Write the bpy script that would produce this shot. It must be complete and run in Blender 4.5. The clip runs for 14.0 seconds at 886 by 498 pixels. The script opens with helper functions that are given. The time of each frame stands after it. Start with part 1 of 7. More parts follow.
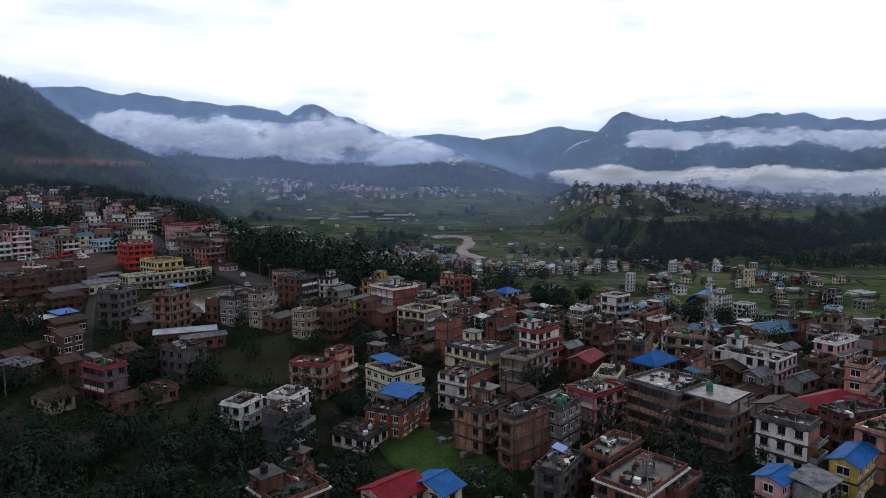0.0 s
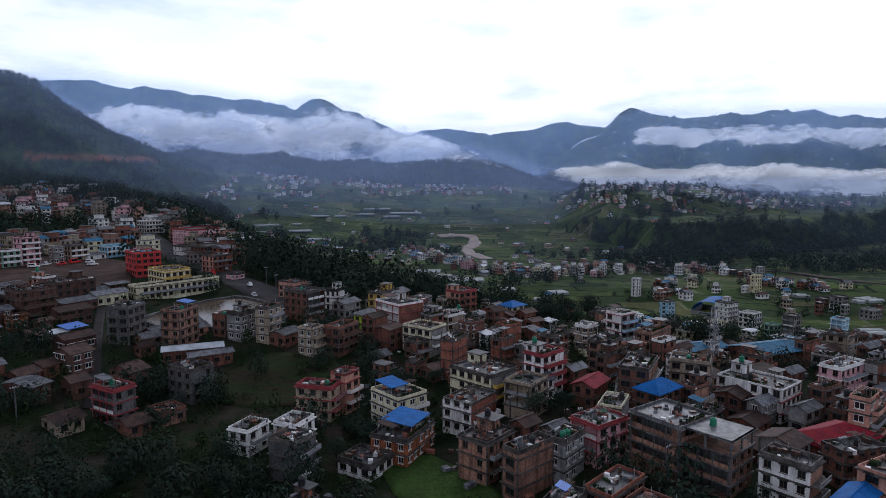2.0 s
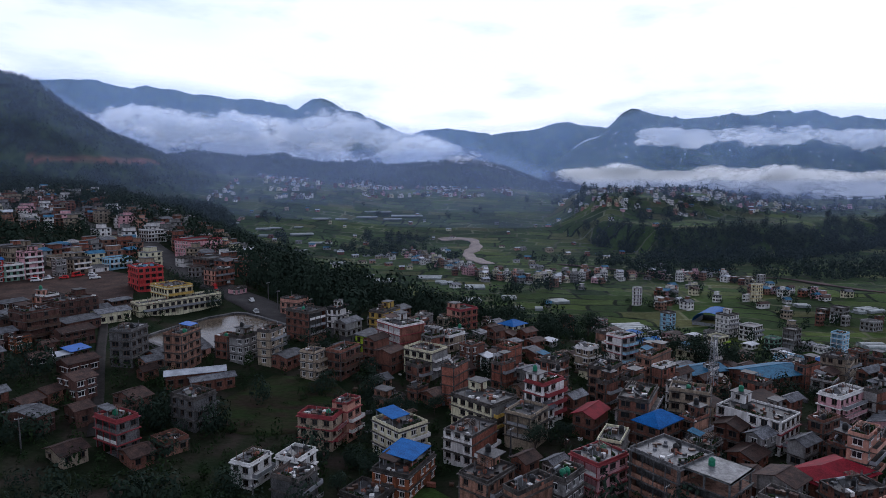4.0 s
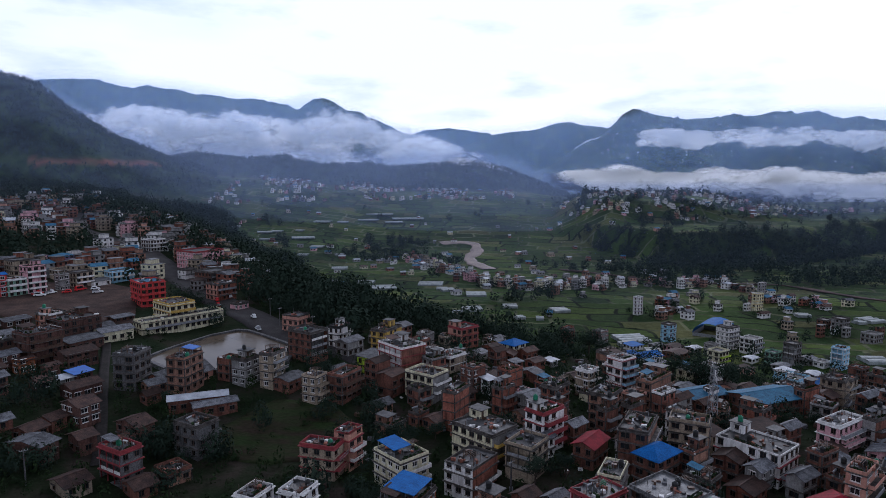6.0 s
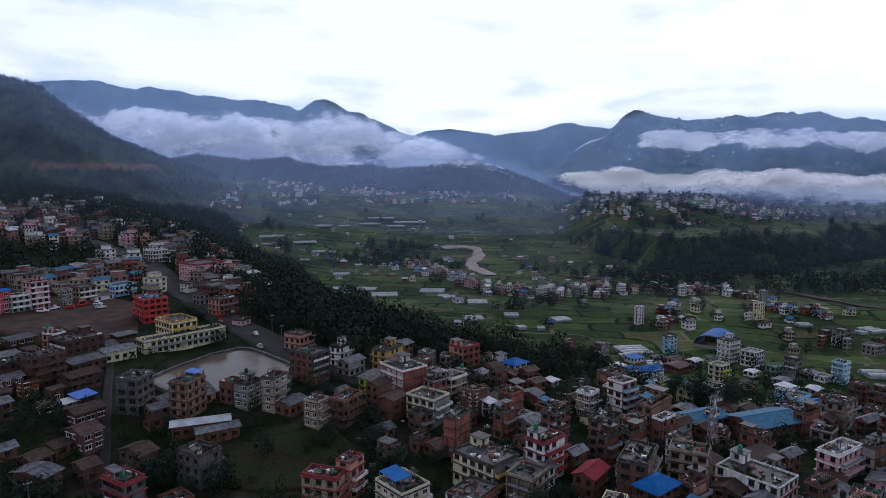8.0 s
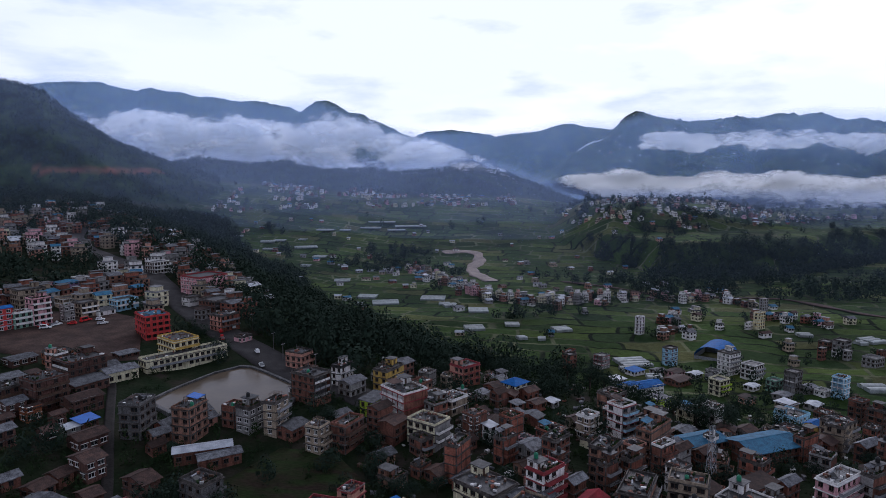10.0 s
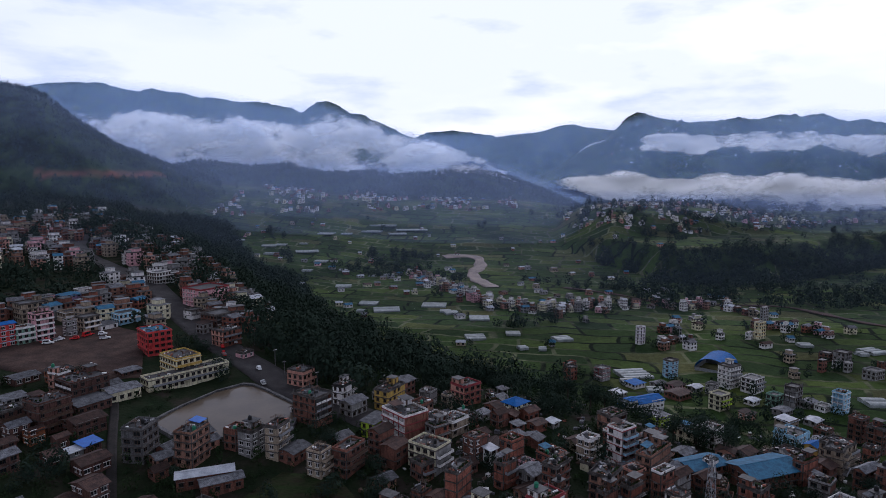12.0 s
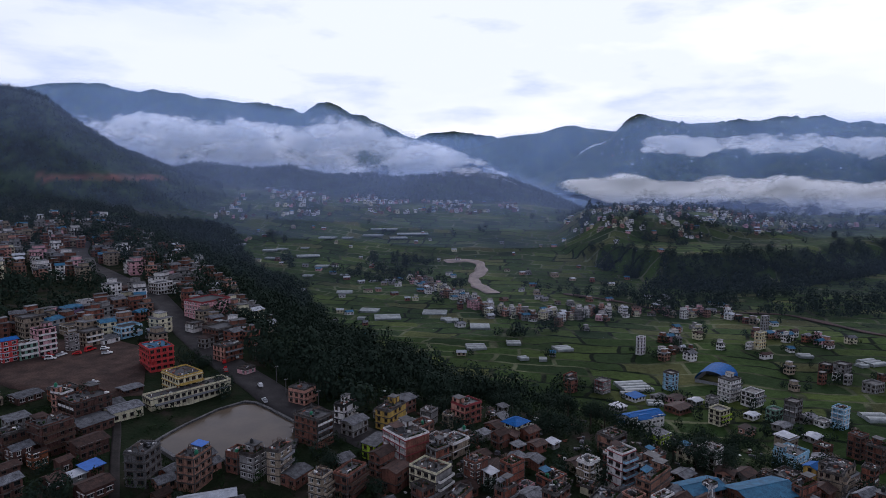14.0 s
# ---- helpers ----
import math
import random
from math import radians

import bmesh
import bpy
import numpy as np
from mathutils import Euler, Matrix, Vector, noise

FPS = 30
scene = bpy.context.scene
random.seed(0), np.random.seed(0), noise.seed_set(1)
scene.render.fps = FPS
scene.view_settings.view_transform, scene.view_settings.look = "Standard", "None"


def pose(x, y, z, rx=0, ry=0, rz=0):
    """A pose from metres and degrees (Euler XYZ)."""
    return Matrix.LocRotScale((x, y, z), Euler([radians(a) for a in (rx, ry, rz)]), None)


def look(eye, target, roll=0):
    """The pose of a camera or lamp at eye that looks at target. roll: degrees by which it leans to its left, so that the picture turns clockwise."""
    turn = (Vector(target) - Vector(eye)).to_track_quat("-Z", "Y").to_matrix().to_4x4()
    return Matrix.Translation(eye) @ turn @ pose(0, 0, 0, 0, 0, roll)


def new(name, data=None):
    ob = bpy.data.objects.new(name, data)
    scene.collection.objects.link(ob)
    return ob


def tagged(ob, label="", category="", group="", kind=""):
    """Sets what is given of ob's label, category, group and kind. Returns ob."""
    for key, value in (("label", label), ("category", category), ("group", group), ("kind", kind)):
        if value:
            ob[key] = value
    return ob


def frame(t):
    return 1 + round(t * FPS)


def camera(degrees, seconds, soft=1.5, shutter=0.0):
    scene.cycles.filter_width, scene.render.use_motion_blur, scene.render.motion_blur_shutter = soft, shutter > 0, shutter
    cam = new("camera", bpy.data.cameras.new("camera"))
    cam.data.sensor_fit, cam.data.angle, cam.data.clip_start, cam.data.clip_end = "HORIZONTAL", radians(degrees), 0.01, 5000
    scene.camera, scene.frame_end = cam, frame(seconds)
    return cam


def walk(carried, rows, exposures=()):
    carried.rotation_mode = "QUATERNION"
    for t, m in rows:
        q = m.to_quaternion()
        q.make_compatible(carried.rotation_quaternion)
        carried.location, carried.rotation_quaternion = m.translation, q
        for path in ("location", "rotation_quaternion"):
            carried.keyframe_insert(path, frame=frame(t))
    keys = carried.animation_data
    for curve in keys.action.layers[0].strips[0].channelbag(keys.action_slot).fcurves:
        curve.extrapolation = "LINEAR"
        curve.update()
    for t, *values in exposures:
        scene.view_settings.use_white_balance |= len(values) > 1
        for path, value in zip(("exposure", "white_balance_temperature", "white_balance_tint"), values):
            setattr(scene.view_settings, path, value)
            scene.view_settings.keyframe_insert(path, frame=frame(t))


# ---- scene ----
cam = camera(70, 14.0, soft=0.42)
walk(cam, [
    (0.0, look((0.00, -0.00, 100.00), (13.3, 994.7, -1.6), -0.39)),
    (0.3, look((-0.01, -0.09, 101.01), (5.8, 994.1, -6.7), -0.29)),
    (0.5, look((-0.00, -0.08, 101.77), (5.5, 994.0, -6.3), -0.26)),
    (1.0, look((0.03, -0.09, 103.61), (4.9, 993.9, -5.4), -0.19)),
    (1.5, look((0.05, -0.04, 105.54), (4.5, 993.9, -4.5), -0.12)),
    (2.0, look((0.07, 0.02, 107.50), (3.9, 993.9, -3.2), -0.06)),
    (2.5, look((0.09, 0.04, 109.47), (3.2, 993.8, -2.2), -0.03)),
    (3.0, look((0.09, 0.03, 111.44), (2.8, 993.7, -0.7), -0.00)),
    (5.5, look((0.03, -0.08, 121.71), (0.7, 993.4, 7.6), 0.12)),
    (6.0, look((0.05, -0.07, 123.75), (0.0, 993.3, 9.0), 0.13)),
    (6.5, look((0.08, -0.07, 125.78), (-0.6, 993.3, 10.8), 0.13)),
    (7.0, look((0.11, -0.07, 127.79), (-1.1, 993.3, 12.6), 0.12)),
    (7.5, look((0.15, -0.07, 129.77), (-1.8, 993.3, 14.7), 0.10)),
    (8.0, look((0.19, -0.06, 131.81), (-2.3, 993.3, 16.5), 0.08)),
    (10.5, look((0.36, -0.15, 142.28), (-4.0, 993.1, 26.3), 0.04)),
    (11.0, look((0.37, -0.15, 144.36), (-4.3, 993.1, 28.0), 0.06)),
    (11.5, look((0.38, -0.13, 146.44), (-5.1, 993.1, 30.0), 0.08)),
    (12.0, look((0.37, -0.14, 148.54), (-5.5, 993.0, 32.0), 0.08)),
    (12.5, look((0.36, -0.15, 150.65), (-5.7, 993.0, 34.0), 0.09)),
    (13.0, look((0.32, -0.18, 152.78), (-6.2, 993.0, 36.1), 0.10)),
    (13.5, look((0.29, -0.21, 154.89), (-6.6, 992.9, 38.0), 0.11)),
    (14.0, look((0.28, -0.24, 157.00), (-6.8, 992.9, 39.9), 0.15)),
], exposures=((0.0, 0.05, 6050, 14), (2.5, 0.05, 5650, 16), (7.0, 0.0, 5570, 18), (14.0, -0.15, 5680, 21)))
# ---- light: a bright overcast morning ----
world = bpy.data.worlds.new("morning_sky")
scene.world = world
world.use_nodes = True


def world_sky():
    nt = world.node_tree
    nt.nodes.clear()
    add = nt.nodes.new
    out, back = add("ShaderNodeOutputWorld"), add("ShaderNodeBackground")
    sky = add("ShaderNodeTexSky")
    sky.sky_type, sky.sun_disc = "NISHITA", False
    sky.sun_elevation, sky.sun_rotation = radians(23), radians(19)
    place, flat = add("ShaderNodeTexCoord"), add("ShaderNodeMapping")
    flat.inputs["Scale"].default_value = (1.0, 1.0, 3.6)
    noise_big, noise_fine = add("ShaderNodeTexNoise"), add("ShaderNodeTexNoise")
    for node, scale, detail in ((noise_big, 2.1, 7), (noise_fine, 6.5, 5)):
        node.inputs["Scale"].default_value, node.inputs["Detail"].default_value = scale, detail
        nt.links.new(place.outputs["Generated"], flat.inputs["Vector"])
        nt.links.new(flat.outputs["Vector"], node.inputs["Vector"])
    cover, grey = add("ShaderNodeValToRGB"), add("ShaderNodeValToRGB")
    cover.color_ramp.elements[0].position, cover.color_ramp.elements[1].position = 0.30, 0.50
    cover.color_ramp.elements[0].color = (0.72, 0.72, 0.72, 1)
    grey.color_ramp.elements[0].position, grey.color_ramp.elements[1].position = 0.30, 0.47
    grey.color_ramp.elements[0].color, grey.color_ramp.elements[1].color = (0.72, 0.79, 0.88, 1), (0.97, 1.0, 1.06, 1)
    dim = add("ShaderNodeVectorMath")
    dim.operation = "SCALE"
    dim.inputs["Scale"].default_value = 0.11
    mix = add("ShaderNodeMix")
    mix.data_type = "RGBA"
    link = nt.links.new
    link(noise_big.outputs["Fac"], cover.inputs["Fac"])
    link(noise_fine.outputs["Fac"], grey.inputs["Fac"])
    link(sky.outputs["Color"], dim.inputs[0])
    link(cover.outputs["Color"], mix.inputs["Factor"])
    link(dim.outputs["Vector"], mix.inputs["A"])
    link(grey.outputs["Color"], mix.inputs["B"])
    # brighter towards the veiled sun ahead, duller overhead and behind
    aim, toward, glow = add("ShaderNodeVectorMath"), add("ShaderNodeMapRange"), add("ShaderNodeVectorMath")
    aim.operation, glow.operation = "DOT_PRODUCT", "SCALE"
    aim.inputs[1].default_value = (0.30, 0.87, 0.39)
    link(place.outputs["Generated"], aim.inputs[0])
    link(aim.outputs["Value"], toward.inputs["Value"])
    for key, value in (("From Min", 0.15), ("From Max", 0.72), ("To Min", 0.72), ("To Max", 1.07)):
        toward.inputs[key].default_value = value
    toward.interpolation_type = "SMOOTHSTEP"
    # the unseen sky overhead is dimmed, so low light favours walls over roofs
    height, lid, both = add("ShaderNodeSeparateXYZ"), add("ShaderNodeMapRange"), add("ShaderNodeMath")
    link(place.outputs["Generated"], height.inputs["Vector"])
    link(height.outputs["Z"], lid.inputs["Value"])
    for key, value in (("From Min", 0.42), ("From Max", 0.95), ("To Min", 1.0), ("To Max", 0.42)):
        lid.inputs[key].default_value = value
    both.operation = "MULTIPLY"
    link(toward.outputs["Result"], both.inputs[0])
    link(lid.outputs["Result"], both.inputs[1])
    link(mix.outputs["Result"], glow.inputs[0])
    link(both.outputs["Value"], glow.inputs["Scale"])
    link(glow.outputs["Vector"], back.inputs["Color"])
    back.inputs["Strength"].default_value = 1.0
    link(back.outputs["Background"], out.inputs["Surface"])


world_sky()
sun = new("sun", bpy.data.lights.new("sun", "SUN"))
sun.data.energy, sun.data.angle, sun.data.color = 1.1, radians(25), (1.0, 0.95, 0.88)
sun.matrix_world = look((0, 0, 900), (-300, -870, 480))


# ---- materials ----
def material(name, colour, other=None, size=4.0, rough=0.85, bump=0.15, fine=0.6, stain=0.35, metal=0.0, vary=0.0, shine=0.25, axis=(1, 1, 1), streak=0.0):
    """A worn surface: colour runs into other in patches of the given size (metres), with a finer grain over it; vary: from thing to thing."""
    m = bpy.data.materials.new(name)
    m.use_nodes = True
    nt = m.node_tree
    add, link = nt.nodes.new, nt.links.new
    bsdf = nt.nodes["Principled BSDF"]
    other = other or tuple(c * 0.55 for c in colour)
    where, stretch = add("ShaderNodeNewGeometry"), add("ShaderNodeMapping")
    stretch.inputs["Scale"].default_value = axis
    link(where.outputs["Position"], stretch.inputs["Vector"])
    patch, grain, ramp = add("ShaderNodeTexNoise"), add("ShaderNodeTexNoise"), add("ShaderNodeValToRGB")
    patch.inputs["Scale"].default_value, patch.inputs["Detail"].default_value = 1 / size, 6
    grain.inputs["Scale"].default_value, grain.inputs["Detail"].default_value = 1 / fine, 4
    link(stretch.outputs["Vector"], patch.inputs["Vector"])
    link(stretch.outputs["Vector"], grain.inputs["Vector"])
    ramp.color_ramp.elements[0].position, ramp.color_ramp.elements[1].position = 0.36, 0.66
    ramp.color_ramp.elements[0].color, ramp.color_ramp.elements[1].color = (*colour, 1), (*other, 1)
    link(patch.outputs["Fac"], ramp.inputs["Fac"])
    dark = add("ShaderNodeMix")
    dark.data_type, dark.blend_type = "RGBA", "MULTIPLY"
    dark.inputs["Factor"].default_value = stain
    link(ramp.outputs["Color"], dark.inputs["A"])
    spread = add("ShaderNodeValToRGB")
    spread.color_ramp.elements[0].position, spread.color_ramp.elements[1].position = 0.38, 0.6
    spread.color_ramp.elements[0].color = (0.22, 0.21, 0.2, 1)
    link(grain.outputs["Fac"], spread.inputs["Fac"])
    link(spread.outputs["Color"], dark.inputs["B"])
    last = dark.outputs["Result"]
    if streak:
        fall, run, tone, wash = add("ShaderNodeMapping"), add("ShaderNodeTexNoise"), add("ShaderNodeValToRGB"), add("ShaderNodeMix")
        fall.inputs["Scale"].default_value = (1.3, 1.3, 0.16)
        run.inputs["Scale"].default_value, run.inputs["Detail"].default_value = 1.0, 6
        link(where.outputs["Position"], fall.inputs["Vector"])
        link(fall.outputs["Vector"], run.inputs["Vector"])
        link(run.outputs["Fac"], tone.inputs["Fac"])
        tone.color_ramp.elements[0].position, tone.color_ramp.elements[1].position = 0.36, 0.50
        tone.color_ramp.elements[0].color = (0.20, 0.18, 0.16, 1)
        wash.data_type, wash.blend_type = "RGBA", "MULTIPLY"
        wash.inputs["Factor"].default_value = streak
        link(last, wash.inputs["A"])
        link(tone.outputs["Color"], wash.inputs["B"])
        last = wash.outputs["Result"]
    if vary:
        info, hue, span = add("ShaderNodeObjectInfo"), add("ShaderNodeHueSaturation"), add("ShaderNodeMapRange")
        span.inputs["To Min"].default_value, span.inputs["To Max"].default_value = 1 - vary, 1 + vary
        link(info.outputs["Random"], span.inputs["Value"])
        link(span.outputs["Result"], hue.inputs["Value"])
        link(last, hue.inputs["Color"])
        last = hue.outputs["Color"]
    link(last, bsdf.inputs["Base Color"])
    lift = add("ShaderNodeBump")
    lift.inputs["Strength"].default_value, lift.inputs["Distance"].default_value = bump, fine * 0.4
    link(grain.outputs["Fac"], lift.inputs["Height"])
    link(lift.outputs["Normal"], bsdf.inputs["Normal"])
    bsdf.inputs["Roughness"].default_value, bsdf.inputs["Metallic"].default_value = rough, metal
    bsdf.inputs["Specular IOR Level"].default_value = shine
    return m


def brick_material(name, colour, other, mortar=(0.3, 0.27, 0.25)):
    """Fired brick in courses, with weather streaks over it."""
    m = material(name, colour, other, 3.0, 0.9, 0.2, 0.5, 0.4, vary=0.22, streak=0.6)
    nt = m.node_tree
    add, link = nt.nodes.new, nt.links.new
    bsdf = nt.nodes["Principled BSDF"]
    at, cut, turn, join = add("ShaderNodeTexCoord"), add("ShaderNodeSeparateXYZ"), add("ShaderNodeMath"), add("ShaderNodeCombineXYZ")
    link(at.outputs["Object"], cut.inputs["Vector"])
    link(cut.outputs["X"], turn.inputs[0])
    link(cut.outputs["Y"], turn.inputs[1])
    link(turn.outputs["Value"], join.inputs["X"])
    link(cut.outputs["Z"], join.inputs["Y"])
    brick, mix = add("ShaderNodeTexBrick"), add("ShaderNodeMix")
    for key, value in (("Scale", 1.0), ("Brick Width", 0.48), ("Row Height", 0.16), ("Mortar Size", 0.014), ("Mortar Smooth", 0.3)):
        brick.inputs[key].default_value = value
    brick.inputs["Color1"].default_value, brick.inputs["Color2"].default_value, brick.inputs["Mortar"].default_value = (1, 1, 1, 1), (0.7, 0.66, 0.62, 1), (*[c * 3 for c in mortar], 1)
    link(join.outputs["Vector"], brick.inputs["Vector"])
    mix.data_type, mix.blend_type = "RGBA", "MULTIPLY"
    mix.inputs["Factor"].default_value = 0.75
    old = bsdf.inputs["Base Color"].links[0].from_socket
    link(old, mix.inputs["A"])
    link(brick.outputs["Color"], mix.inputs["B"])
    link(mix.outputs["Result"], bsdf.inputs["Base Color"])
    return m


BRICK = [brick_material("brick_red", (0.37, 0.140, 0.095), (0.21, 0.084, 0.060)), brick_material("brick_brown", (0.26, 0.112, 0.080), (0.15, 0.070, 0.052)), brick_material("brick_pale", (0.40, 0.22, 0.155), (0.25, 0.135, 0.10))]
# Old brick, darkened too: the left quarter's dimness is put in its colour
BRICK_OLD_DIM = brick_material("brick_old_dim", (0.17, 0.084, 0.066), (0.095, 0.052, 0.044), (0.2, 0.18, 0.17))
BRICK_ORANGE = brick_material("brick_orange", (0.38, 0.13, 0.055), (0.27, 0.09, 0.045))
CONCRETE = material("concrete_wet", (0.16, 0.155, 0.155), (0.08, 0.08, 0.083), 3.5, 0.75, 0.25, 0.35, 0.6, vary=0.2, streak=0.6)
SLAB = material("concrete_slab", (0.13, 0.115, 0.105), (0.035, 0.03, 0.028), 1.6, 0.8, 0.25, 0.3, 0.6, vary=0.3)
ROOFTOP = material("rooftop_screed", (0.066, 0.064, 0.066), (0.020, 0.020, 0.022), 1.8, 0.65, 0.2, 0.4, 0.6, vary=0.35)
PALE_ROOF = material("rooftop_pale", (0.21, 0.21, 0.215), (0.075, 0.075, 0.078), 1.8, 0.6, 0.2, 0.4, 0.5)
WHITE = material("wall_white", (0.82, 0.80, 0.78), (0.64, 0.61, 0.59), 2.6, 0.8, 0.1, 0.4, 0.2, streak=0.4)
CREAM = material("wall_cream", (0.74, 0.69, 0.48), (0.54, 0.49, 0.34), 2.6, 0.8, 0.1, 0.4, 0.22, streak=0.45)
YELLOW = material("wall_yellow", (0.60, 0.40, 0.09), (0.42, 0.28, 0.08), 2.6, 0.8, 0.1, 0.4, 0.22, streak=0.45)
LIME = material("wall_lime", (0.42, 0.60, 0.03), (0.30, 0.42, 0.04), 2.6, 0.8, 0.1, 0.4, 0.22, streak=0.45)
PINK = material("wall_pink", (0.74, 0.42, 0.45), (0.56, 0.31, 0.33), 2.6, 0.8, 0.1, 0.4, 0.22, streak=0.45)
SALMON = material("wall_salmon", (0.58, 0.30, 0.22), (0.42, 0.21, 0.16), 2.6, 0.8, 0.1, 0.4, 0.22, streak=0.45)
RED_WALL = material("wall_red", (0.55, 0.055, 0.05), (0.42, 0.045, 0.045), 3.0, 0.7, 0.1, 0.4, 0.22, streak=0.45)
MAROON = material("paint_maroon", (0.28, 0.045, 0.05), (0.2, 0.035, 0.04), 2.0, 0.7, 0.1, 0.4, 0.3)
SKY_BLUE = material("wall_sky_blue", (0.36, 0.60, 0.76), (0.26, 0.46, 0.60), 2.6, 0.8, 0.1, 0.4, 0.22, streak=0.45)
GREEN_WALL = material("wall_green", (0.25, 0.42, 0.32), (0.17, 0.30, 0.23), 2.6, 0.8, 0.1, 0.4, 0.22, streak=0.45)
PURPLE = material("wall_purple", (0.30, 0.20, 0.34), (0.22, 0.15, 0.25), 2.6, 0.8, 0.1, 0.4, 0.22, streak=0.45)
GREY_WALL = material("wall_grey", (0.33, 0.32, 0.31), (0.20, 0.195, 0.19), 2.6, 0.85, 0.15, 0.4, 0.4, vary=0.2, streak=0.45)
DUN = material("wall_dun", (0.42, 0.34, 0.25), (0.28, 0.22, 0.16), 2.6, 0.85, 0.15, 0.4, 0.4, vary=0.2, streak=0.45)
BLUE_TIN = material("tin_blue", (0.018, 0.13, 0.40), (0.014, 0.09, 0.28), 2.0, 0.7, 0.1, 0.3, 0.4, shine=0.06)
TEAL_TIN = material("tin_faded_blue", (0.05, 0.17, 0.28), (0.035, 0.10, 0.17), 2.0, 0.7, 0.1, 0.3, 0.45, shine=0.06)
RED_TIN = material("tin_red", (0.26, 0.018, 0.03), (0.16, 0.014, 0.022), 2.0, 0.7, 0.1, 0.3, 0.4, shine=0.06)
GREY_TIN = material("tin_grey", (0.17, 0.175, 0.19), (0.065, 0.065, 0.072), 1.6, 0.7, 0.15, 0.3, 0.55, vary=0.4, shine=0.1)
PALE_TIN = material("tin_pale", (0.46, 0.48, 0.52), (0.28, 0.30, 0.33), 2.5, 0.6, 0.1, 0.3, 0.25)
RUST_TIN = material("tin_rust", (0.085, 0.05, 0.04), (0.04, 0.028, 0.026), 1.6, 0.75, 0.15, 0.3, 0.5, vary=0.4, shine=0.08)
PLASTIC_SHEET = material("plastic_sheeting", (0.30, 0.33, 0.32), (0.18, 0.20, 0.20), 3.0, 0.6, 0.1, 0.5, 0.3, vary=0.2)
TIMBER = material("window_timber", (0.10, 0.055, 0.035), (0.06, 0.035, 0.025), 1.0, 0.6, 0.1, 0.2, 0.3)
TRIM_WHITE = material("trim_white", (0.80, 0.78, 0.76), (0.58, 0.56, 0.54), 1.5, 0.7, 0.1, 0.3, 0.3)
GLASS = material("window_glass_dark", (0.022, 0.026, 0.03), (0.012, 0.014, 0.016), 2.0, 0.12, 0.0, 0.4, 0.2, shine=0.5)
TANK_BLACK = material("tank_black", (0.015, 0.015, 0.016), (0.03, 0.03, 0.03), 1.0, 0.45, 0.05, 0.2, 0.2)
TANK_GREEN = material("tank_green", (0.03, 0.22, 0.12), (0.025, 0.16, 0.09), 1.0, 0.45, 0.05, 0.2, 0.2)
TANK_BLUE = material("tarp_blue", (0.03, 0.14, 0.48), (0.03, 0.10, 0.36), 1.0, 0.5, 0.1, 0.2, 0.2)
STEEL = material("steel_grey", (0.30, 0.31, 0.33), (0.2, 0.2, 0.21), 1.0, 0.6, 0.05, 0.2, 0.2, metal=0.2)
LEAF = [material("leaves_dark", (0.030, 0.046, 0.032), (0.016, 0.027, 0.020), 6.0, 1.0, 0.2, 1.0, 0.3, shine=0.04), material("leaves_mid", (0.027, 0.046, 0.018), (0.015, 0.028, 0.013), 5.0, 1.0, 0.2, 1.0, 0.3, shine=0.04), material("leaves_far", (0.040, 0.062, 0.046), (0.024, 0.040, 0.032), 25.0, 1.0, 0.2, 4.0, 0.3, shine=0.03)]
BARK = material("bark", (0.06, 0.045, 0.035), (0.035, 0.028, 0.022), 0.8, 0.95, 0.4, 0.2, 0.4)
MUD = material("lane_mud", (0.034, 0.030, 0.028), (0.020, 0.018, 0.017), 4.0, 0.85, 0.2, 0.5, 0.4, shine=0.08)
ASPHALT = material("asphalt_wet", (0.052, 0.047, 0.047), (0.03, 0.027, 0.027), 6.0, 0.8, 0.15, 0.5, 0.4, shine=0.12)
DIRT = material("packed_dirt", (0.085, 0.055, 0.045), (0.045, 0.032, 0.028), 7.0, 0.9, 0.3, 0.8, 0.4, shine=0.05)
SAND = material("river_silt", (0.30, 0.24, 0.21), (0.19, 0.155, 0.14), 14.0, 0.8, 0.1, 1.5, 0.3, shine=0.1)
POND = material("pond_water", (0.10, 0.075, 0.052), (0.075, 0.058, 0.042), 12.0, 0.12, 0.03, 1.5, 0.1, shine=0.06)
GRASS = material("grass_bank", (0.045, 0.085, 0.02), (0.03, 0.05, 0.015), 5.0, 1.0, 0.4, 0.7, 0.4, shine=0.04)
TERRACE = material("weedy_terraces", (0.026, 0.042, 0.015), (0.036, 0.026, 0.020), 5.0, 1.0, 0.4, 0.7, 0.4, shine=0.04, axis=(0.5, 1.6, 1))
CAR_WHITE = material("car_paint_white", (0.7, 0.7, 0.7), (0.6, 0.6, 0.6), 1.0, 0.3, 0.0, 0.3, 0.1)
CAR_RED = material("car_paint_red", (0.5, 0.02, 0.02), (0.4, 0.02, 0.02), 1.0, 0.3, 0.0, 0.3, 0.1)
RUBBER = material("rubber_black", (0.015, 0.015, 0.015), (0.02, 0.02, 0.02), 1.0, 0.8, 0.0, 0.3, 0.1)


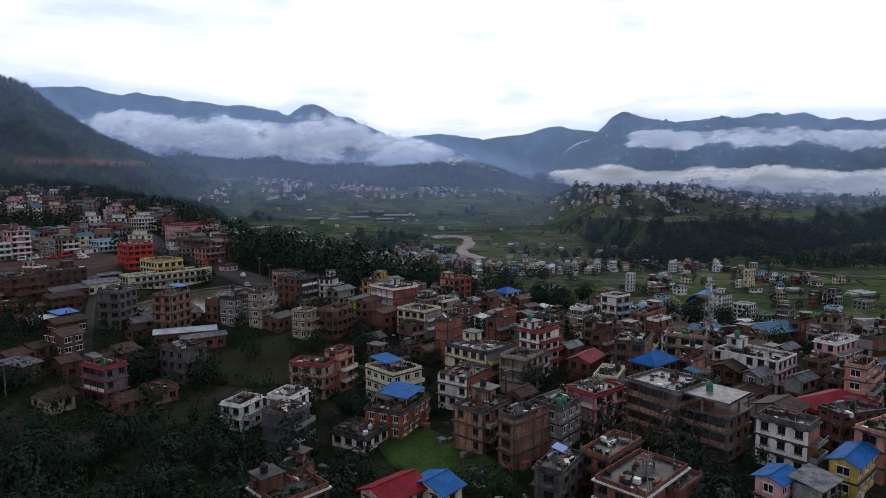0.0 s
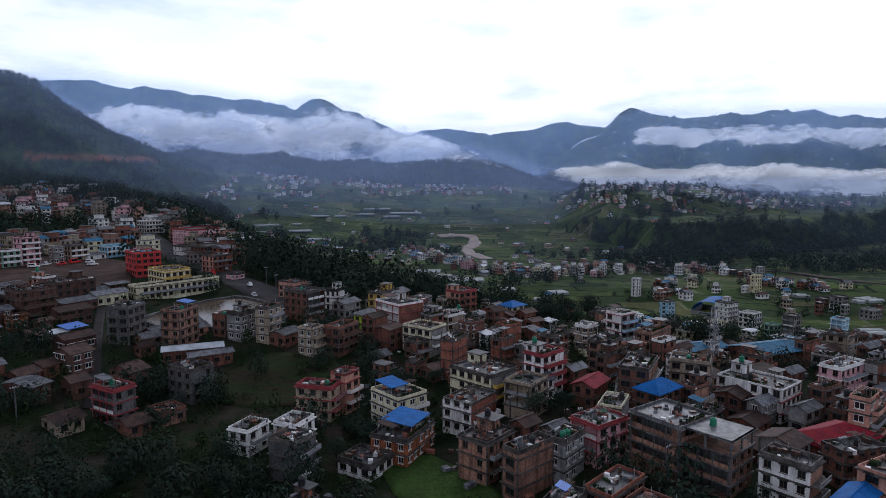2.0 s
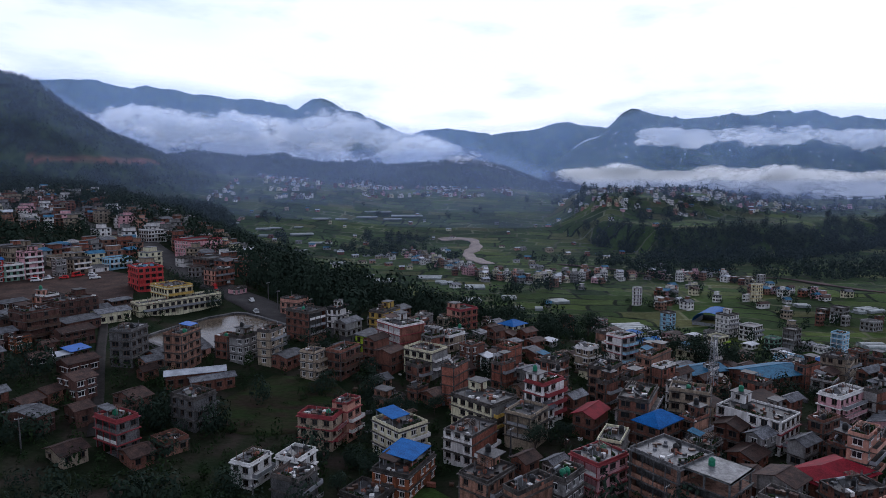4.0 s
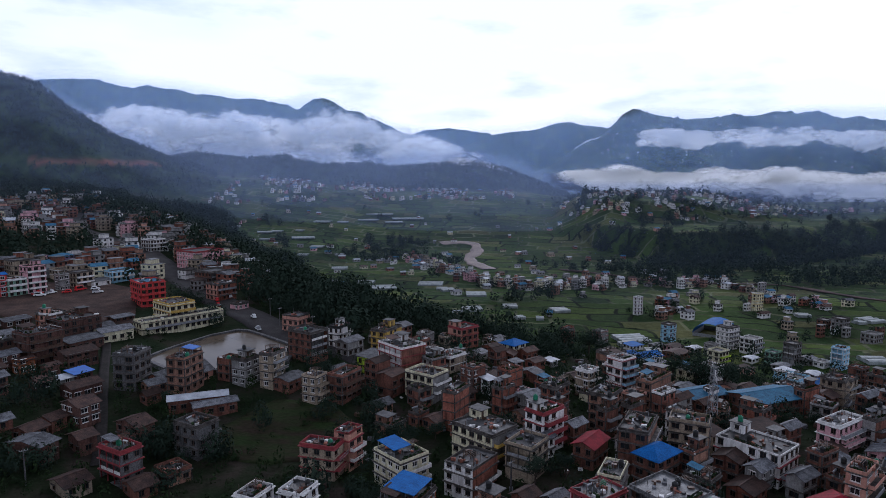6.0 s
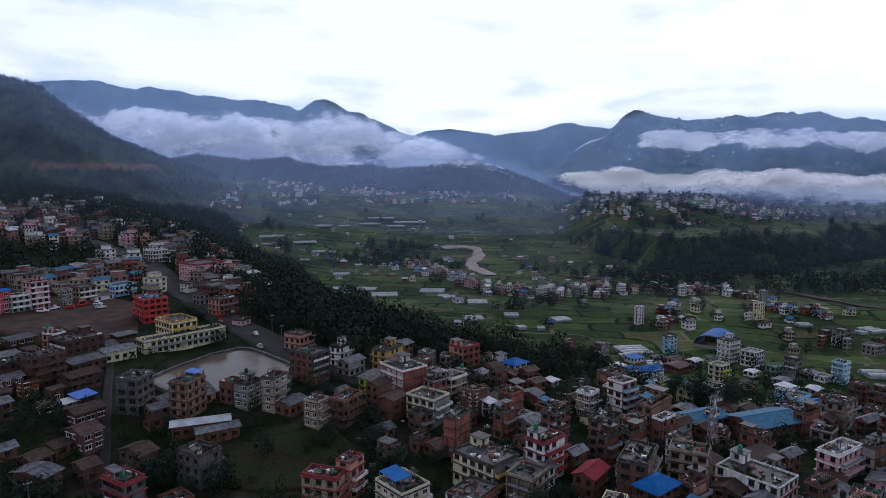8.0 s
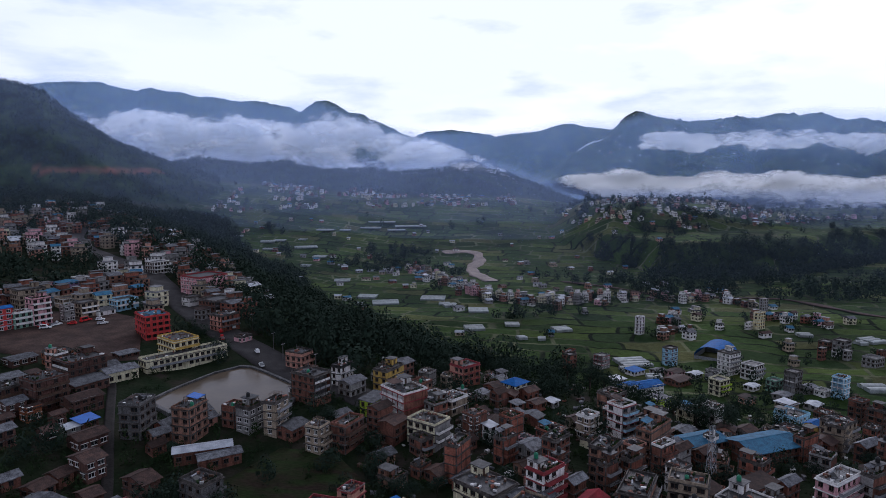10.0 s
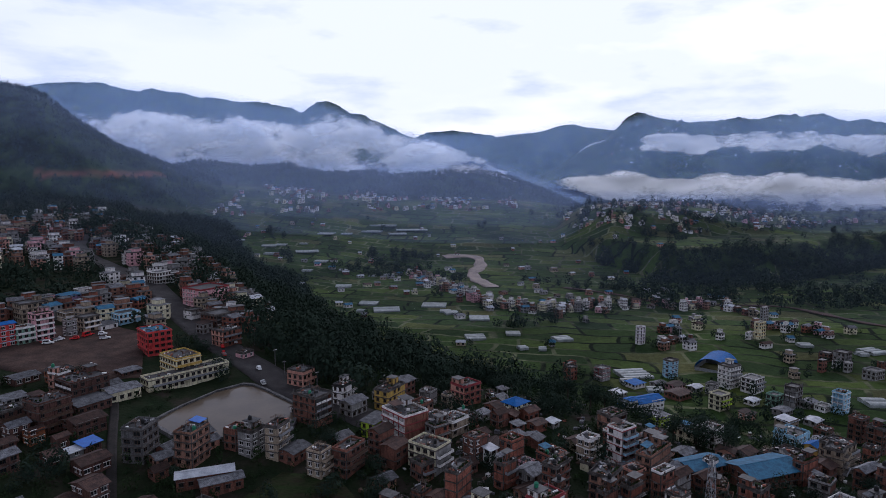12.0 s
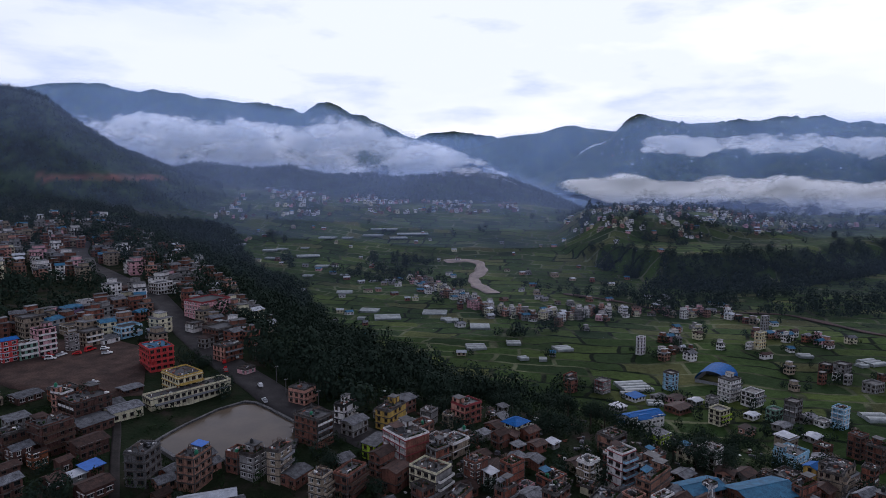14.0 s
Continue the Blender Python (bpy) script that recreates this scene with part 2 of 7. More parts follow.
def ground_material():
    """Paddy fields in patches, forest floor, bare soil: by the three masks painted on the land, in grain and tufts."""
    m = bpy.data.materials.new("ground_cover")
    m.use_nodes = True
    nt = m.node_tree
    add, link = nt.nodes.new, nt.links.new
    bsdf = nt.nodes["Principled BSDF"]
    kind, where = add("ShaderNodeVertexColor"), add("ShaderNodeNewGeometry")
    kind.layer_name = "cover"
    split = add("ShaderNodeSeparateColor")
    link(kind.outputs["Color"], split.inputs["Color"])

    def noise_of(scale, detail=5):
        n = add("ShaderNodeTexNoise")
        n.inputs["Scale"].default_value, n.inputs["Detail"].default_value = scale, detail
        link(where.outputs["Position"], n.inputs["Vector"])
        return n.outputs["Fac"]

    def ramp_of(fac, *stops):
        r = add("ShaderNodeValToRGB")
        while len(r.color_ramp.elements) < len(stops):
            r.color_ramp.elements.new(0.5)
        for e, (p, c) in zip(r.color_ramp.elements, stops):
            e.position, e.color = p, (*c, 1)
        link(fac, r.inputs["Fac"])
        return r.outputs["Color"]

    def mix_of(fac, a, b, how="MIX"):
        x = add("ShaderNodeMix")
        x.data_type, x.blend_type = "RGBA", how
        for s, v in (("Factor", fac), ("A", a), ("B", b)):
            if isinstance(v, (int, float)):
                x.inputs[s].default_value = v
            elif isinstance(v, tuple):
                x.inputs[s].default_value = (*v, 1)
            else:
                link(v, x.inputs[s])
        return x.outputs["Result"]

    bend = add("ShaderNodeVectorMath")
    wob = add("ShaderNodeTexNoise")
    wob.inputs["Scale"].default_value = 0.009
    link(where.outputs["Position"], wob.inputs["Vector"])
    far = add("ShaderNodeVectorMath")
    far.operation = "SCALE"
    far.inputs["Scale"].default_value = 60
    link(wob.outputs["Color"], far.inputs[0])
    link(where.outputs["Position"], bend.inputs[0])
    link(far.outputs["Vector"], bend.inputs[1])
    # terraced plots in curved rows, each with its own crop, divided by grassy banks
    def plots_of(width, depth, bank, turn):
        lay, plot = add("ShaderNodeMapping"), add("ShaderNodeTexBrick")
        lay.inputs["Rotation"].default_value = (0, 0, radians(turn))
        link(bend.outputs["Vector"], lay.inputs["Vector"])
        for key, value in (("Scale", 1.0), ("Brick Width", width), ("Row Height", depth), ("Mortar Size", bank), ("Mortar Smooth", 0.6), ("Bias", 0.0)):
            plot.inputs[key].default_value = value
        plot.offset, plot.squash, plot.squash_frequency = 0.37, 0.62, 3
        plot.inputs["Color1"].default_value, plot.inputs["Color2"].default_value, plot.inputs["Mortar"].default_value = (0, 0, 0, 1), (1, 1, 1, 1), (0.5, 0.5, 0.5, 1)
        link(lay.outputs["Vector"], plot.inputs["Vector"])
        return plot

    rows, wide = plots_of(52, 25, 2.4, 9), plots_of(150, 80, 0.1, -16)
    paddy = ramp_of(rows.outputs["Color"], (0.0, (0.022, 0.042, 0.016)), (0.3, (0.044, 0.078, 0.020)), (0.55, (0.030, 0.054, 0.019)), (0.8, (0.070, 0.104, 0.026)), (1.0, (0.088, 0.088, 0.040)))
    paddy = mix_of(0.55, paddy, ramp_of(wide.outputs["Color"], (0.0, (0.55, 0.6, 0.6)), (0.5, (1.0, 1.0, 1.0)), (1.0, (1.5, 1.4, 1.2))), "MULTIPLY")
    banks = ramp_of(noise_of(0.012), (0.46, (0.007, 0.013, 0.007)), (0.60, (0.14, 0.15, 0.085)))
    paddy = mix_of(rows.outputs["Fac"], paddy, banks)
    paddy = mix_of(0.6, paddy, ramp_of(noise_of(0.008), (0.36, (0.45, 0.5, 0.5)), (0.64, (1.35, 1.3, 1.2))), "MULTIPLY")
    paddy = mix_of(0.5, paddy, ramp_of(noise_of(0.25), (0.3, (0.4, 0.4, 0.4)), (0.7, (1.25, 1.25, 1.25))), "MULTIPLY")
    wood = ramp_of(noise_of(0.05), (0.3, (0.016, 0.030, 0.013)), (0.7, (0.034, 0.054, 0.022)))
    # mountainsides: dark woods broken by clearings, terraces and bare gullies
    apart, beyond, open_land = add("ShaderNodeSeparateXYZ"), add("ShaderNodeMapRange"), add("ShaderNodeMath")
    link(where.outputs["Position"], apart.inputs["Vector"])
    link(apart.outputs["Y"], beyond.inputs["Value"])
    beyond.inputs["From Min"].default_value, beyond.inputs["From Max"].default_value = 1850, 2200
    open_land.operation = "MULTIPLY"
    link(ramp_of(noise_of(0.0075, 12), (0.47, (0, 0, 0)), (0.60, (0.85, 0.85, 0.85))), open_land.inputs[0])
    link(beyond.outputs["Result"], open_land.inputs[1])
    wood = mix_of(open_land.outputs["Value"], wood, ramp_of(noise_of(0.02, 6), (0.35, (0.035, 0.060, 0.022)), (0.6, (0.085, 0.105, 0.045)), (0.75, (0.13, 0.11, 0.075))))
    wood = mix_of(0.8, wood, ramp_of(noise_of(0.022, 10), (0.38, (0.30, 0.30, 0.32)), (0.62, (1.7, 1.7, 1.6))), "MULTIPLY")
    soil = ramp_of(noise_of(0.09), (0.34, (0.011, 0.020, 0.009)), (0.52, (0.020, 0.026, 0.014)), (0.70, (0.042, 0.034, 0.028)))
    colour = mix_of(split.outputs["Red"], soil, paddy)
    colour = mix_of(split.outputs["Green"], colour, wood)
    colour = mix_of(split.outputs["Blue"], colour, ramp_of(noise_of(0.03), (0.3, (0.30, 0.11, 0.07)), (0.7, (0.20, 0.08, 0.055))))
    colour = mix_of(0.45, colour, ramp_of(noise_of(1.1, 3), (0.3, (0.35, 0.35, 0.35)), (0.7, (1, 1, 1))), "MULTIPLY")
    link(colour, bsdf.inputs["Base Color"])
    bump = add("ShaderNodeBump")
    bump.inputs["Strength"].default_value, bump.inputs["Distance"].default_value = 0.5, 1.0
    link(noise_of(0.7), bump.inputs["Height"])
    link(bump.outputs["Normal"], bsdf.inputs["Normal"])
    bsdf.inputs["Roughness"].default_value = 1.0
    bsdf.inputs["Specular IOR Level"].default_value = 0.03
    return m


def mist_material(name, white, most, size, glow=0.0):
    """Cloud: lit like snow, and thin where its density (painted on the layer) and the noise are low."""
    m = bpy.data.materials.new(name)
    m.use_nodes = True
    nt = m.node_tree
    add, link = nt.nodes.new, nt.links.new
    nt.nodes.remove(nt.nodes["Principled BSDF"])
    out = nt.nodes["Material Output"]
    clear, lit, pass_on = add("ShaderNodeBsdfTransparent"), add("ShaderNodeBsdfDiffuse"), add("ShaderNodeBsdfTranslucent")
    lit.inputs["Color"].default_value = pass_on.inputs["Color"].default_value = (*white, 1)
    body, mix = add("ShaderNodeMixShader"), add("ShaderNodeMixShader")
    link(lit.outputs[0], body.inputs[1])
    link(pass_on.outputs[0], body.inputs[2])
    body.inputs["Fac"].default_value = 0.62
    where, big = add("ShaderNodeNewGeometry"), add("ShaderNodeTexNoise")
    long = add("ShaderNodeMapping")
    long.inputs["Scale"].default_value = (0.55, 1, 1.2)
    link(where.outputs["Position"], long.inputs["Vector"])
    big.inputs["Scale"].default_value, big.inputs["Detail"].default_value, big.inputs["Roughness"].default_value = 1 / size, 9, 0.6
    link(long.outputs["Vector"], big.inputs["Vector"])
    thick = add("ShaderNodeVertexColor")
    thick.layer_name = "cover"
    total, span = add("ShaderNodeMath"), add("ShaderNodeMapRange")
    total.operation = "MULTIPLY_ADD"
    total.inputs[1].default_value = 0.68
    link(thick.outputs["Color"], total.inputs[0])
    puff, billow = add("ShaderNodeBump"), add("ShaderNodeTexNoise")
    billow.inputs["Scale"].default_value, billow.inputs["Detail"].default_value = 1 / (size * 0.8), 6
    link(long.outputs["Vector"], billow.inputs["Vector"])
    puff.inputs["Strength"].default_value, puff.inputs["Distance"].default_value = 0.7, size * 0.3
    link(billow.outputs["Fac"], puff.inputs["Height"])
    link(puff.outputs["Normal"], lit.inputs["Normal"])
    sharp = add("ShaderNodeMath")
    sharp.operation, sharp.inputs[1].default_value, sharp.inputs[2].default_value = "MULTIPLY_ADD", 2.9, -0.98
    link(big.outputs["Fac"], sharp.inputs[0])
    link(sharp.outputs["Value"], total.inputs[2])
    link(total.outputs["Value"], span.inputs["Value"])
    for key, value in (("From Min", 0.72), ("From Max", 1.24), ("To Min", 0.0), ("To Max", most)):
        span.inputs[key].default_value = value
    span.interpolation_type = "SMOOTHSTEP"
    link(span.outputs["Result"], mix.inputs["Fac"])
    link(clear.outputs[0], mix.inputs[1])
    link(body.outputs[0], mix.inputs[2])
    link(mix.outputs[0], out.inputs["Surface"])
    return m


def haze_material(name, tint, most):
    """Thin even haze put in as a tinted veil, its strength painted on its sheet."""
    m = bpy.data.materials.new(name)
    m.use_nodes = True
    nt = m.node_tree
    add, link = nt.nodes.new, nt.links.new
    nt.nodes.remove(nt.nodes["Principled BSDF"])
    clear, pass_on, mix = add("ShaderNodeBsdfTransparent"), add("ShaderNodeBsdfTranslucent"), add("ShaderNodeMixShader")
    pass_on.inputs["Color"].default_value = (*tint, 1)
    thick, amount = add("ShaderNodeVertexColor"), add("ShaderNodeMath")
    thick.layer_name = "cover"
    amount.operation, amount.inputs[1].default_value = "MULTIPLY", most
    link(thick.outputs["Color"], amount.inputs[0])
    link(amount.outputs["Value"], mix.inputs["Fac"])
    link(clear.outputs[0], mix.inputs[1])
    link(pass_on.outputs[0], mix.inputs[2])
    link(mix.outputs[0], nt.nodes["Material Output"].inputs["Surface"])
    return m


CLOUD = mist_material("cloud_white", (0.94, 0.95, 0.97), 0.96, 110)
# Blue tints that put distance haze into colour, for the sheets below
HAZE = haze_material("haze_pale_blue", (0.42, 0.56, 0.92), 0.074)
HAZE_FAR = haze_material("haze_blue", (0.38, 0.57, 0.96), 0.23)
VEIL = haze_material("haze_thin", (0.46, 0.60, 0.95), 0.012)
# ---- lie of the land ----
def smooth(v, lo, hi):
    k = np.clip((v - lo) / (hi - lo), 0, 1)
    return k * k * (3 - 2 * k)


def waves(x, y, size, seed=0):
    """Cheap rolling noise, about -1 to 1, with bumps of the given size in metres."""
    s, out = 6.283 / size, 0
    for k, (a, b, p) in enumerate(((1, 0.35, 0.3), (-0.45, 1.1, 1.9), (0.8, -0.9, 4.1), (1.7, 0.8, 2.2), (-1.3, 1.9, 5.3), (2.6, -1.4, 0.9))):
        out = out + np.sin(s * (a * x + b * y) + p + seed * (1.3 + k)) / (1 + 0.35 * k)
    return out / 3.2


TOP_A, TOP_B = (-300, 0, 74, 105, 160, 210, 255, 320, 416, 522, 621, 900, 1300), (262, 226, 196, 182, 176, 168, 158, 162, 185, 199, 222, 230, 330)
FOOT_A, FOOT_B = (-300, 0, 90, 177, 233, 300, 375, 428, 503, 689, 804, 1096, 1300), (345, 345, 340, 330, 302, 315, 335, 325, 360, 450, 469, 568, 600)


def town_side(x, y):
    """0 on the ridge that carries the town, 1 down in the valley."""
    a, b = (y - x) * 0.7071, (x + y) * 0.7071
    top, foot = np.interp(a, TOP_A, TOP_B), np.interp(a, FOOT_A, FOOT_B)
    return smooth(b, top, foot)


def bluff_foot(x):
    return np.interp(x, (150, 250, 311, 340, 420, 529, 691, 900, 1500), (1150, 990, 850, 820, 850, 895, 1000, 1080, 1200))


def ridge(x, y, middle, front, back, peaks):
    """A range that runs across the view: its skyline by peaks of (place at that distance, height)."""
    u = x * middle / np.maximum(y, 200)
    top = np.interp(u, [p[0] for p in peaks], [p[1] for p in peaks])
    rough = 0.5 + 0.5 * waves(x, y, (front + back) * 0.45, 3)
    k = np.where(y < middle, smooth(y + rough * front * 0.18, middle - front, middle), 1 - smooth(y, middle, middle + back))
    return top * k + rough * 9 * k * (1 - k) * 4


HILL = ((-1919, 469), (-1372, 403), (-1097, 356), (-1042, 344), (-1001, 330), (-975, 308), (-946, 285), (-894, 252), (-826, 212), (-757, 187), (-688, 162), (-618, 142), (-520, 107), (-408, 43), (-300, 0))
MID_RIDGE = ((-1778, 159), (-1123, 160), (-795, 167), (-713, 182), (-631, 171), (-566, 164), (-500, 168), (-468, 176), (-419, 161), (-354, 148), (-272, 149), (-206, 150), (-157, 141), (-75, 146), (23, 153), (73, 156), (122, 149), (188, 137), (237, 117), (287, 99), (353, 73), (453, 29), (700, 0))
PLATEAU = ((150, 30), (240, 72), (285, 88), (485, 88), (543, 84), (600, 75), (657, 65), (715, 57), (773, 48), (831, 42), (1000, 38), (1500, 34))
FAR_LEFT = ((-4837, 645), (-3331, 667), (-2763, 716), (-2613, 723), (-2536, 742), (-2423, 753), (-2349, 742), (-2257, 713), (-2164, 695), (-2071, 669), (-1977, 677), (-1827, 670), (-1715, 652), (-1602, 641), (-1453, 623), (-1302, 616), (-1153, 590), (-1040, 564), (-973, 542), (-927, 568), (-870, 598), (-794, 609), (-738, 598), (-682, 565), (-645, 539), (-550, 532), (-475, 495), (-400, 462), (-306, 425), (-174, 369), (54, 264), (283, 152))
FAR_MIDDLE = ((-740, 210), (17, 306), (176, 338), (294, 369), (373, 409), (452, 421), (571, 429), (690, 448), (808, 484), (886, 496), (966, 480), (1085, 457), (1185, 446), (1326, 372), (1649, 254))
FAR_CROWN = ((-399, 330), (-274, 409), (-149, 454), (17, 471), (184, 455), (350, 431), (475, 382), (685, 300))
FAR_RIGHT = ((474, 116), (572, 162), (669, 211), (766, 270), (830, 312), (894, 344), (958, 392), (1021, 447), (1085, 472), (1133, 476), (1215, 460), (1346, 451), (1476, 438), (1591, 426), (1671, 448), (1833, 455), (1930, 465), (2026, 478), (2058, 484), (2157, 472), (2289, 440), (2385, 453), (2542, 444), (3129, 493), (4584, 527))
NEAR_RANGES = ((1600, 620, 900, HILL), (1850, 500, 700, MID_RIDGE))
FAR_RANGES = ((4300, 1500, 450, FAR_LEFT), (4500, 1100, 250, FAR_MIDDLE), (3700, 1500, 900, FAR_RIGHT), (4720, 250, 80, FAR_CROWN))


def near_hills(x, y):
    """Height of the two wooded ranges on this side of the cloud."""
    return np.maximum(ridge(x, y, *NEAR_RANGES[0]), ridge(x, y, *NEAR_RANGES[1]))


def gullies(x, y):
    """Spurs and gullies that run down the mountainsides, coarse to fine, about -1 to 1."""
    out = 0
    for size, amount, seed in ((760, 0.5, 5), (330, 0.28, 2), (150, 0.16, 8), (66, 0.08, 4)):
        out = out + amount * (1 - 2.2 * np.abs(waves(x + 0.3 * y, y * 0.42, size, seed)))
    return out


def land(x, y):
    x, y = np.asarray(x, float), np.asarray(y, float)
    town = 51 + 0.025 * np.clip(y - 150, -150, 900) + 0.045 * np.clip(-x, 0, 700) - 0.05 * np.clip(x - 70, 0, 120) * smooth(y, 60, 260)
    town = town + 0.7 * waves(x, y, 90)
    bowl = np.exp(-(((x + 83) / 31) ** 6) - ((y - 238) / 34) ** 6)
    town = town + (56.0 - town) * bowl
    town = town - 5.0 * np.exp(-(((x + 50) / 58) ** 4) - ((y - 135) / 48) ** 4) - 4.5 * np.exp(-(((x - 75) / 50) ** 2) - ((y - 200) / 32) ** 2)
    floor = np.interp(y, (-500, 150, 330, 400, 500, 620, 900, 1000, 1200, 1480, 1700), (26, 26, 22, 17, 15, 9, 3, 7, 30, 84, 90))
    floor = floor + 0.09 * np.clip(-x - 120, 0, 600) * smooth(y, 600, 1000) + 0.01 * np.clip(x - 150, 0, 400) * smooth(y, 500, 300)
    base = town + (floor - town) * town_side(x, y)
    foot = bluff_foot(x)
    high = 44 * smooth(y, foot, foot + 90) + 0.16 * np.clip(y - foot - 90, 0, 330)
    cap = ridge(x, y, 1300, 400, 500, PLATEAU)
    high = np.where(x > 80, np.minimum(high + 3, np.maximum(cap, 45 * smooth(y, foot, foot + 90) * (1 - smooth(y, 1350, 1700)))), 0) * smooth(x, 90, 300)
    base = np.maximum(base * np.where(y > 1300, 1 - smooth(y, 1300, 1900) * smooth(x, 150, 450), 1), high)
    base = np.where(y > 1700, base * (1 - 0.75 * smooth(y, 1800, 2500)), base)
    base = np.maximum(base, near_hills(x, y))
    far = 0 * base
    for middle, front, back, peaks in FAR_RANGES:
        k = ridge(x, y, middle, front, back, peaks)
        base, far = np.maximum(base, k), np.maximum(far, k)
    rugged = smooth(y, 1900, 2700) * smooth(far, 40, 200)
    base = base + rugged * (gullies(x, y) - 0.5) * np.interp(y, (1900, 2600, 3400, 4300), (6, 22, 46, 12))
    return base + smooth(y, 2900, 3400) * (4 * waves(x, y, 64, 3) + 3 * waves(x, y, 31, 6))


def terraced(x, y):
    """The land with the small steps of the paddy terraces down in the valley."""
    z = land(x, y)
    k = town_side(x, y) * (1 - smooth(y, 1450, 1600)) * (np.abs(x) < 1300)
    lift = z + 1.5 * waves(x, y, 170, 2) * k
    step = 1.6
    stair = (np.floor(lift / step) + smooth(lift / step - np.floor(lift / step), 0.72, 1.0)) * step - (lift - z)
    return z + (stair - z) * k * 0.9


def ground_at(x, y):
    return float(land(x, y))

# ---- building helpers ----
def mesh_of(name, verts, faces, mats=(), smooth_faces=False, slots=None):
    me = bpy.data.meshes.new(name)
    me.from_pydata(verts, [], faces)
    for m in mats:
        me.materials.append(m)
    if slots is not None:
        me.polygons.foreach_set("material_index", slots)
    if smooth_faces:
        me.polygons.foreach_set("use_smooth", [True] * len(me.polygons))
    return me


def paint(me, layer, rgb):
    """Masks on the points of a mesh, as rows of r, g, b."""
    attr = me.color_attributes.new(layer, "FLOAT_COLOR", "POINT")
    rgba = np.ones((len(rgb), 4), np.float32)
    rgba[:, :3] = rgb
    attr.data.foreach_set("color", rgba.ravel())


def grid_faces(rows, cols, wrap=False):
    r, c = np.meshgrid(np.arange(rows - 1), np.arange(cols if wrap else cols - 1), indexing="ij")
    d = (c + 1) % cols
    return np.stack([r * cols + c, r * cols + d, (r + 1) * cols + d, (r + 1) * cols + c], -1).reshape(-1, 4).tolist()


# ---- the land ----
def near_path(x, y, points, width):
    """1 within width of a line of points."""
    best = np.full(np.shape(x), 1e9)
    for (ax, ay), (bx, by) in zip(points, points[1:]):
        dx, dy = bx - ax, by - ay
        k = np.clip(((x - ax) * dx + (y - ay) * dy) / (dx * dx + dy * dy), 0, 1)
        best = np.minimum(best, np.hypot(x - ax - k * dx, y - ay - k * dy))
    return best


def forest_mask(x, y):
    """Where trees stand close: the town's valley slope, the bluff, the hills."""
    side = town_side(x, y)
    a = (y - x) * 0.7071
    slope = (side > 0.05) * (side < 0.985) * smooth(a, 205, 250) * (1 - smooth(a, 1100, 1200))
    foot = bluff_foot(x)
    bluff = smooth(y, foot - 15, foot + 5) * (1 - smooth(y, foot + 75, foot + 90)) * smooth(x, 270, 330) * (waves(x, y, 150, 2) > -0.45)
    hills = (near_hills(x, y) > land(x, y) - 1) * smooth(y, 950, 1100)
    return np.clip(np.maximum(np.maximum(slope, bluff), np.maximum(hills, smooth(y, 1800, 2000))), 0, 1)


def build_ground():
    front = np.radians(np.linspace(-46, 46, 560))
    back = np.radians(np.linspace(46, 314, 70))[1:-1]
    ang = np.concatenate([front, back])
    rad = np.concatenate([[0.002, 20, 40], np.geomspace(60, 4850, 470)])
    r, t = np.meshgrid(rad, ang, indexing="ij")
    x, y = r * np.sin(t), r * np.cos(t)
    z = terraced(x, np.maximum(y, -400)) + 0.25 * waves(x, y, 14, 1)
    me = mesh_of("ground", np.stack([x, y, z], -1).reshape(-1, 3).tolist(), grid_faces(len(rad), len(ang), True), [ground_material()], True)
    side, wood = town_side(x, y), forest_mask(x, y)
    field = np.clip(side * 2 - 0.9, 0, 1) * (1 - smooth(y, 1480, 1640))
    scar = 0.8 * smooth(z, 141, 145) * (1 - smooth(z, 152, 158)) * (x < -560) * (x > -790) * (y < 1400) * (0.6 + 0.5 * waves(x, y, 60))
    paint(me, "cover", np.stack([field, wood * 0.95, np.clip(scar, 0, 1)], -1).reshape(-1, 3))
    tagged(new("ground", me), "green terraced paddy valley between forested hills, with bare soil in the town", "ground", kind="structure")


build_ground()


def ribbon(name, points, width, mat, label, category, rise=0.25, step=5.0, wobble=0.0):
    """A road or river laid on the land, with a thickness."""
    line = []
    for (ax, ay), (bx, by) in zip(points, points[1:]):
        n = max(2, int(math.hypot(bx - ax, by - ay) / step))
        line += [(ax + (bx - ax) * k / n, ay + (by - ay) * k / n) for k in range(n)]
    line.append(points[-1])
    smoothed = np.array(line)
    for _ in range(6):
        smoothed[1:-1] = (smoothed[:-2] + 2 * smoothed[1:-1] + smoothed[2:]) / 4
    way = np.gradient(smoothed, axis=0)
    way /= np.linalg.norm(way, axis=1, keepdims=True) + 1e-9
    across = np.stack([-way[:, 1], way[:, 0]], 1)
    w = width / 2 * (1 + wobble * np.sin(np.arange(len(line)) * 0.55) + wobble * np.sin(np.arange(len(line)) * 0.21 + 1))
    verts = []
    for k in (-1.0, -0.96, -0.5, 0, 0.5, 0.96, 1.0):
        p = smoothed + across * (w * k)[:, None]
        z = np.maximum(terraced(p[:, 0], p[:, 1]), land(p[:, 0], p[:, 1])) + rise - (0.6 if abs(k) == 1 else 0)
        verts.append(np.column_stack([p, z]))
    v = np.stack(verts, 1).reshape(-1, 3)
    me = mesh_of(name, v.tolist(), [f[::-1] for f in grid_faces(len(line), 7)], [mat], True)
    return tagged(new(name, me), label, category, kind="structure")


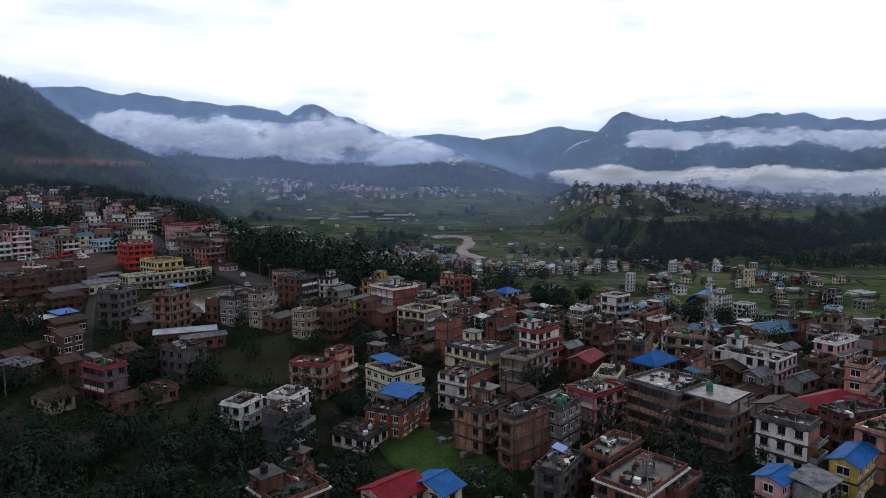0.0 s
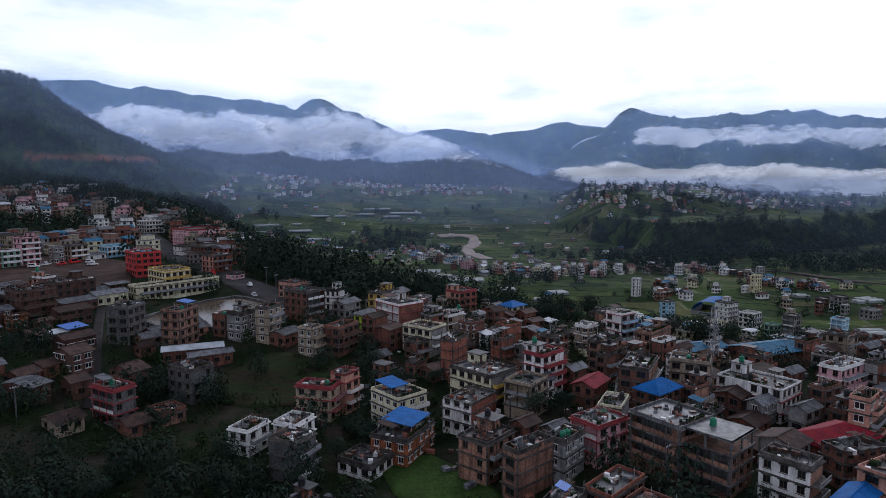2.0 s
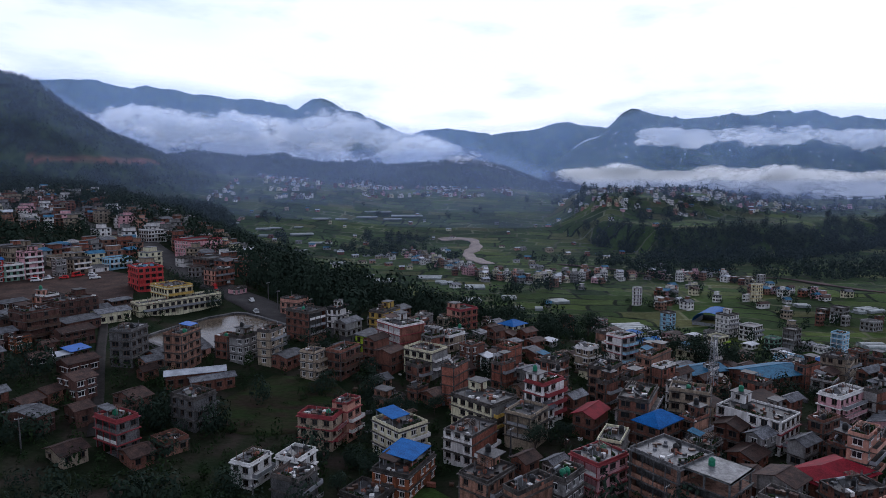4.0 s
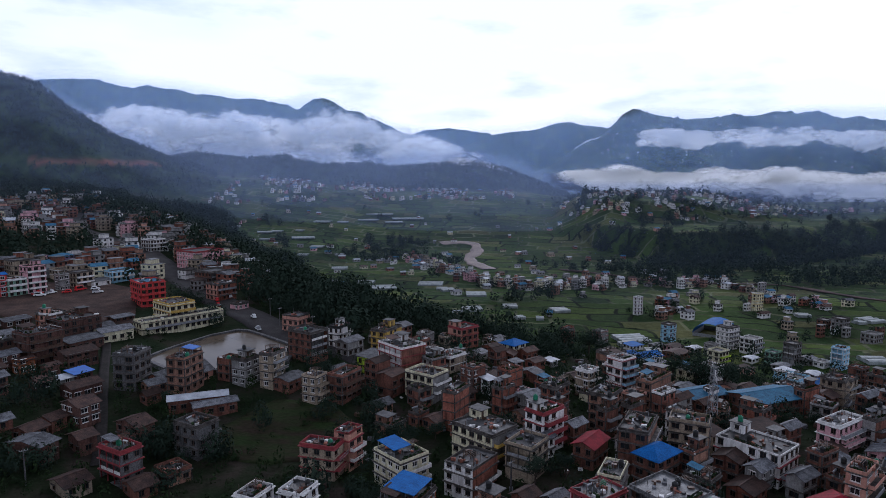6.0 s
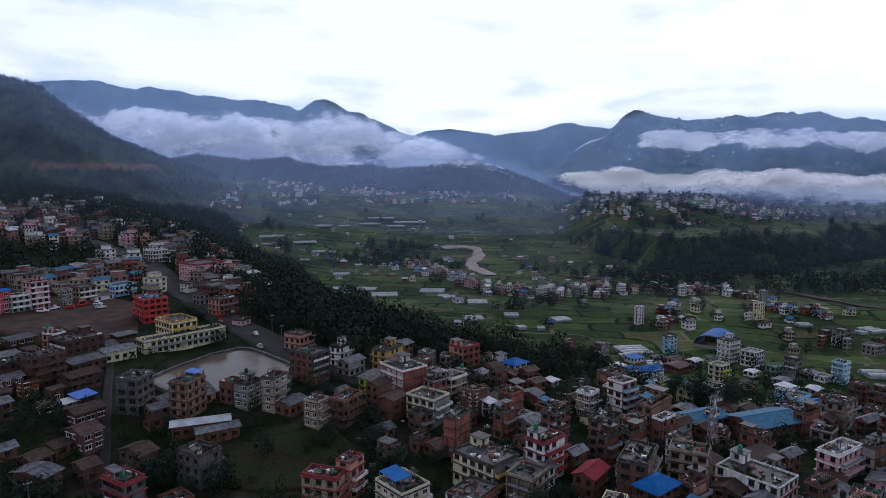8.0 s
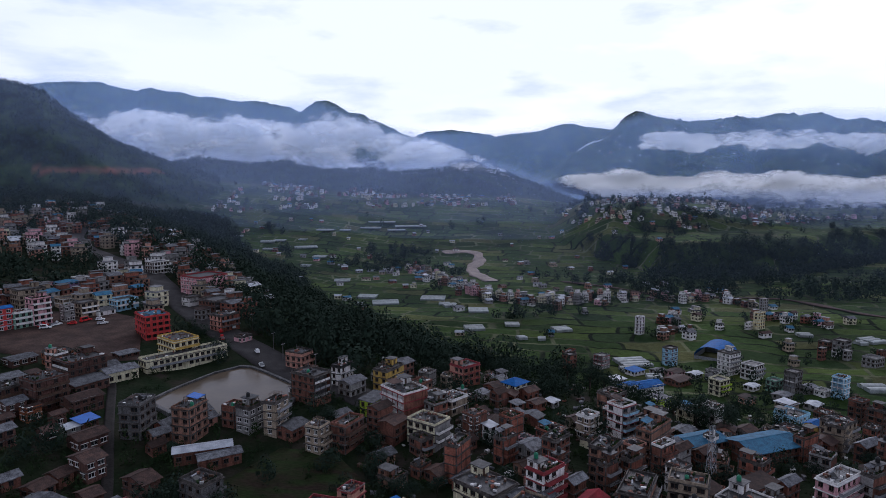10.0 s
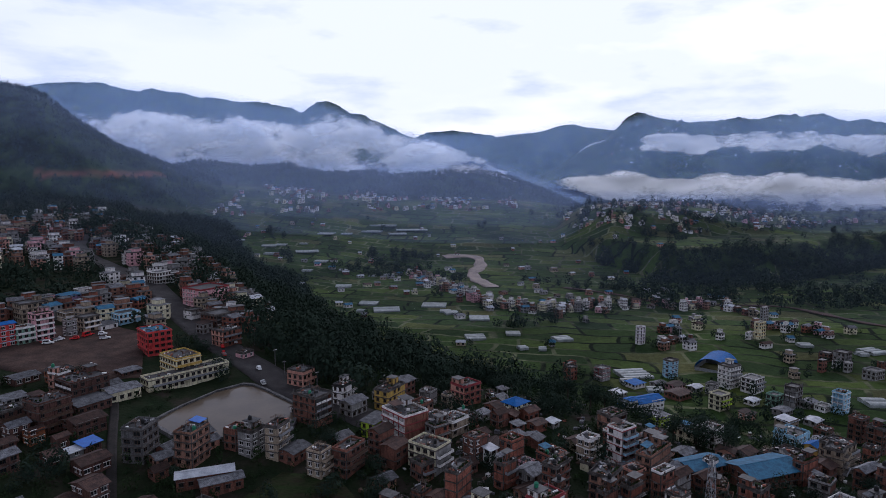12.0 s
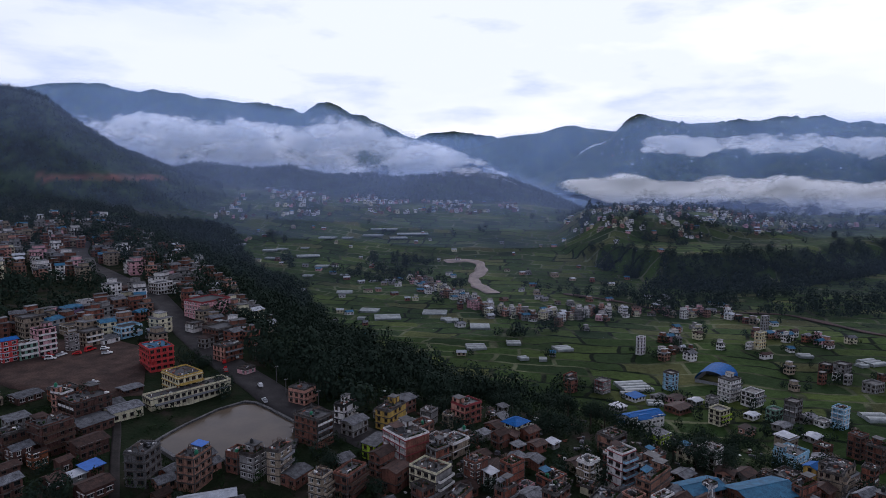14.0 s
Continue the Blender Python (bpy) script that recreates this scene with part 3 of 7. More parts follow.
MAIN_ROAD = [(-20, 228), (-43, 245), (-56, 256), (-79, 276), (-112, 314), (-143, 352), (-172, 393), (-197, 431), (-222, 466), (-262, 500), (-325, 562), (-365, 618), (-400, 690)]
ribbon("road", MAIN_ROAD, 16, ASPHALT, "wet grey main road along the edge of the town", "road", 0.5)
LANE = [(-87, 152), (-93, 165), (-105, 189), (-118, 214), (-125, 230), (-134, 246)]
ribbon("road", LANE, 3.2, MUD, "narrow muddy lane between brick houses", "road", 0.3)
ribbon("river", [(-4, 1046), (16, 1053), (37, 1054), (54, 1040), (54, 983), (38, 923), (42, 869), (52, 830), (60, 800)], 19, SAND, "shallow silty river bending through the fields", "river", 0.7, 4, 0.14)
ribbon("river", [(150, 800), (178, 776), (208, 742), (240, 690), (310, 680), (365, 671), (382, 633), (392, 585), (420, 520)], 7, DIRT, "muddy gravel river bed under the wooded bluff", "river", 0.7, 5, 0.4)


# ---- cloud and added haze sheets ----
def cloud_layer(name, parent, left, right, y0, low, high, mat, seed, bulge=60, edge=0.3):
    """One billowing layer of a cloud bank: a long curved sheet, dense in its middle, that leans back at the top."""
    u, v = np.meshgrid(np.linspace(0, 1, 150), np.linspace(0, 1, 34))
    x = left + (right - left) * u
    z = low(x) + (high(x) - low(x)) * v
    y = y0 + bulge * (v - 0.4) ** 2 * 2 + bulge * 0.7 * waves(x, z * 3, 420, seed)
    z = z + (9 * waves(x, y * 2 + z * 2, 230, seed + 2) + 5 * waves(x, z, 90, seed)) * (0.6 + 0.5 * v)
    dense = smooth(u, 0, edge) * (1 - smooth(u, 1 - edge, 1)) * smooth(v, 0, 0.22) * (1 - smooth(v + 0.16 * waves(x, 0 * x, 330, seed) + 0.10 * waves(x, 0 * x, 120, seed + 1), 0.6, 0.98)) + 0.12 * waves(x, z, 170, seed + 4)
    dense = dense * (smooth(u, 0, 0.05) * (1 - smooth(u, 0.95, 1)) * smooth(v, 0, 0.12) * (1 - smooth(v, 0.85, 1)))
    me = mesh_of(name, np.stack([x, y, z], -1).reshape(-1, 3).tolist(), grid_faces(34, 150), [mat], True)
    paint(me, "cover", np.repeat(np.clip(dense, 0, 1).reshape(-1, 1), 3, 1))
    ob = new(name, me)
    ob.parent = parent
    return ob


def cloud_bank(label, left, right, y0, low, high, layers=4, spread=70, mat=None, name="cloud_bank", edge=0.25):
    bank = tagged(new(name), label, "cloud", kind="stuff")
    for k in range(layers):
        cloud_layer("layer", bank, left + 40 * k, right - 60 * k, y0 + spread * k, low, high, mat or CLOUD, k * 1.7 + y0 * 0.01, edge=edge)
    return bank


def line_of(*points):
    xs, zs = [p[0] for p in points], [p[1] for p in points]
    return lambda x: np.interp(x, xs, zs)

cloud_bank("long white cloud bank lying along the foot of the far hills", -1640, 330, 2500,
           line_of((-1594, 345), (-1477, 392), (-1393, 405), (-1326, 424), (-1239, 418), (-1139, 436), (-1064, 420), (-977, 404), (-889, 398), (-823, 414), (-736, 398), (-627, 390), (-561, 380), (-495, 398), (-407, 408), (-342, 386), (-276, 356), (-189, 326), (-57, 308), (75, 262), (142, 244), (209, 194), (320, 140)),
           line_of((-1606, 60), (320, 20)), 3, 60, edge=0.07)
cloud_bank("low white cloud filling the valley behind the hamlet", 280, 1900, 2000,
           line_of((309, 140), (380, 145), (451, 153), (504, 151), (574, 168), (610, 168), (664, 150), (735, 148), (788, 138), (841, 156), (929, 166), (1018, 155), (1088, 168), (1177, 162), (1266, 154), (1387, 143), (1709, 157)),
           line_of((310, 104), (470, 66), (560, 48), (738, 46), (916, 38), (1095, 36), (1184, 24), (1275, 6), (1397, 2), (1721, 2)), 3, 60, edge=0.08)
cloud_bank("thin white cloud strip across the dark mountain", 710, 2330, 2600,
           line_of((742, 293), (833, 318), (924, 332), (1017, 318), (1154, 318), (1267, 336), (1358, 346), (1473, 336), (1634, 320), (1789, 330), (2204, 340)),
           line_of((743, 265), (882, 218), (1019, 218), (1156, 246), (1294, 248), (1408, 238), (1522, 246), (1639, 222), (1709, 202), (1795, 220), (2214, 216)), 2, 50, edge=0.08)
cloud_bank("wisps of cloud drifting over the wooded ridge", -40, 230, 1760,
           line_of((-40, 176), (70, 190), (134, 164), (230, 120)), line_of((-40, 136), (70, 124), (134, 104), (230, 80)), 2, 30, edge=0.3)
cloud_bank("small scrap of cloud in a mountain gap", 640, 850, 3300,
           line_of((640, 258), (683, 272), (740, 310), (850, 345)), line_of((640, 210), (683, 225), (740, 258), (850, 300)), 2, 30, edge=0.3)


def haze_sheet(label, y0, low, top, mat):
    """An added upright sheet of tinted haze that thins out along its top and foot."""
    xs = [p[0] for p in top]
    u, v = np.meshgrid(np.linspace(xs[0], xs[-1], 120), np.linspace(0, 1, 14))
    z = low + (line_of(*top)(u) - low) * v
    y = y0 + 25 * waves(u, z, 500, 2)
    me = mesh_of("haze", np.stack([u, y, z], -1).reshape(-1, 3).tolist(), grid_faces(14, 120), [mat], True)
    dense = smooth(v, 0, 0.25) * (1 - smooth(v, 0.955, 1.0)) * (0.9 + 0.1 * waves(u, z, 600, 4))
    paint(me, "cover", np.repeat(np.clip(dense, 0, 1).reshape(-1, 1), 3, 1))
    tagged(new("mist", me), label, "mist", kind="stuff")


# Added tinted sheets that stand in for haze building up with distance
haze_sheet("thin blue haze over the nearer fields", 560, -20, ((-520, 175), (-250, 120), (0, 95), (300, 90), (560, 90)), VEIL)
haze_sheet("thin blue haze over the valley floor", 780, -20, ((-740, 230), (-420, 150), (-100, 115), (300, 110), (780, 110)), VEIL)
haze_sheet("thin grey-blue haze over the valley fields", 960, -20, ((-900, 280), (-640, 230), (-420, 160), (-100, 135), (300, 125), (700, 120), (1000, 120)), VEIL)


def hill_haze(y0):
    """Added haze sheet before the wooded hills, topped at their skyline from eye height 130."""
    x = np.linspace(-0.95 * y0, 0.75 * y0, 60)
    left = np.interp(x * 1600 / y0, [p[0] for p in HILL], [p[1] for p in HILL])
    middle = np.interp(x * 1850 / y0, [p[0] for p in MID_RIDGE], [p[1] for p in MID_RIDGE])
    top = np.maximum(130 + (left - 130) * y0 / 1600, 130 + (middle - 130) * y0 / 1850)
    haze_sheet("thin blue haze before the wooded hills", y0, -20, [(a, max(b, 80) + 34) for a, b in zip(x, top)], HAZE)


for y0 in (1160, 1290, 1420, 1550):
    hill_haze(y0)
# Tops of these added sheets follow the far skyline from the camera's height
haze_sheet("blue morning haze in front of the far mountains", 2200, -40, ((-2000, 440), (-1500, 475), (-1250, 490), (-900, 455), (-560, 395), (-440, 415), (-330, 375), (-180, 318), (-80, 300), (100, 300), (300, 320), (430, 345), (560, 330), (700, 370), (1000, 355), (1250, 375), (1600, 375), (2000, 385)), HAZE_FAR)
haze_sheet("blue haze lying over the distant ranges", 2450, -40, ((-2275, 488), (-1619, 519), (-1382, 528), (-962, 488), (-612, 418), (-490, 440), (-368, 397), (-192, 331), (-88, 318), (158, 318), (350, 340), (486, 362), (630, 344), (744, 392), (1094, 379), (1365, 401), (2275, 401)), HAZE_FAR)


# ---- trees ----
def quads_object(name, verts, mats, slots=None):
    """One mesh out of loose quads given as an array of corners (n, 4, 3)."""
    n = len(verts)
    me = bpy.data.meshes.new(name)
    me.vertices.add(n * 4)
    me.vertices.foreach_set("co", np.ascontiguousarray(verts, np.float32).ravel())
    me.loops.add(n * 4)
    me.loops.foreach_set("vertex_index", np.arange(n * 4, dtype=np.int32))
    me.polygons.add(n)
    me.polygons.foreach_set("loop_start", np.arange(0, n * 4, 4, dtype=np.int32))
    for m in mats:
        me.materials.append(m)
    if slots is not None:
        me.polygons.foreach_set("material_index", slots.astype(np.int32))
    me.update(calc_edges=True)
    return me


def leaf_quads(rng, n, shape, leaf):
    """n leaf clumps over a crown one metre wide and high: 'round', 'cone' or 'tall'."""
    d = rng.normal(size=(n, 3))
    d /= np.linalg.norm(d, axis=1, keepdims=True)
    r = rng.uniform(0.6, 1.0, n) ** 0.45
    if shape == "cone":
        h = rng.uniform(0, 1, n) ** 1.4
        c = np.stack([d[:, 0] * 0.45 * (1 - h) + 0.02, d[:, 1] * 0.45 * (1 - h), h], 1)
    else:
        lump = 1 + 0.28 * np.sin(d[:, 0] * 5 + rng.uniform(0, 6)) * np.cos(d[:, 2] * 4 + rng.uniform(0, 6))
        c = np.stack([d[:, 0] * 0.5, d[:, 1] * 0.5, 0.5 + d[:, 2] * 0.5], 1)
        c[:, :2] *= (r * lump)[:, None]
        c[:, 2] = 0.5 + (c[:, 2] - 0.5) * r * lump
    nrm = d + rng.normal(size=(n, 3)) * 0.2 + (0, 0, 0.3)
    nrm /= np.linalg.norm(nrm, axis=1, keepdims=True)
    u = np.cross(nrm, rng.normal(size=(n, 3)))
    u /= np.linalg.norm(u, axis=1, keepdims=True)
    v = np.cross(nrm, u)
    s = leaf * rng.uniform(0.6, 1.3, (n, 1))
    k = rng.uniform(0.5, 1.1, (4, n, 1))
    return np.stack([c - u * s * k[0], c - v * s * 0.8 * k[1], c + u * s * k[2], c + v * s * 0.8 * k[3]], 1)


def trunk_quads(h, r, sides=5, lean=(0.0, 0.0)):
    a = np.arange(sides + 1) * 2 * np.pi / sides
    ring = np.stack([np.cos(a), np.sin(a)], 1)
    out = []
    for z0, z1, r0, r1 in ((0, h * 0.4, r, r * 0.8), (h * 0.4, h, r * 0.8, r * 0.35)):
        for i in range(sides):
            p = [(*(ring[i] * r0), z0), (*(ring[i + 1] * r0), z0), (*(ring[i + 1] * r1), z1), (*(ring[i] * r1), z1)]
            out.append([(x + lean[0] * z / h, y + lean[1] * z / h, z) for x, y, z in p])
    return np.array(out)


def stand_of_trees(name, label, xs, ys, sizes, mat, leaves, leaf, seed, shapes=("round", "round", "tall", "round"), flat=1.0, sink=0.4):
    """Many trees too many to count, as one thing: each with its own crown and stem."""
    rng = np.random.default_rng(seed)
    kinds = [leaf_quads(rng, leaves, shapes[k % len(shapes)], leaf) for k in range(12)]
    z = land(xs, ys)
    out = []
    for i, (x, y, s) in enumerate(zip(xs, ys, sizes)):
        q = kinds[i % 12].copy()
        tall = 1.5 if shapes[i % 12 % len(shapes)] in ("cone", "tall") else 1.0 * flat
        a = rng.uniform(0, 6.28)
        c, w = math.cos(a), math.sin(a)
        px, py = q[..., 0] * c - q[..., 1] * w, q[..., 0] * w + q[..., 1] * c
        out.append(np.stack([x + px * s, y + py * s, z[i] - sink + s * 0.12 + q[..., 2] * s * tall], -1))
    me = quads_object(name, np.concatenate(out), [mat])
    return tagged(new(name, me), label, "trees", kind="stuff")


def scatter(seed, n, x0, x1, y0, y1, keep):
    rng = np.random.default_rng(seed)
    x, y = rng.uniform(x0, x1, n), rng.uniform(y0, y1, n)
    k = keep(x, y, rng.uniform(0, 1, n))
    return x[k], y[k]


def off_road(x, y, gap=10):
    return near_path(x, y, MAIN_ROAD, 0) > gap


def bluff_wood(x, y, r):
    foot = bluff_foot(x)
    band = (y > foot - 16 + 14 * waves(x, y, 120)) & (y < foot + 78 + 18 * waves(x, y, 90))
    return band & (x > 215 + 20 * waves(x, y, 70)) & (r < 0.9) & (waves(x, y, 150, 2) > -0.45)


def hill_wood(x, y, r):
    low = land(x, y)
    on = near_hills(x, y) > low - 0.5
    scar = (low < 140) | (low > 158) | (x > -470) | (x < -900) | (y > 1400)
    clearing = waves(x, y, 260, 6) < 0.55
    return on & scar & (clearing | (y > 1500)) & (r < 0.95)


rng_size = np.random.default_rng(5)
x, y = scatter(2, 9500, 240, 1150, 760, 1350, bluff_wood)
stand_of_trees("forest", "dark forest on the steep bluff above the river", x, y, rng_size.uniform(7, 13, len(x)), LEAF[0], 80, 0.10, 12)
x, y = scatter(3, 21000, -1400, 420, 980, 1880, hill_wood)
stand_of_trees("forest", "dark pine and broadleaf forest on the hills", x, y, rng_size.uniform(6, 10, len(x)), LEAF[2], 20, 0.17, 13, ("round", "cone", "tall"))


def valley_trees(x, y, r):
    side = town_side(x, y)
    spot = waves(x, y, 210, 9) + 0.5 * waves(x, y, 70, 4)
    river_row = (np.abs(y - (830 - 0.55 * (x - 110))) < 16 + 10 * waves(x, y, 60)) & (x > 95) & (x < 330)
    grove = (np.hypot((x + 95) / 75, (y - 930) / 45) < 1) | (np.hypot((x + 75) / 60, (y - 1040) / 40) < 1) | (np.hypot((x - 8) / 25, (y - 860) / 30) < 1)
    right = (x > 215) & (y > 655) & (y < 870) & (spot > -0.3)
    return (side > 0.9) & ((spot > 0.75) | river_row | grove | right) & (near_path(x, y, [(-10, 1190), (58, 1150), (40, 985), (62, 832)], 0) > 22) & (r < 0.8)


x, y = scatter(4, 13000, -600, 800, 520, 1480, valley_trees)
stand_of_trees("valley_trees", "dark trees in rows and groves among the paddy fields", x, y, rng_size.uniform(6, 12, len(x)), LEAF[0], 54, 0.125, 14, ("round", "tall", "round"))


def hamlet_trees(x, y, r):
    return (land(x, y) > 46) & (waves(x, y, 130, 3) > -0.1) & (r < 0.75)


x, y = scatter(6, 2600, 240, 1200, 930, 1420, hamlet_trees)
stand_of_trees("hamlet_trees", "scattered dark trees round the hillside hamlet", x, y, rng_size.uniform(7, 13, len(x)), LEAF[0], 30, 0.17, 16)


# ---- houses ----
STOREY = 2.75
PLACED = []


def part(name, me, parent, label="", at=None):
    """One mesh object under a thing or a part."""
    ob = new(name, me)
    ob.parent = parent
    if at is not None:
        ob.matrix_basis = at
    if label:
        ob["label"] = label
    return ob


def box_into(verts, faces, x0, x1, y0, y1, z0, z1):
    n = len(verts)
    verts += [(x0, y0, z0), (x1, y0, z0), (x1, y1, z0), (x0, y1, z0), (x0, y0, z1), (x1, y0, z1), (x1, y1, z1), (x0, y1, z1)]
    faces += [(n, n + 3, n + 2, n + 1), (n + 4, n + 5, n + 6, n + 7), (n, n + 1, n + 5, n + 4), (n + 1, n + 2, n + 6, n + 5), (n + 2, n + 3, n + 7, n + 6), (n + 3, n, n + 4, n + 7)]


def boxes(name, mat, *spans):
    verts, faces = [], []
    for s in spans:
        box_into(verts, faces, *s)
    return mesh_of(name, verts, faces, [mat])


def ring(name, mat, w, d, z0, z1, thick, out=0.0):
    """Four walls round a rectangle, butted at the corners."""
    x, y = w / 2 + out, d / 2 + out
    return boxes(name, mat, (-x, x, -y, -y + thick, z0, z1), (-x, x, y - thick, y, z0, z1), (-x, -x + thick, -y + thick, y - thick, z0, z1), (x - thick, x, -y + thick, y - thick, z0, z1))


def facade(verts, faces, start, along, outward, length, z0, z1, holes, deep=0.22):
    """A wall with openings: quads between the cuts, and the reveals of each opening."""
    us = sorted({0.0, length, *[h[0] for h in holes], *[h[1] for h in holes]})
    vs = sorted({z0, z1, *[h[2] for h in holes], *[h[3] for h in holes]})

    def at(u, z, k=0.0):
        return (start[0] + along[0] * u - outward[0] * k, start[1] + along[1] * u - outward[1] * k, z)

    def quad(*p):
        n = len(verts)
        verts.extend(p)
        faces.append((n, n + 1, n + 2, n + 3))

    for a, b in zip(us, us[1:]):
        for lo, hi in zip(vs, vs[1:]):
            u, v = (a + b) / 2, (lo + hi) / 2
            if not any(h[0] < u < h[1] and h[2] < v < h[3] for h in holes):
                quad(at(a, lo), at(b, lo), at(b, hi), at(a, hi))
    for a, b, lo, hi in holes:
        quad(at(a, lo), at(a, lo, deep), at(b, lo, deep), at(b, lo))
        quad(at(a, hi, deep), at(a, hi), at(b, hi), at(b, hi, deep))
        quad(at(a, lo, deep), at(a, lo), at(a, hi), at(a, hi, deep))
        quad(at(b, lo), at(b, lo, deep), at(b, hi, deep), at(b, hi))


WINDOW_MESHES = {}


def far_into(v, f, slots, x, y, z, w, d, turn, floors, wall, roof, tin):
    """A distant house into a village's mesh: body, roof and its dark windows."""
    n0 = len(v)
    top = floors * STOREY
    box_into(v, f, -w / 2, w / 2, -d / 2, d / 2, -3, top)
    slots += [wall] * 6
    for s in range(floors):
        box_into(v, f, -w / 2 - 0.35, w / 2 + 0.35, -d / 2 - 0.35, d / 2 + 0.35, s * STOREY + 2.5, s * STOREY + 2.7)
        slots += [roof if s % 2 else wall] * 6
        for k in range(2):
            for a in ((-0.33, 0.0, 0.33) if w > 10 else (-0.25, 0.25)):
                u = a * (w if k == 0 else d)
                if k == 0:
                    box_into(v, f, u - 0.8, u + 0.8, -d / 2 - 0.04, -d / 2 + 0.1, s * STOREY + 0.9, s * STOREY + 2.3)
                else:
                    box_into(v, f, -w / 2 - 0.04, -w / 2 + 0.1, u - 0.8, u + 0.8, s * STOREY + 0.9, s * STOREY + 2.3)
                slots += [0] * 6
    if tin:
        n = len(v)
        x1, y1 = w / 2 + 0.5, d / 2 + 0.5
        v += [(-x1, -y1, top), (x1, -y1, top), (x1, y1, top), (-x1, y1, top), (-x1, 0, top + 1.6), (x1, 0, top + 1.6)]
        f += [(n, n + 1, n + 5, n + 4), (n + 2, n + 3, n + 4, n + 5), (n + 3, n, n + 4), (n + 1, n + 2, n + 5), (n, n + 3, n + 2, n + 1)]
        slots += [roof] * 5
    else:
        box_into(v, f, -w / 2 - 0.3, w / 2 + 0.3, -d / 2 - 0.3, d / 2 + 0.3, top, top + 0.25)
        k = 0.5 + 0.5 * math.sin(x * 3.1 + y)
        box_into(v, f, -w * 0.5 * k + 0.3, w / 2 - 0.2, -d * 0.2 * k, d / 2 - 0.2, top + 0.25, top + 2.6)
        box_into(v, f, -w * 0.5 * k, w / 2 + 0.2, -d * 0.2 * k - 0.6, d / 2 + 0.1, top + 2.6, top + 2.8)
        slots += [roof] * 6 + [wall] * 6 + [roof] * 6
    c, s = math.cos(radians(turn)), math.sin(radians(turn))
    v[n0:] = [(x + a * c - b * s, y + a * s + b * c, z + e) for a, b, e in v[n0:]]


def window_mesh(w, h, frame_mat, single):
    """Frame with a mullion and a transom, and, when single, its dark panes in the same mesh."""
    key = (round(w, 1), round(h, 1), frame_mat.name, single)
    if key not in WINDOW_MESHES:
        t, v, f, slots = 0.09, [], [], []
        us, vs = (-w / 2, -w / 2 + t, -t / 2, t / 2, w / 2 - t, w / 2), (0, t, h - t, h)
        v += [(u, -0.05, z) for z in vs for u in us]
        for r in range(3):
            for c in range(5):
                a, b, e, g = r * 6 + c, r * 6 + c + 1, r * 6 + c + 7, r * 6 + c + 6
                if r == 1 and c in (1, 3):
                    n = len(v)
                    v += [(v[k][0], 0.03, v[k][2]) for k in (a, b, e, g)]
                    f += [(a, b, n + 1, n), (b, e, n + 2, n + 1), (e, g, n + 3, n + 2), (g, a, n, n + 3)]
                    slots += [0] * 4
                    if single:
                        f.append((n, n + 1, n + 2, n + 3))
                        slots.append(1)
                else:
                    f.append((a, b, e, g))
                    slots.append(0)
        for span in ((-w / 2 - 0.22, w / 2 + 0.22, -0.52, -0.135, h + 0.06, h + 0.15), (-w / 2 - 0.12, w / 2 + 0.12, -0.26, -0.135, -0.11, -0.01)):
            box_into(v, f, *span)
            slots += [2] * 6
        me = mesh_of("window", v, f, [frame_mat, GLASS, SLAB if frame_mat == TIMBER else TRIM_WHITE], slots=slots)
        pane = None if single else boxes("pane", GLASS, (-w / 2 + t, w / 2 - t, 0.034, 0.05, t, h - t))
        WINDOW_MESHES[key] = (me, pane)
    return WINDOW_MESHES[key]


def tin_roof(kind, w, d, z, rise, over, mat):
    """A tin roof with thickness: gable along x, hip, or a single slope."""
    x, y, t = w / 2 + over, d / 2 + over, 0.12
    if kind == "gable":
        top = [(-x, -y, 0), (x, -y, 0), (x, 0, rise), (-x, 0, rise), (x, y, 0), (-x, y, 0)]
        fs = [(0, 1, 2, 3), (3, 2, 4, 5)]
        rim = [0, 1, 2, 4, 5, 3]
    elif kind == "hip":
        k = max(0.0, x - y)
        top = [(-x, -y, 0), (x, -y, 0), (x, y, 0), (-x, y, 0), (-k - 0.01, 0, rise), (k + 0.01, 0, rise)]
        fs = [(0, 1, 5, 4), (1, 2, 5), (2, 3, 4, 5), (3, 0, 4)]
        rim = [0, 1, 2, 3]
    elif kind == "arch":
        n = 12
        top, fs = [], []
        for k in range(n + 1):
            a = math.pi * k / n
            top += [(-x, -y * math.cos(a), rise * math.sin(a)), (x, -y * math.cos(a), rise * math.sin(a))]
        fs = [(2 * k, 2 * k + 1, 2 * k + 3, 2 * k + 2) for k in range(n)]
        rim = [*range(0, 2 * n + 1, 2), *range(2 * n + 1, 0, -2)]
    else:
        top = [(-x, -y, 0), (x, -y, 0), (x, y, rise), (-x, y, rise)]
        fs, rim = [(0, 1, 2, 3)], [0, 1, 2, 3]
    n = len(top)
    verts = [(a, b, c + z + t) for a, b, c in top] + [(a, b, c + z) for a, b, c in top]
    faces = list(fs) + [tuple(n + i for i in reversed(f)) for f in fs]
    faces += [(a, n + a, n + b, b) for a, b in zip(rim, rim[1:] + rim[:1])]
    return mesh_of("roof", verts, faces, [mat])


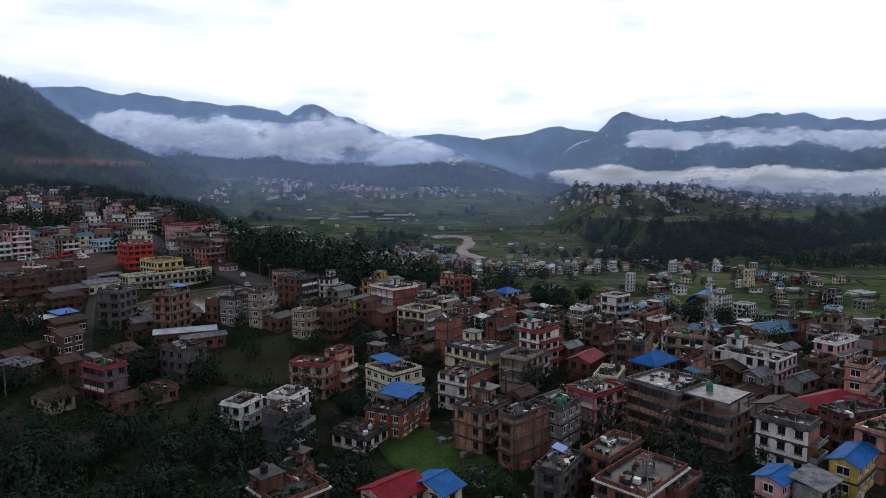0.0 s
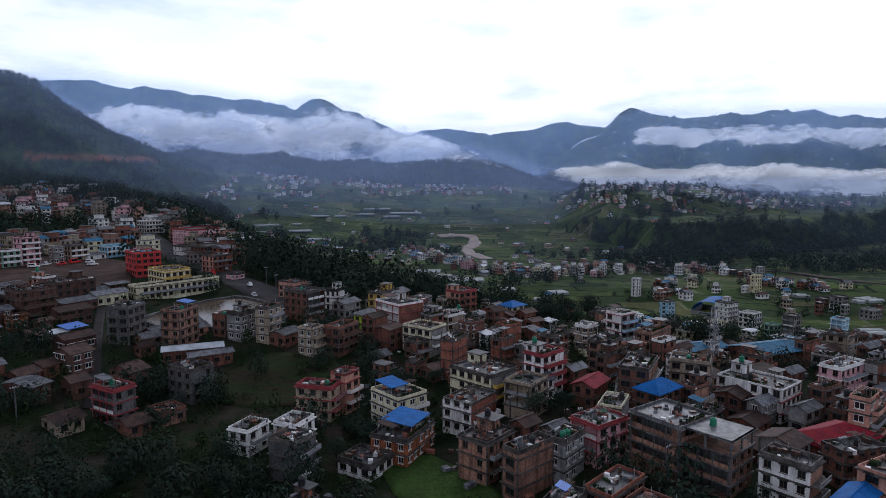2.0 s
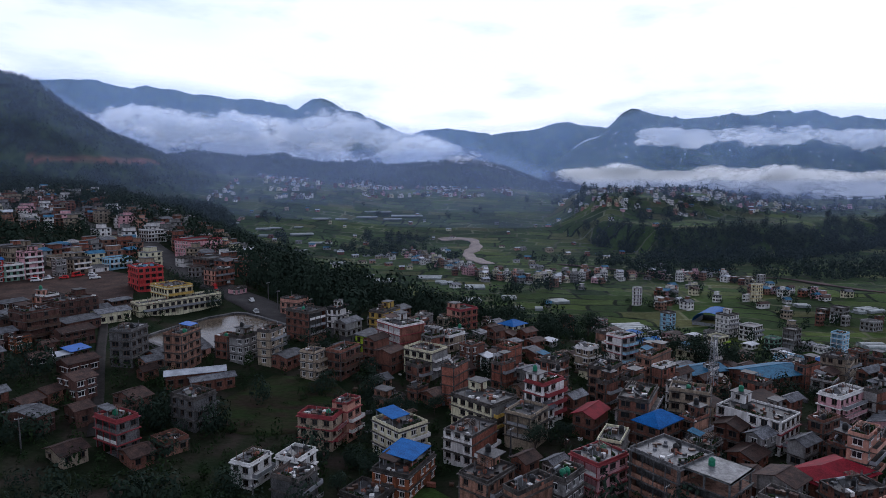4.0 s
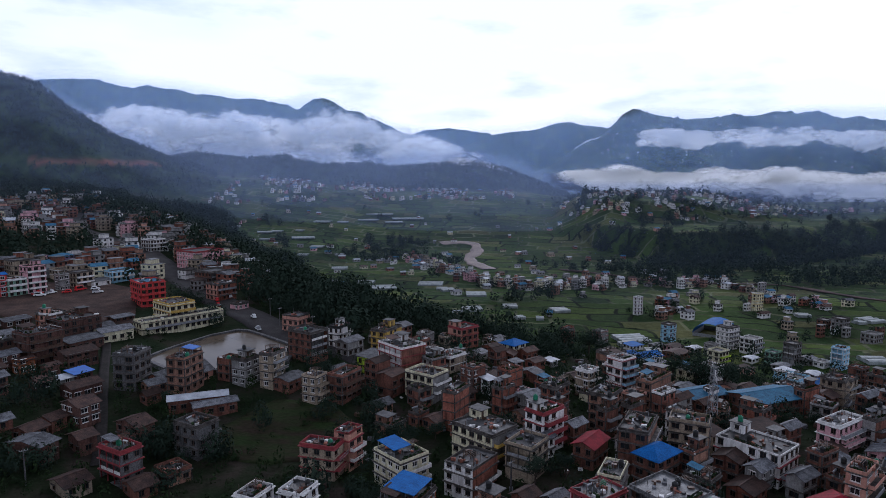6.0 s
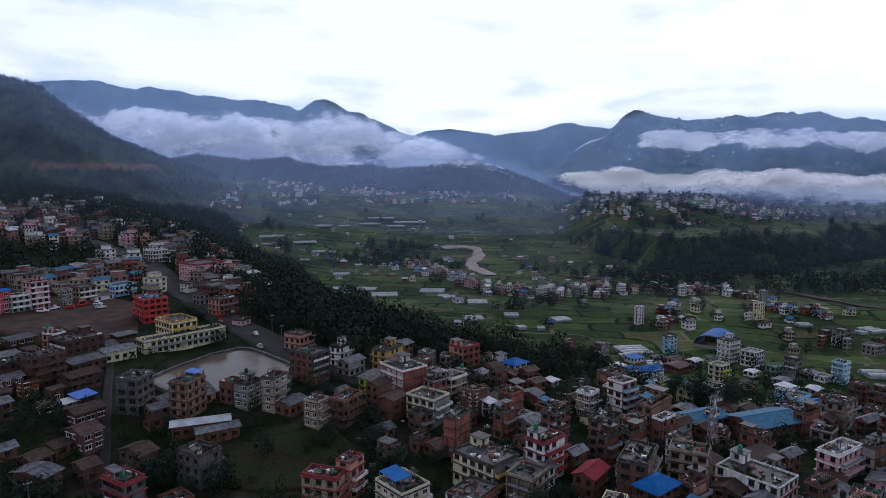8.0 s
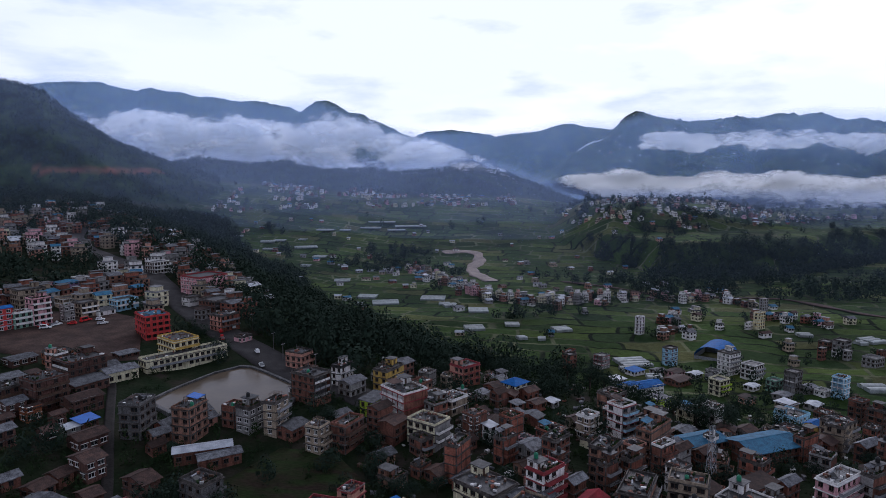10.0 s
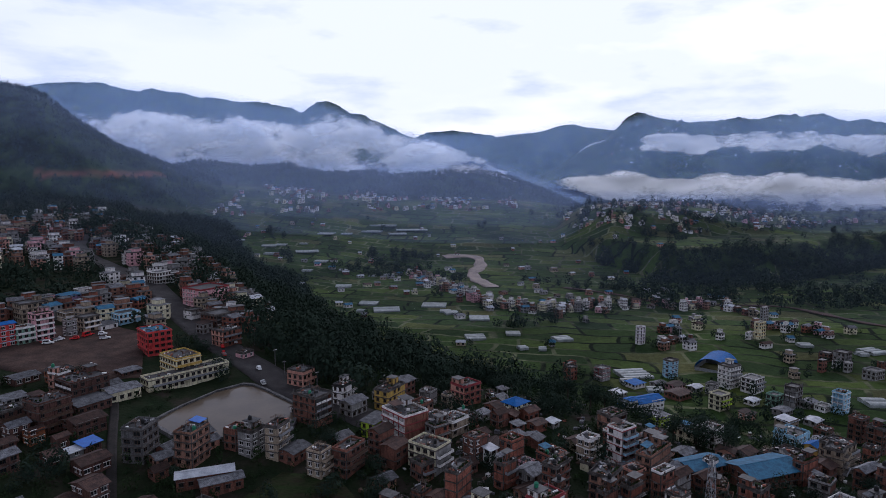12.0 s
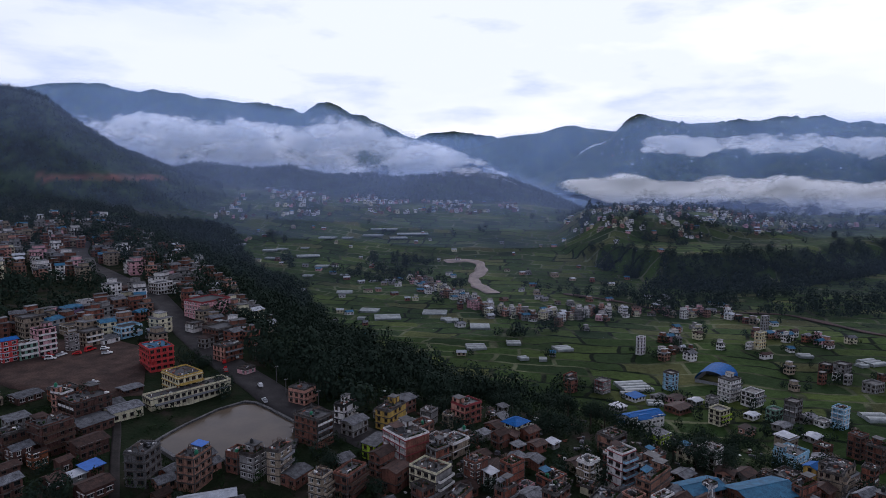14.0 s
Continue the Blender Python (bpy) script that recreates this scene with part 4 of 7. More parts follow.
def gable_end(a, d, z, rise, mat):
    """One gable triangle at x = a, a brick thick."""
    y, b = d / 2 - 0.05, a + 0.25
    v = [(a, -y, z), (a, y, z), (a, 0, z + rise), (b, -y, z), (b, y, z), (b, 0, z + rise)]
    return mesh_of("gable_wall", v, [(0, 2, 1), (3, 4, 5), (0, 3, 5, 2), (1, 2, 5, 4), (0, 1, 4, 3)], [mat])


def arch_end(a, d, z, rise, mat):
    """One round-headed end wall at x = a."""
    ring_v = [(a + s, -d / 2 * math.cos(math.pi * k / 12), z + rise * math.sin(math.pi * k / 12)) for s in (0, 0.2) for k in range(13)]
    return mesh_of("end_wall", ring_v, [tuple(range(13))[::-1], tuple(range(13, 26))] + [(k, k + 1, k + 14, k + 13) for k in range(12)], [mat])


TANK = {}


def tank_mesh(mat, r=0.62, h=1.5):
    key = (mat.name, r, h)
    if key not in TANK:
        rows = [(0.0, 0.0), (r * 0.96, 0.0), (r, 0.08), (r, h * 0.3), (r * 1.04, h * 0.34), (r, h * 0.38), (r, h * 0.66), (r * 1.04, h * 0.7), (r, h * 0.74), (r * 0.94, h * 0.86), (r * 0.4, h * 0.98), (r * 0.36, h * 1.05), (0.0, h * 1.07)]
        a = np.arange(10) * 2 * np.pi / 10
        v = [(q * math.cos(k), q * math.sin(k), z) for q, z in rows for k in a]
        TANK[key] = mesh_of("water_tank", v, grid_faces(len(rows), 10, True), [mat], True)
    return TANK[key]


def water_tank(m, mat, label):
    ob = tagged(new("water_tank", tank_mesh(mat)), label, "water tank", "rooftop water tanks")
    ob.matrix_basis = m
    return ob


def house(x, y, w, d, turn, floors, wall, label, roof="flat", roof_mat=None, trim=None, frames=None, bays=None, side_bays=None, stair=0, tanks=0, balcony=0, stubs=0, near=1, open_top=0, base=None, rise=1.8, over=0.6, category="house", win=(1.5, 1.55), rail=None, blank=(), side=None, galleries=()):
    """A town house: walls with window openings, slabs, roof, and what stands on it. x, y: its middle; turn: degrees."""
    rng = random.Random(int(x * 7 + y * 13))
    z = ground_at(x, y) if base is None else base
    if category in ("house", "office"):
        snug = float(np.interp(y, (150, 172, 300, 400, 600), (0.96, 0.74, 0.70, 0.66, 0.52)))
        w, d = max(3.6, w * snug), max(3.4, d * snug)
    if near and not balcony and 0 not in blank and roof == "flat" and floors >= 2 and y < 330 and rng.random() < 0.4:
        balcony = 1
    trim, frames = trim or SLAB, frames or (TIMBER if wall in BRICK or rng.random() < 0.75 else TRIM_WHITE)
    PLACED.append((x, y, (w + d) / 4))
    root = tagged(new("house"), label, category)
    root.matrix_basis = pose(x, y, z, 0, 0, turn)
    top = floors * STOREY
    ends = ((-w / 2, -d / 2), (1, 0), (0, -1), w, bays), ((w / 2, -d / 2), (0, 1), (1, 0), d, side_bays), ((w / 2, d / 2), (-1, 0), (0, 1), w, bays), ((-w / 2, d / 2), (0, -1), (-1, 0), d, side_bays)
    verts, faces, glazed = [], [], []
    side_verts, side_faces = [], []
    verandas = []
    if not galleries and near and roof == "flat" and not open_top and not balcony and floors >= 2 and w > 4.5 and d > 4.5 and category == "house" and rng.random() < 0.42:
        galleries = (rng.choice((0, 3, 3)),)
    ww, wh = win if win != (1.5, 1.55) else rng.choice(((1.5, 1.4), (1.9, 1.45), (1.3, 1.5), (2.2, 1.5)))
    solid = top - (STOREY if open_top else 0)
    for k, (start, along, out, length, count) in enumerate(ends):
        n = max(1, int(length / 2.5)) if count is None else min(count, max(1, int(length / 2.1)))
        holes, deep = [], 0.22
        if k in galleries:
            deep = 2.0
            for s in range(0 if rng.random() < 0.5 else 1, int(floors) - (1 if open_top else 0)):
                holes.append((0.3, length - 0.3, s * STOREY + 0.08, s * STOREY + 2.5))
        elif k not in blank and k in (0, 3):
            for s in range(int(floors + 0.4 - (1 if open_top else 0))):
                for i in range(n):
                    if rng.random() < 0.12 and near:
                        continue
                    c = length * (i + 0.5) / n
                    half = min(ww, length / n * 0.62) / 2
                    lo = s * STOREY + 0.85
                    holes.append((c - half, c + half, lo, lo + wh))
        raw = side is not None and k != 3
        facade(side_verts if raw else verts, side_faces if raw else faces, start, along, out, length, -3.0, solid, holes, deep)
        if k in galleries:
            verandas += [(start, along, out, h, length) for h in holes]
        else:
            glazed += [(start, along, out, h, k) for h in holes]
    if open_top:
        n = len(verts)
        verts += [(-w / 2, -d / 2, solid), (w / 2, -d / 2, solid), (w / 2, d / 2, solid), (-w / 2, d / 2, solid)]
        faces.append((n, n + 1, n + 2, n + 3))
    part("wall", mesh_of("wall", verts, faces, [wall]), root)
    if side is not None:
        part("side_wall", mesh_of("side_wall", side_verts, side_faces, [side]), root, "raw brick party wall")
    if y > 205:
        far_v, far_f, far_slots = [], [], []
        for start, along, out, (a, b, lo, hi), k in glazed:
            me, _ = window_mesh(b - a, hi - lo, frames, True)
            u = (a + b) / 2
            at = pose(start[0] + along[0] * u - out[0] * 0.13, start[1] + along[1] * u - out[1] * 0.13, lo, 0, 0, (0, 90, 180, 270)[k])
            n = len(far_v)
            far_v += [tuple(at @ v.co) for v in me.vertices]
            far_f += [tuple(n + i for i in p.vertices) for p in me.polygons]
            far_slots += [p.material_index for p in me.polygons]
        if glazed:
            part("glazing", mesh_of("glazing", far_v, far_f, list(me.materials), slots=far_slots), root)["kind"] = "stuff"
        glazed = []
    for start, along, out, (a, b, lo, hi), k in glazed:
        me, pane = window_mesh(b - a, hi - lo, frames, near < 2 or y > 165)
        u = (a + b) / 2
        px, py = start[0] + along[0] * u - out[0] * 0.13, start[1] + along[1] * u - out[1] * 0.13
        win_ob = part("window", me, root, at=pose(px, py, lo, 0, 0, (0, 90, 180, 270)[k]))
        if pane is not None:
            part("pane", pane, win_ob)
    if verandas:
        back_v, back_f, bars = [], [], []
        for start, along, out, (a, b, lo, hi), length in verandas:
            def spot(u, q, e):
                return (start[0] + along[0] * u - out[0] * q, start[1] + along[1] * u - out[1] * q, e)
            n = len(back_v)
            back_v += [spot(a, 2.0, lo), spot(b, 2.0, lo), spot(b, 2.0, hi), spot(a, 2.0, hi)]
            back_f.append((n, n + 1, n + 2, n + 3))
            posts = max(1, int((b - a) / 2.6))
            for i in range(posts + 1):
                u = a + 0.13 + (b - a - 0.26) * i / posts
                p, q = spot(u - 0.12, 0.04, lo), spot(u + 0.12, 0.28, hi)
                bars.append((min(p[0], q[0]), max(p[0], q[0]), min(p[1], q[1]), max(p[1], q[1]), lo + 0.004, hi - 0.004))
            if lo > STOREY:
                p, q = spot(a + 0.26, 0.08, lo), spot(b - 0.26, 0.18, hi)
                part("railing", boxes("railing", rail or rng.choice((wall, TRIM_WHITE, STEEL, GREY_WALL)), (min(p[0], q[0]), max(p[0], q[0]), min(p[1], q[1]), max(p[1], q[1]), lo + 0.004, lo + rng.uniform(0.7, 1.0))), root)
        # Brick houses get a darker back wall: recess shade put into its colour
        part("veranda", mesh_of("veranda", back_v, back_f, [CONCRETE if wall in BRICK else wall]), root)
        part("colonnade", boxes("colonnade", trim, *bars), root)["kind"] = "stuff"
    if near and wall in BRICK and roof == "flat":
        # the cast concrete frame that shows between the brick panels
        cols = []
        for a in (-1, 1):
            for b in (-1, 1):
                x0, x1 = sorted((a * (w / 2 + 0.03), a * (w / 2 - 0.27)))
                y0, y1 = sorted((b * (d / 2 + 0.03), b * (d / 2 - 0.27)))
                cols.append((x0, x1, y0, y1, -2.9, solid - 0.17))
        if w > 6.5 and 0 not in galleries:
            n = max(1, int(w / 2.5)) if bays is None else max(1, bays)
            u = -w / 2 + w * (n // 2) / n
            if n > 1 and 0 < n // 2 < n:
                cols.append((u - 0.14, u + 0.14, -d / 2 - 0.03, -d / 2 + 0.1, -2.9, solid - 0.17))
        part("concrete_frame", boxes("concrete_frame", SLAB if trim in (MAROON, TRIM_WHITE) else trim, *cols), root, "cast concrete frame between brick panels")["kind"] = "stuff"
    if near:
        for s in range(1, int(floors) + (1 if roof == "flat" else 0)):
            lip = 0.35 if near > 1 else 0.25
            part("floor_slab", ring("floor_slab", trim, w, d, s * STOREY - 0.16, s * STOREY + 0.06, lip + 0.04, lip), root)
    if balcony:
        for s in range(1, int(floors) - (1 if open_top else 0)):
            zb = s * STOREY
            slab = part("balcony", boxes("balcony", trim, (-w * 0.46, w * 0.46, -d / 2 - 1.55, -d / 2 - 0.36, zb - 0.15, zb + 0.05)), root)
            rails = [(-w * 0.46, w * 0.46, -d / 2 - 1.55, -d / 2 - 1.48, zb + 0.85, zb + 0.92), (-w * 0.46, w * 0.46, -d / 2 - 1.55, -d / 2 - 1.48, zb + 0.05, zb + 0.12)]
            n = int(w * 0.92 / 0.5)
            rails += [(-w * 0.46 + i * w * 0.92 / n, -w * 0.46 + i * w * 0.92 / n + 0.06, -d / 2 - 1.54, -d / 2 - 1.49, zb + 0.12, zb + 0.85) for i in range(n + 1)]
            if rail is not None or rng.random() < 0.55:
                rails = [(-w * 0.46, w * 0.46, -d / 2 - 1.55, -d / 2 - 1.44, zb + 0.05, zb + 0.95), (-w * 0.46, -w * 0.46 + 0.1, -d / 2 - 1.44, -d / 2 - 0.36, zb + 0.05, zb + 0.95), (w * 0.46 - 0.1, w * 0.46, -d / 2 - 1.44, -d / 2 - 0.36, zb + 0.05, zb + 0.95)]
            part("railing", boxes("railing", rail or (wall if rng.random() < 0.5 else STEEL), *rails), slab)
    if open_top:
        for i in range(max(2, int(w / 3.4)) + 1):
            for j in range(max(2, int(d / 4)) + 1):
                cx, cy = -w / 2 + 0.2 + (w - 0.4) * i / max(2, int(w / 3.4)), -d / 2 + 0.2 + (d - 0.4) * j / max(2, int(d / 4))
                part("pillar", boxes("pillar", CONCRETE, (cx - 0.16, cx + 0.16, cy - 0.16, cy + 0.16, solid + 0.004, top - 0.164)), root)
    flat_mat = roof_mat or ROOFTOP
    if roof == "flat":
        lip = 0.36 if near > 1 else 0.26 if near else 0.2
        if not near or open_top:
            part("roof", boxes("roof", flat_mat, (-w / 2 - lip, w / 2 + lip, -d / 2 - lip, d / 2 + lip, top - 0.16, top + 0.06)), root)
        else:
            part("roof", boxes("roof", flat_mat, (-w / 2 + 0.04, w / 2 - 0.04, -d / 2 + 0.04, d / 2 - 0.04, top - 0.2, top + 0.064)), root)
        if near and not open_top:
            part("parapet", ring("parapet", rng.choice((trim, trim, wall, wall, TRIM_WHITE if near == 1 else trim)), w, d, top + 0.06, top + rng.uniform(0.6, 0.95), 0.16), root)
        if stair:
            sw, sd = min(3.6, w * rng.uniform(0.4, 0.6)), min(3.6, d * rng.uniform(0.4, 0.6))
            hood = rng.choice((0.3, 0.9, 1.3))
            sx, sy = (w / 2 - sw / 2 - 0.2) * (1 if stair == 1 else -1), d / 2 - sd / 2 - 0.3
            tower = part("stair_tower", boxes("stair_tower", wall, (sx - sw / 2, sx + sw / 2, sy - sd / 2, sy + sd / 2, top + 0.068, top + 2.5)), root)
            part("stair_roof", boxes("stair_roof", flat_mat, (sx - sw / 2 - 0.3, sx + sw / 2 + 0.3, sy - sd / 2 - hood, sy + sd / 2 + 0.3, top + 2.5, top + 2.68)), tower)
            part("door", boxes("door", TIMBER, (sx - 0.9, sx, sy - sd / 2 - 0.05, sy - sd / 2 - 0.004, top + 0.1, top + 2.1)), tower)
            me, pane = window_mesh(1.1, 1.1, frames, True)
            part("window", me, tower, at=pose(sx - sw / 2 - 0.06, sy, top + 1.0, 0, 0, 270))
        for k in range(tanks):
            green = rng.random() < 0.3
            tx, ty = rng.uniform(-w * 0.32, w * 0.32), rng.uniform(-d * 0.3, d * 0.1)
            zt = top + 0.07
            if stair and k == 0:
                tx, ty, zt = sx + rng.uniform(-0.6, 0.6), sy, top + 2.684
            water_tank(pose(x, y, z, 0, 0, turn) @ pose(tx, ty, zt, 0, 0, rng.uniform(0, 90)), TANK_GREEN if green else TANK_BLACK, "green plastic water tank standing on a flat roof" if green else "black plastic water tank standing on a flat roof")
        for k in range(stubs):
            cx, cy = ((-1, -1), (1, -1), (1, 1), (-1, 1), (0, -1), (0, 1))[k]
            cx, cy = cx * (w / 2 - 0.35), cy * (d / 2 - 0.35)
            h = rng.uniform(0.9, 1.7)
            rods = [(cx - 0.15, cx + 0.15, cy - 0.15, cy + 0.15, top + 0.07, top + h)]
            rods += [(cx + a - 0.02, cx + a + 0.02, cy + b - 0.02, cy + b + 0.02, top + h, top + h + rng.uniform(0.4, 0.9)) for a in (-0.1, 0.1) for b in (-0.1, 0.1)]
            part("pillar_stub", boxes("pillar_stub", CONCRETE, *rods), root)
    else:
        if roof == "gable":
            for a in (-w / 2 + 0.05, w / 2 - 0.3):
                part("gable_wall", gable_end(a, d, top, rise * (d / 2) / (d / 2 + over), wall), root)
        if roof == "arched":
            for a in (-w / 2 + 0.4, w / 2 - 0.6):
                part("end_wall", arch_end(a, d, top - 0.5, rise - 0.05, wall), root)
        if roof != "arch":
            part("ceiling_slab", boxes("ceiling_slab", trim, (-w / 2 + 0.05, w / 2 - 0.05, -d / 2 + 0.05, d / 2 - 0.05, top - 0.2, top - 0.02)), root)
        part("roof", tin_roof(roof, w, d, top + (0.02 if roof != "arch" else -0.5), rise, over, flat_mat), root)
        if roof == "gable" and near:
            part("ridge_cap", boxes("ridge_cap", flat_mat, (-w / 2 - over, w / 2 + over, -0.18, 0.18, top + rise + 0.12, top + rise + 0.19)), root)
    return root


# ---- the town, house by house ----
house(-42.5, 135.3, 7.4, 5.6, 66, 2, WHITE, "small white two-storey house with a pale roof terrace", roof_mat=PALE_ROOF, near=2, balcony=1, trim=TRIM_WHITE, frames=TIMBER)
house(-31.6, 131.8, 7.0, 6.0, 66, 3, WHITE, "white three-storey house with a green tank on top", near=2, tanks=1, trim=TRIM_WHITE, roof_mat=ROOFTOP)
house(-30.2, 124.0, 7.0, 7.0, 66, 3, CONCRETE, "bare grey concrete house with an open roof terrace", near=2, bays=1, side_bays=0, roof_mat=ROOFTOP)
house(-22.9, 94.2, 9.3, 9.1, 44, 2, BRICK[1], "dark brick house with a whitewashed parapet", near=2, trim=TRIM_WHITE, stair=2, tanks=1)
house(-22.9, 99.8, 4.4, 4.0, 59, 2.5, BRICK[0], "narrow brick house with a roof stair and black tank", near=2, stair=1, tanks=1)
house(-8.2, 134.1, 13.3, 9.2, 64, 2, BRICK_ORANGE, "orange brick house with a blue tin upper roof", near=2)
house(-10.2, 149.6, 9.2, 11.2, 42, 3, CREAM, "cream house with white balconies and a blue tin top", near=2, balcony=1, rail=TRIM_WHITE)
house(-15.7, 126.7, 8.0, 8.9, 58, 1, WHITE, "low whitewashed shed with a dark wet flat roof", near=2, roof_mat=ROOFTOP)
house(-6.6, 93.3, 8.1, 6.6, 43, 2, PINK, "pink house under a dark red tin roof", near=2, roof="gable", roof_mat=RED_TIN, rise=1.6)
house(-0.1, 94.9, 4.7, 7.2, 48, 2, CREAM, "cream house under a bright blue tin roof", near=2, roof="gable", roof_mat=BLUE_TIN, rise=1.3)
house(9.3, 122.1, 10.0, 7.4, 50, 3, BRICK[2], "brick house with timber windows and stained slabs", near=2, stair=1, tanks=1, balcony=1, side=BRICK[2])
house(16.5, 114.0, 10.3, 4.1, 40, 3.3, BRICK[2], "long raw brick house with a walled roof terrace", near=2, tanks=1, bays=0, stubs=2, blank=(0,))
house(24.3, 118.8, 8.0, 4.6, 49, 3, GREY_WALL, "grey rendered house with a cluttered roof", near=2, tanks=2, stubs=2)
house(32.8, 125.9, 9.8, 7.6, 37, 3, PINK, "pink painted house with maroon slab edges", near=2, trim=MAROON, tanks=1, roof_mat=PALE_ROOF, frames=TIMBER)
house(38.1, 134.6, 9.2, 5.2, 63, 3, CREAM, "cream house with white sills and a black tank", near=2, tanks=1, side=GREY_WALL, blank=(0,))
house(45.8, 120.6, 11.6, 11.9, 35, 4, BRICK[2], "open concrete-framed apartment house with wide galleries", near=2, tanks=2, roof_mat=PALE_ROOF, rail=BRICK[2], trim=CONCRETE, galleries=(0, 3))
house(51.7, 113.7, 9.4, 10.2, 41, 4, BRICK[2], "unfinished concrete-framed house with an open top storey", near=2, open_top=1, tanks=1, roof_mat=PALE_ROOF, rail=BRICK[2], trim=CONCRETE, galleries=(3,))
house(32.1, 94.2, 14.4, 8.8, 44, 2, BRICK[1], "brick house with a white parapet round its grey roof", near=2, trim=TRIM_WHITE, roof_mat=ROOFTOP)
house(20.3, 99.8, 9.2, 5.2, 56, 2, CONCRETE, "grey concrete house with a blue tarpaulin on its roof", near=2, stubs=2, roof_mat=ROOFTOP)
house(30.3, 104.7, 11.8, 5.6, 45, 2, BRICK[0], "low brick house with a stained concrete roof", near=2)
house(36.5, 95.6, 8.5, 8.5, 43, 1.5, BRICK[1], "half-built brick house with bare walls", near=2, stubs=4)
house(78.4, 151.2, 11.1, 16.6, 39, 2.9, WHITE, "long white mansion with dark arched windows", near=2, trim=MAROON, stair=1, tanks=2, roof_mat=ROOFTOP, win=(1.5, 1.7), side=WHITE)
house(80.8, 124.7, 16.9, 9.4, 26, 1.6, BRICK[1], "long hall under a dark red tin roof", near=2, roof="hip", roof_mat=RED_TIN, rise=2.2)
house(61.4, 105.9, 5.9, 8.7, 41, 3, WHITE, "white house with a brick stair block", near=2, balcony=1, side=BRICK[2], blank=(0,))
house(77.6, 113.4, 10.5, 5.6, 15, 2.6, BRICK[1], "brick house with tin sheets stacked on top", near=2, tanks=1, stubs=3)
house(67.8, 98.1, 9.3, 4.2, 40, 2, YELLOW, "yellow house under a bright blue tin roof", near=2, roof="gable", roof_mat=BLUE_TIN, rise=1.0)
house(76.8, 103.4, 10.3, 4.9, 28, 3, SALMON, "peach painted house with a brick side wall", near=2, side=BRICK[0], blank=(0,))
house(52.0, 91.9, 5.8, 4.0, 37, 2, PINK, "pink house with a blue tin sheet roof", near=2, roof="gable", roof_mat=BLUE_TIN, rise=0.8)
house(56.9, 90.1, 6.1, 4.0, 36, 2, GREY_WALL, "grey house with rows of tin sheets on the roof", near=2, roof="shed", roof_mat=GREY_TIN, rise=0.8)
house(90.8, 130.4, 9.0, 4.0, 42, 4, SALMON, "tall peach house with white window frames", near=2, frames=TRIM_WHITE, roof_mat=ROOFTOP, tanks=1)
house(109.9, 168.0, 17.5, 7.2, 33, 3, PINK, "pink and white house with a pale roof", near=2, trim=TRIM_WHITE, roof_mat=PALE_ROOF)
house(86.0, 204.0, 15.0, 9.0, 22, 2, BRICK[1], "workshop under a faded blue tin roof", near=2, roof="gable", roof_mat=TEAL_TIN, rise=1.3, category="workshop")
house(106.0, 201.0, 21.0, 13.0, 20, 2, BRICK[1], "workshop under a wide faded blue tin roof", near=2, roof="gable", roof_mat=TEAL_TIN, rise=1.8, category="workshop")
house(86.7, 167.6, 15.7, 6.6, 29, 2.2, BRICK[0], "brick house below the faded blue roof", near=1, roof="shed", roof_mat=RUST_TIN, rise=0.8)
house(135.6, 210.8, 9.5, 7.8, 48, 4, DUN, "four-storey dun house with open verandas", near=2, balcony=1, stubs=4)
house(27.4, 163.3, 10.9, 7.3, 43, 4, WHITE, "white house with maroon bands and a roof tower", near=2, trim=MAROON, stair=2, tanks=1, roof_mat=ROOFTOP, balcony=1, rail=MAROON)
house(48.1, 180.5, 12.5, 9.0, 53, 4, BRICK[2], "tall pale brick tower house", near=2, tanks=1, bays=3, side=BRICK[2])
house(33.9, 184.3, 10.9, 6.9, 49, 4, BRICK[0], "red brick house with a green tank on its roof", near=2, tanks=2, trim=SLAB)
house(68.6, 199.3, 19.7, 7.1, 46, 4, BRICK[2], "brick house with a balcony and green roof shed", near=2, stair=1, balcony=1, bays=2, side=BRICK[2], blank=(0,))
house(64.0, 157.4, 7.6, 10.8, 64, 4, DUN, "wide dun apartment house with a long roof", near=2, tanks=2, stubs=2, side=BRICK[2])
house(49.5, 153.8, 14.3, 7.8, 62, 4, BRICK[1], "brown brick house with plants on its terrace", near=2, tanks=1, balcony=1, side=BRICK[2], blank=(0,))
house(50.8, 143.2, 9.7, 6.6, 39, 3, BRICK[1], "brick house under a blue hipped tin roof", near=2, roof="hip", roof_mat=BLUE_TIN, rise=2.2)
house(38.0, 155.3, 9.8, 6.1, 52, 2, BRICK[1], "brick house under a bright red tin roof", near=2, roof="gable", roof_mat=RED_TIN, rise=1.4)
house(11.2, 161.9, 12.4, 16.6, 46, 3, CREAM, "cream house with long verandas and a pergola", near=2, balcony=1, stair=1, rail=YELLOW, side=GREY_WALL, blank=(0,))
house(21.0, 150.2, 9.5, 7.5, 54, 3, DUN, "plain dun concrete house", near=2, stubs=3, tanks=1)
house(7.0, 146.0, 11.5, 8.4, 54, 2.6, WHITE, "white house with a brick back and grey roof", near=2, balcony=1, tanks=1, side=BRICK[0], blank=(0,))
house(4.0, 181.8, 12.4, 5.8, 60, 4, BRICK[0], "narrow red brick house with rebar stubs", near=2, stubs=4, blank=(0, 3))
house(-5.2, 201.8, 11.7, 15.6, 54, 3, CREAM, "cream house with a colonnaded veranda", near=2, balcony=1, rail=TRIM_WHITE, tanks=1, side=GREY_WALL, blank=(0,))
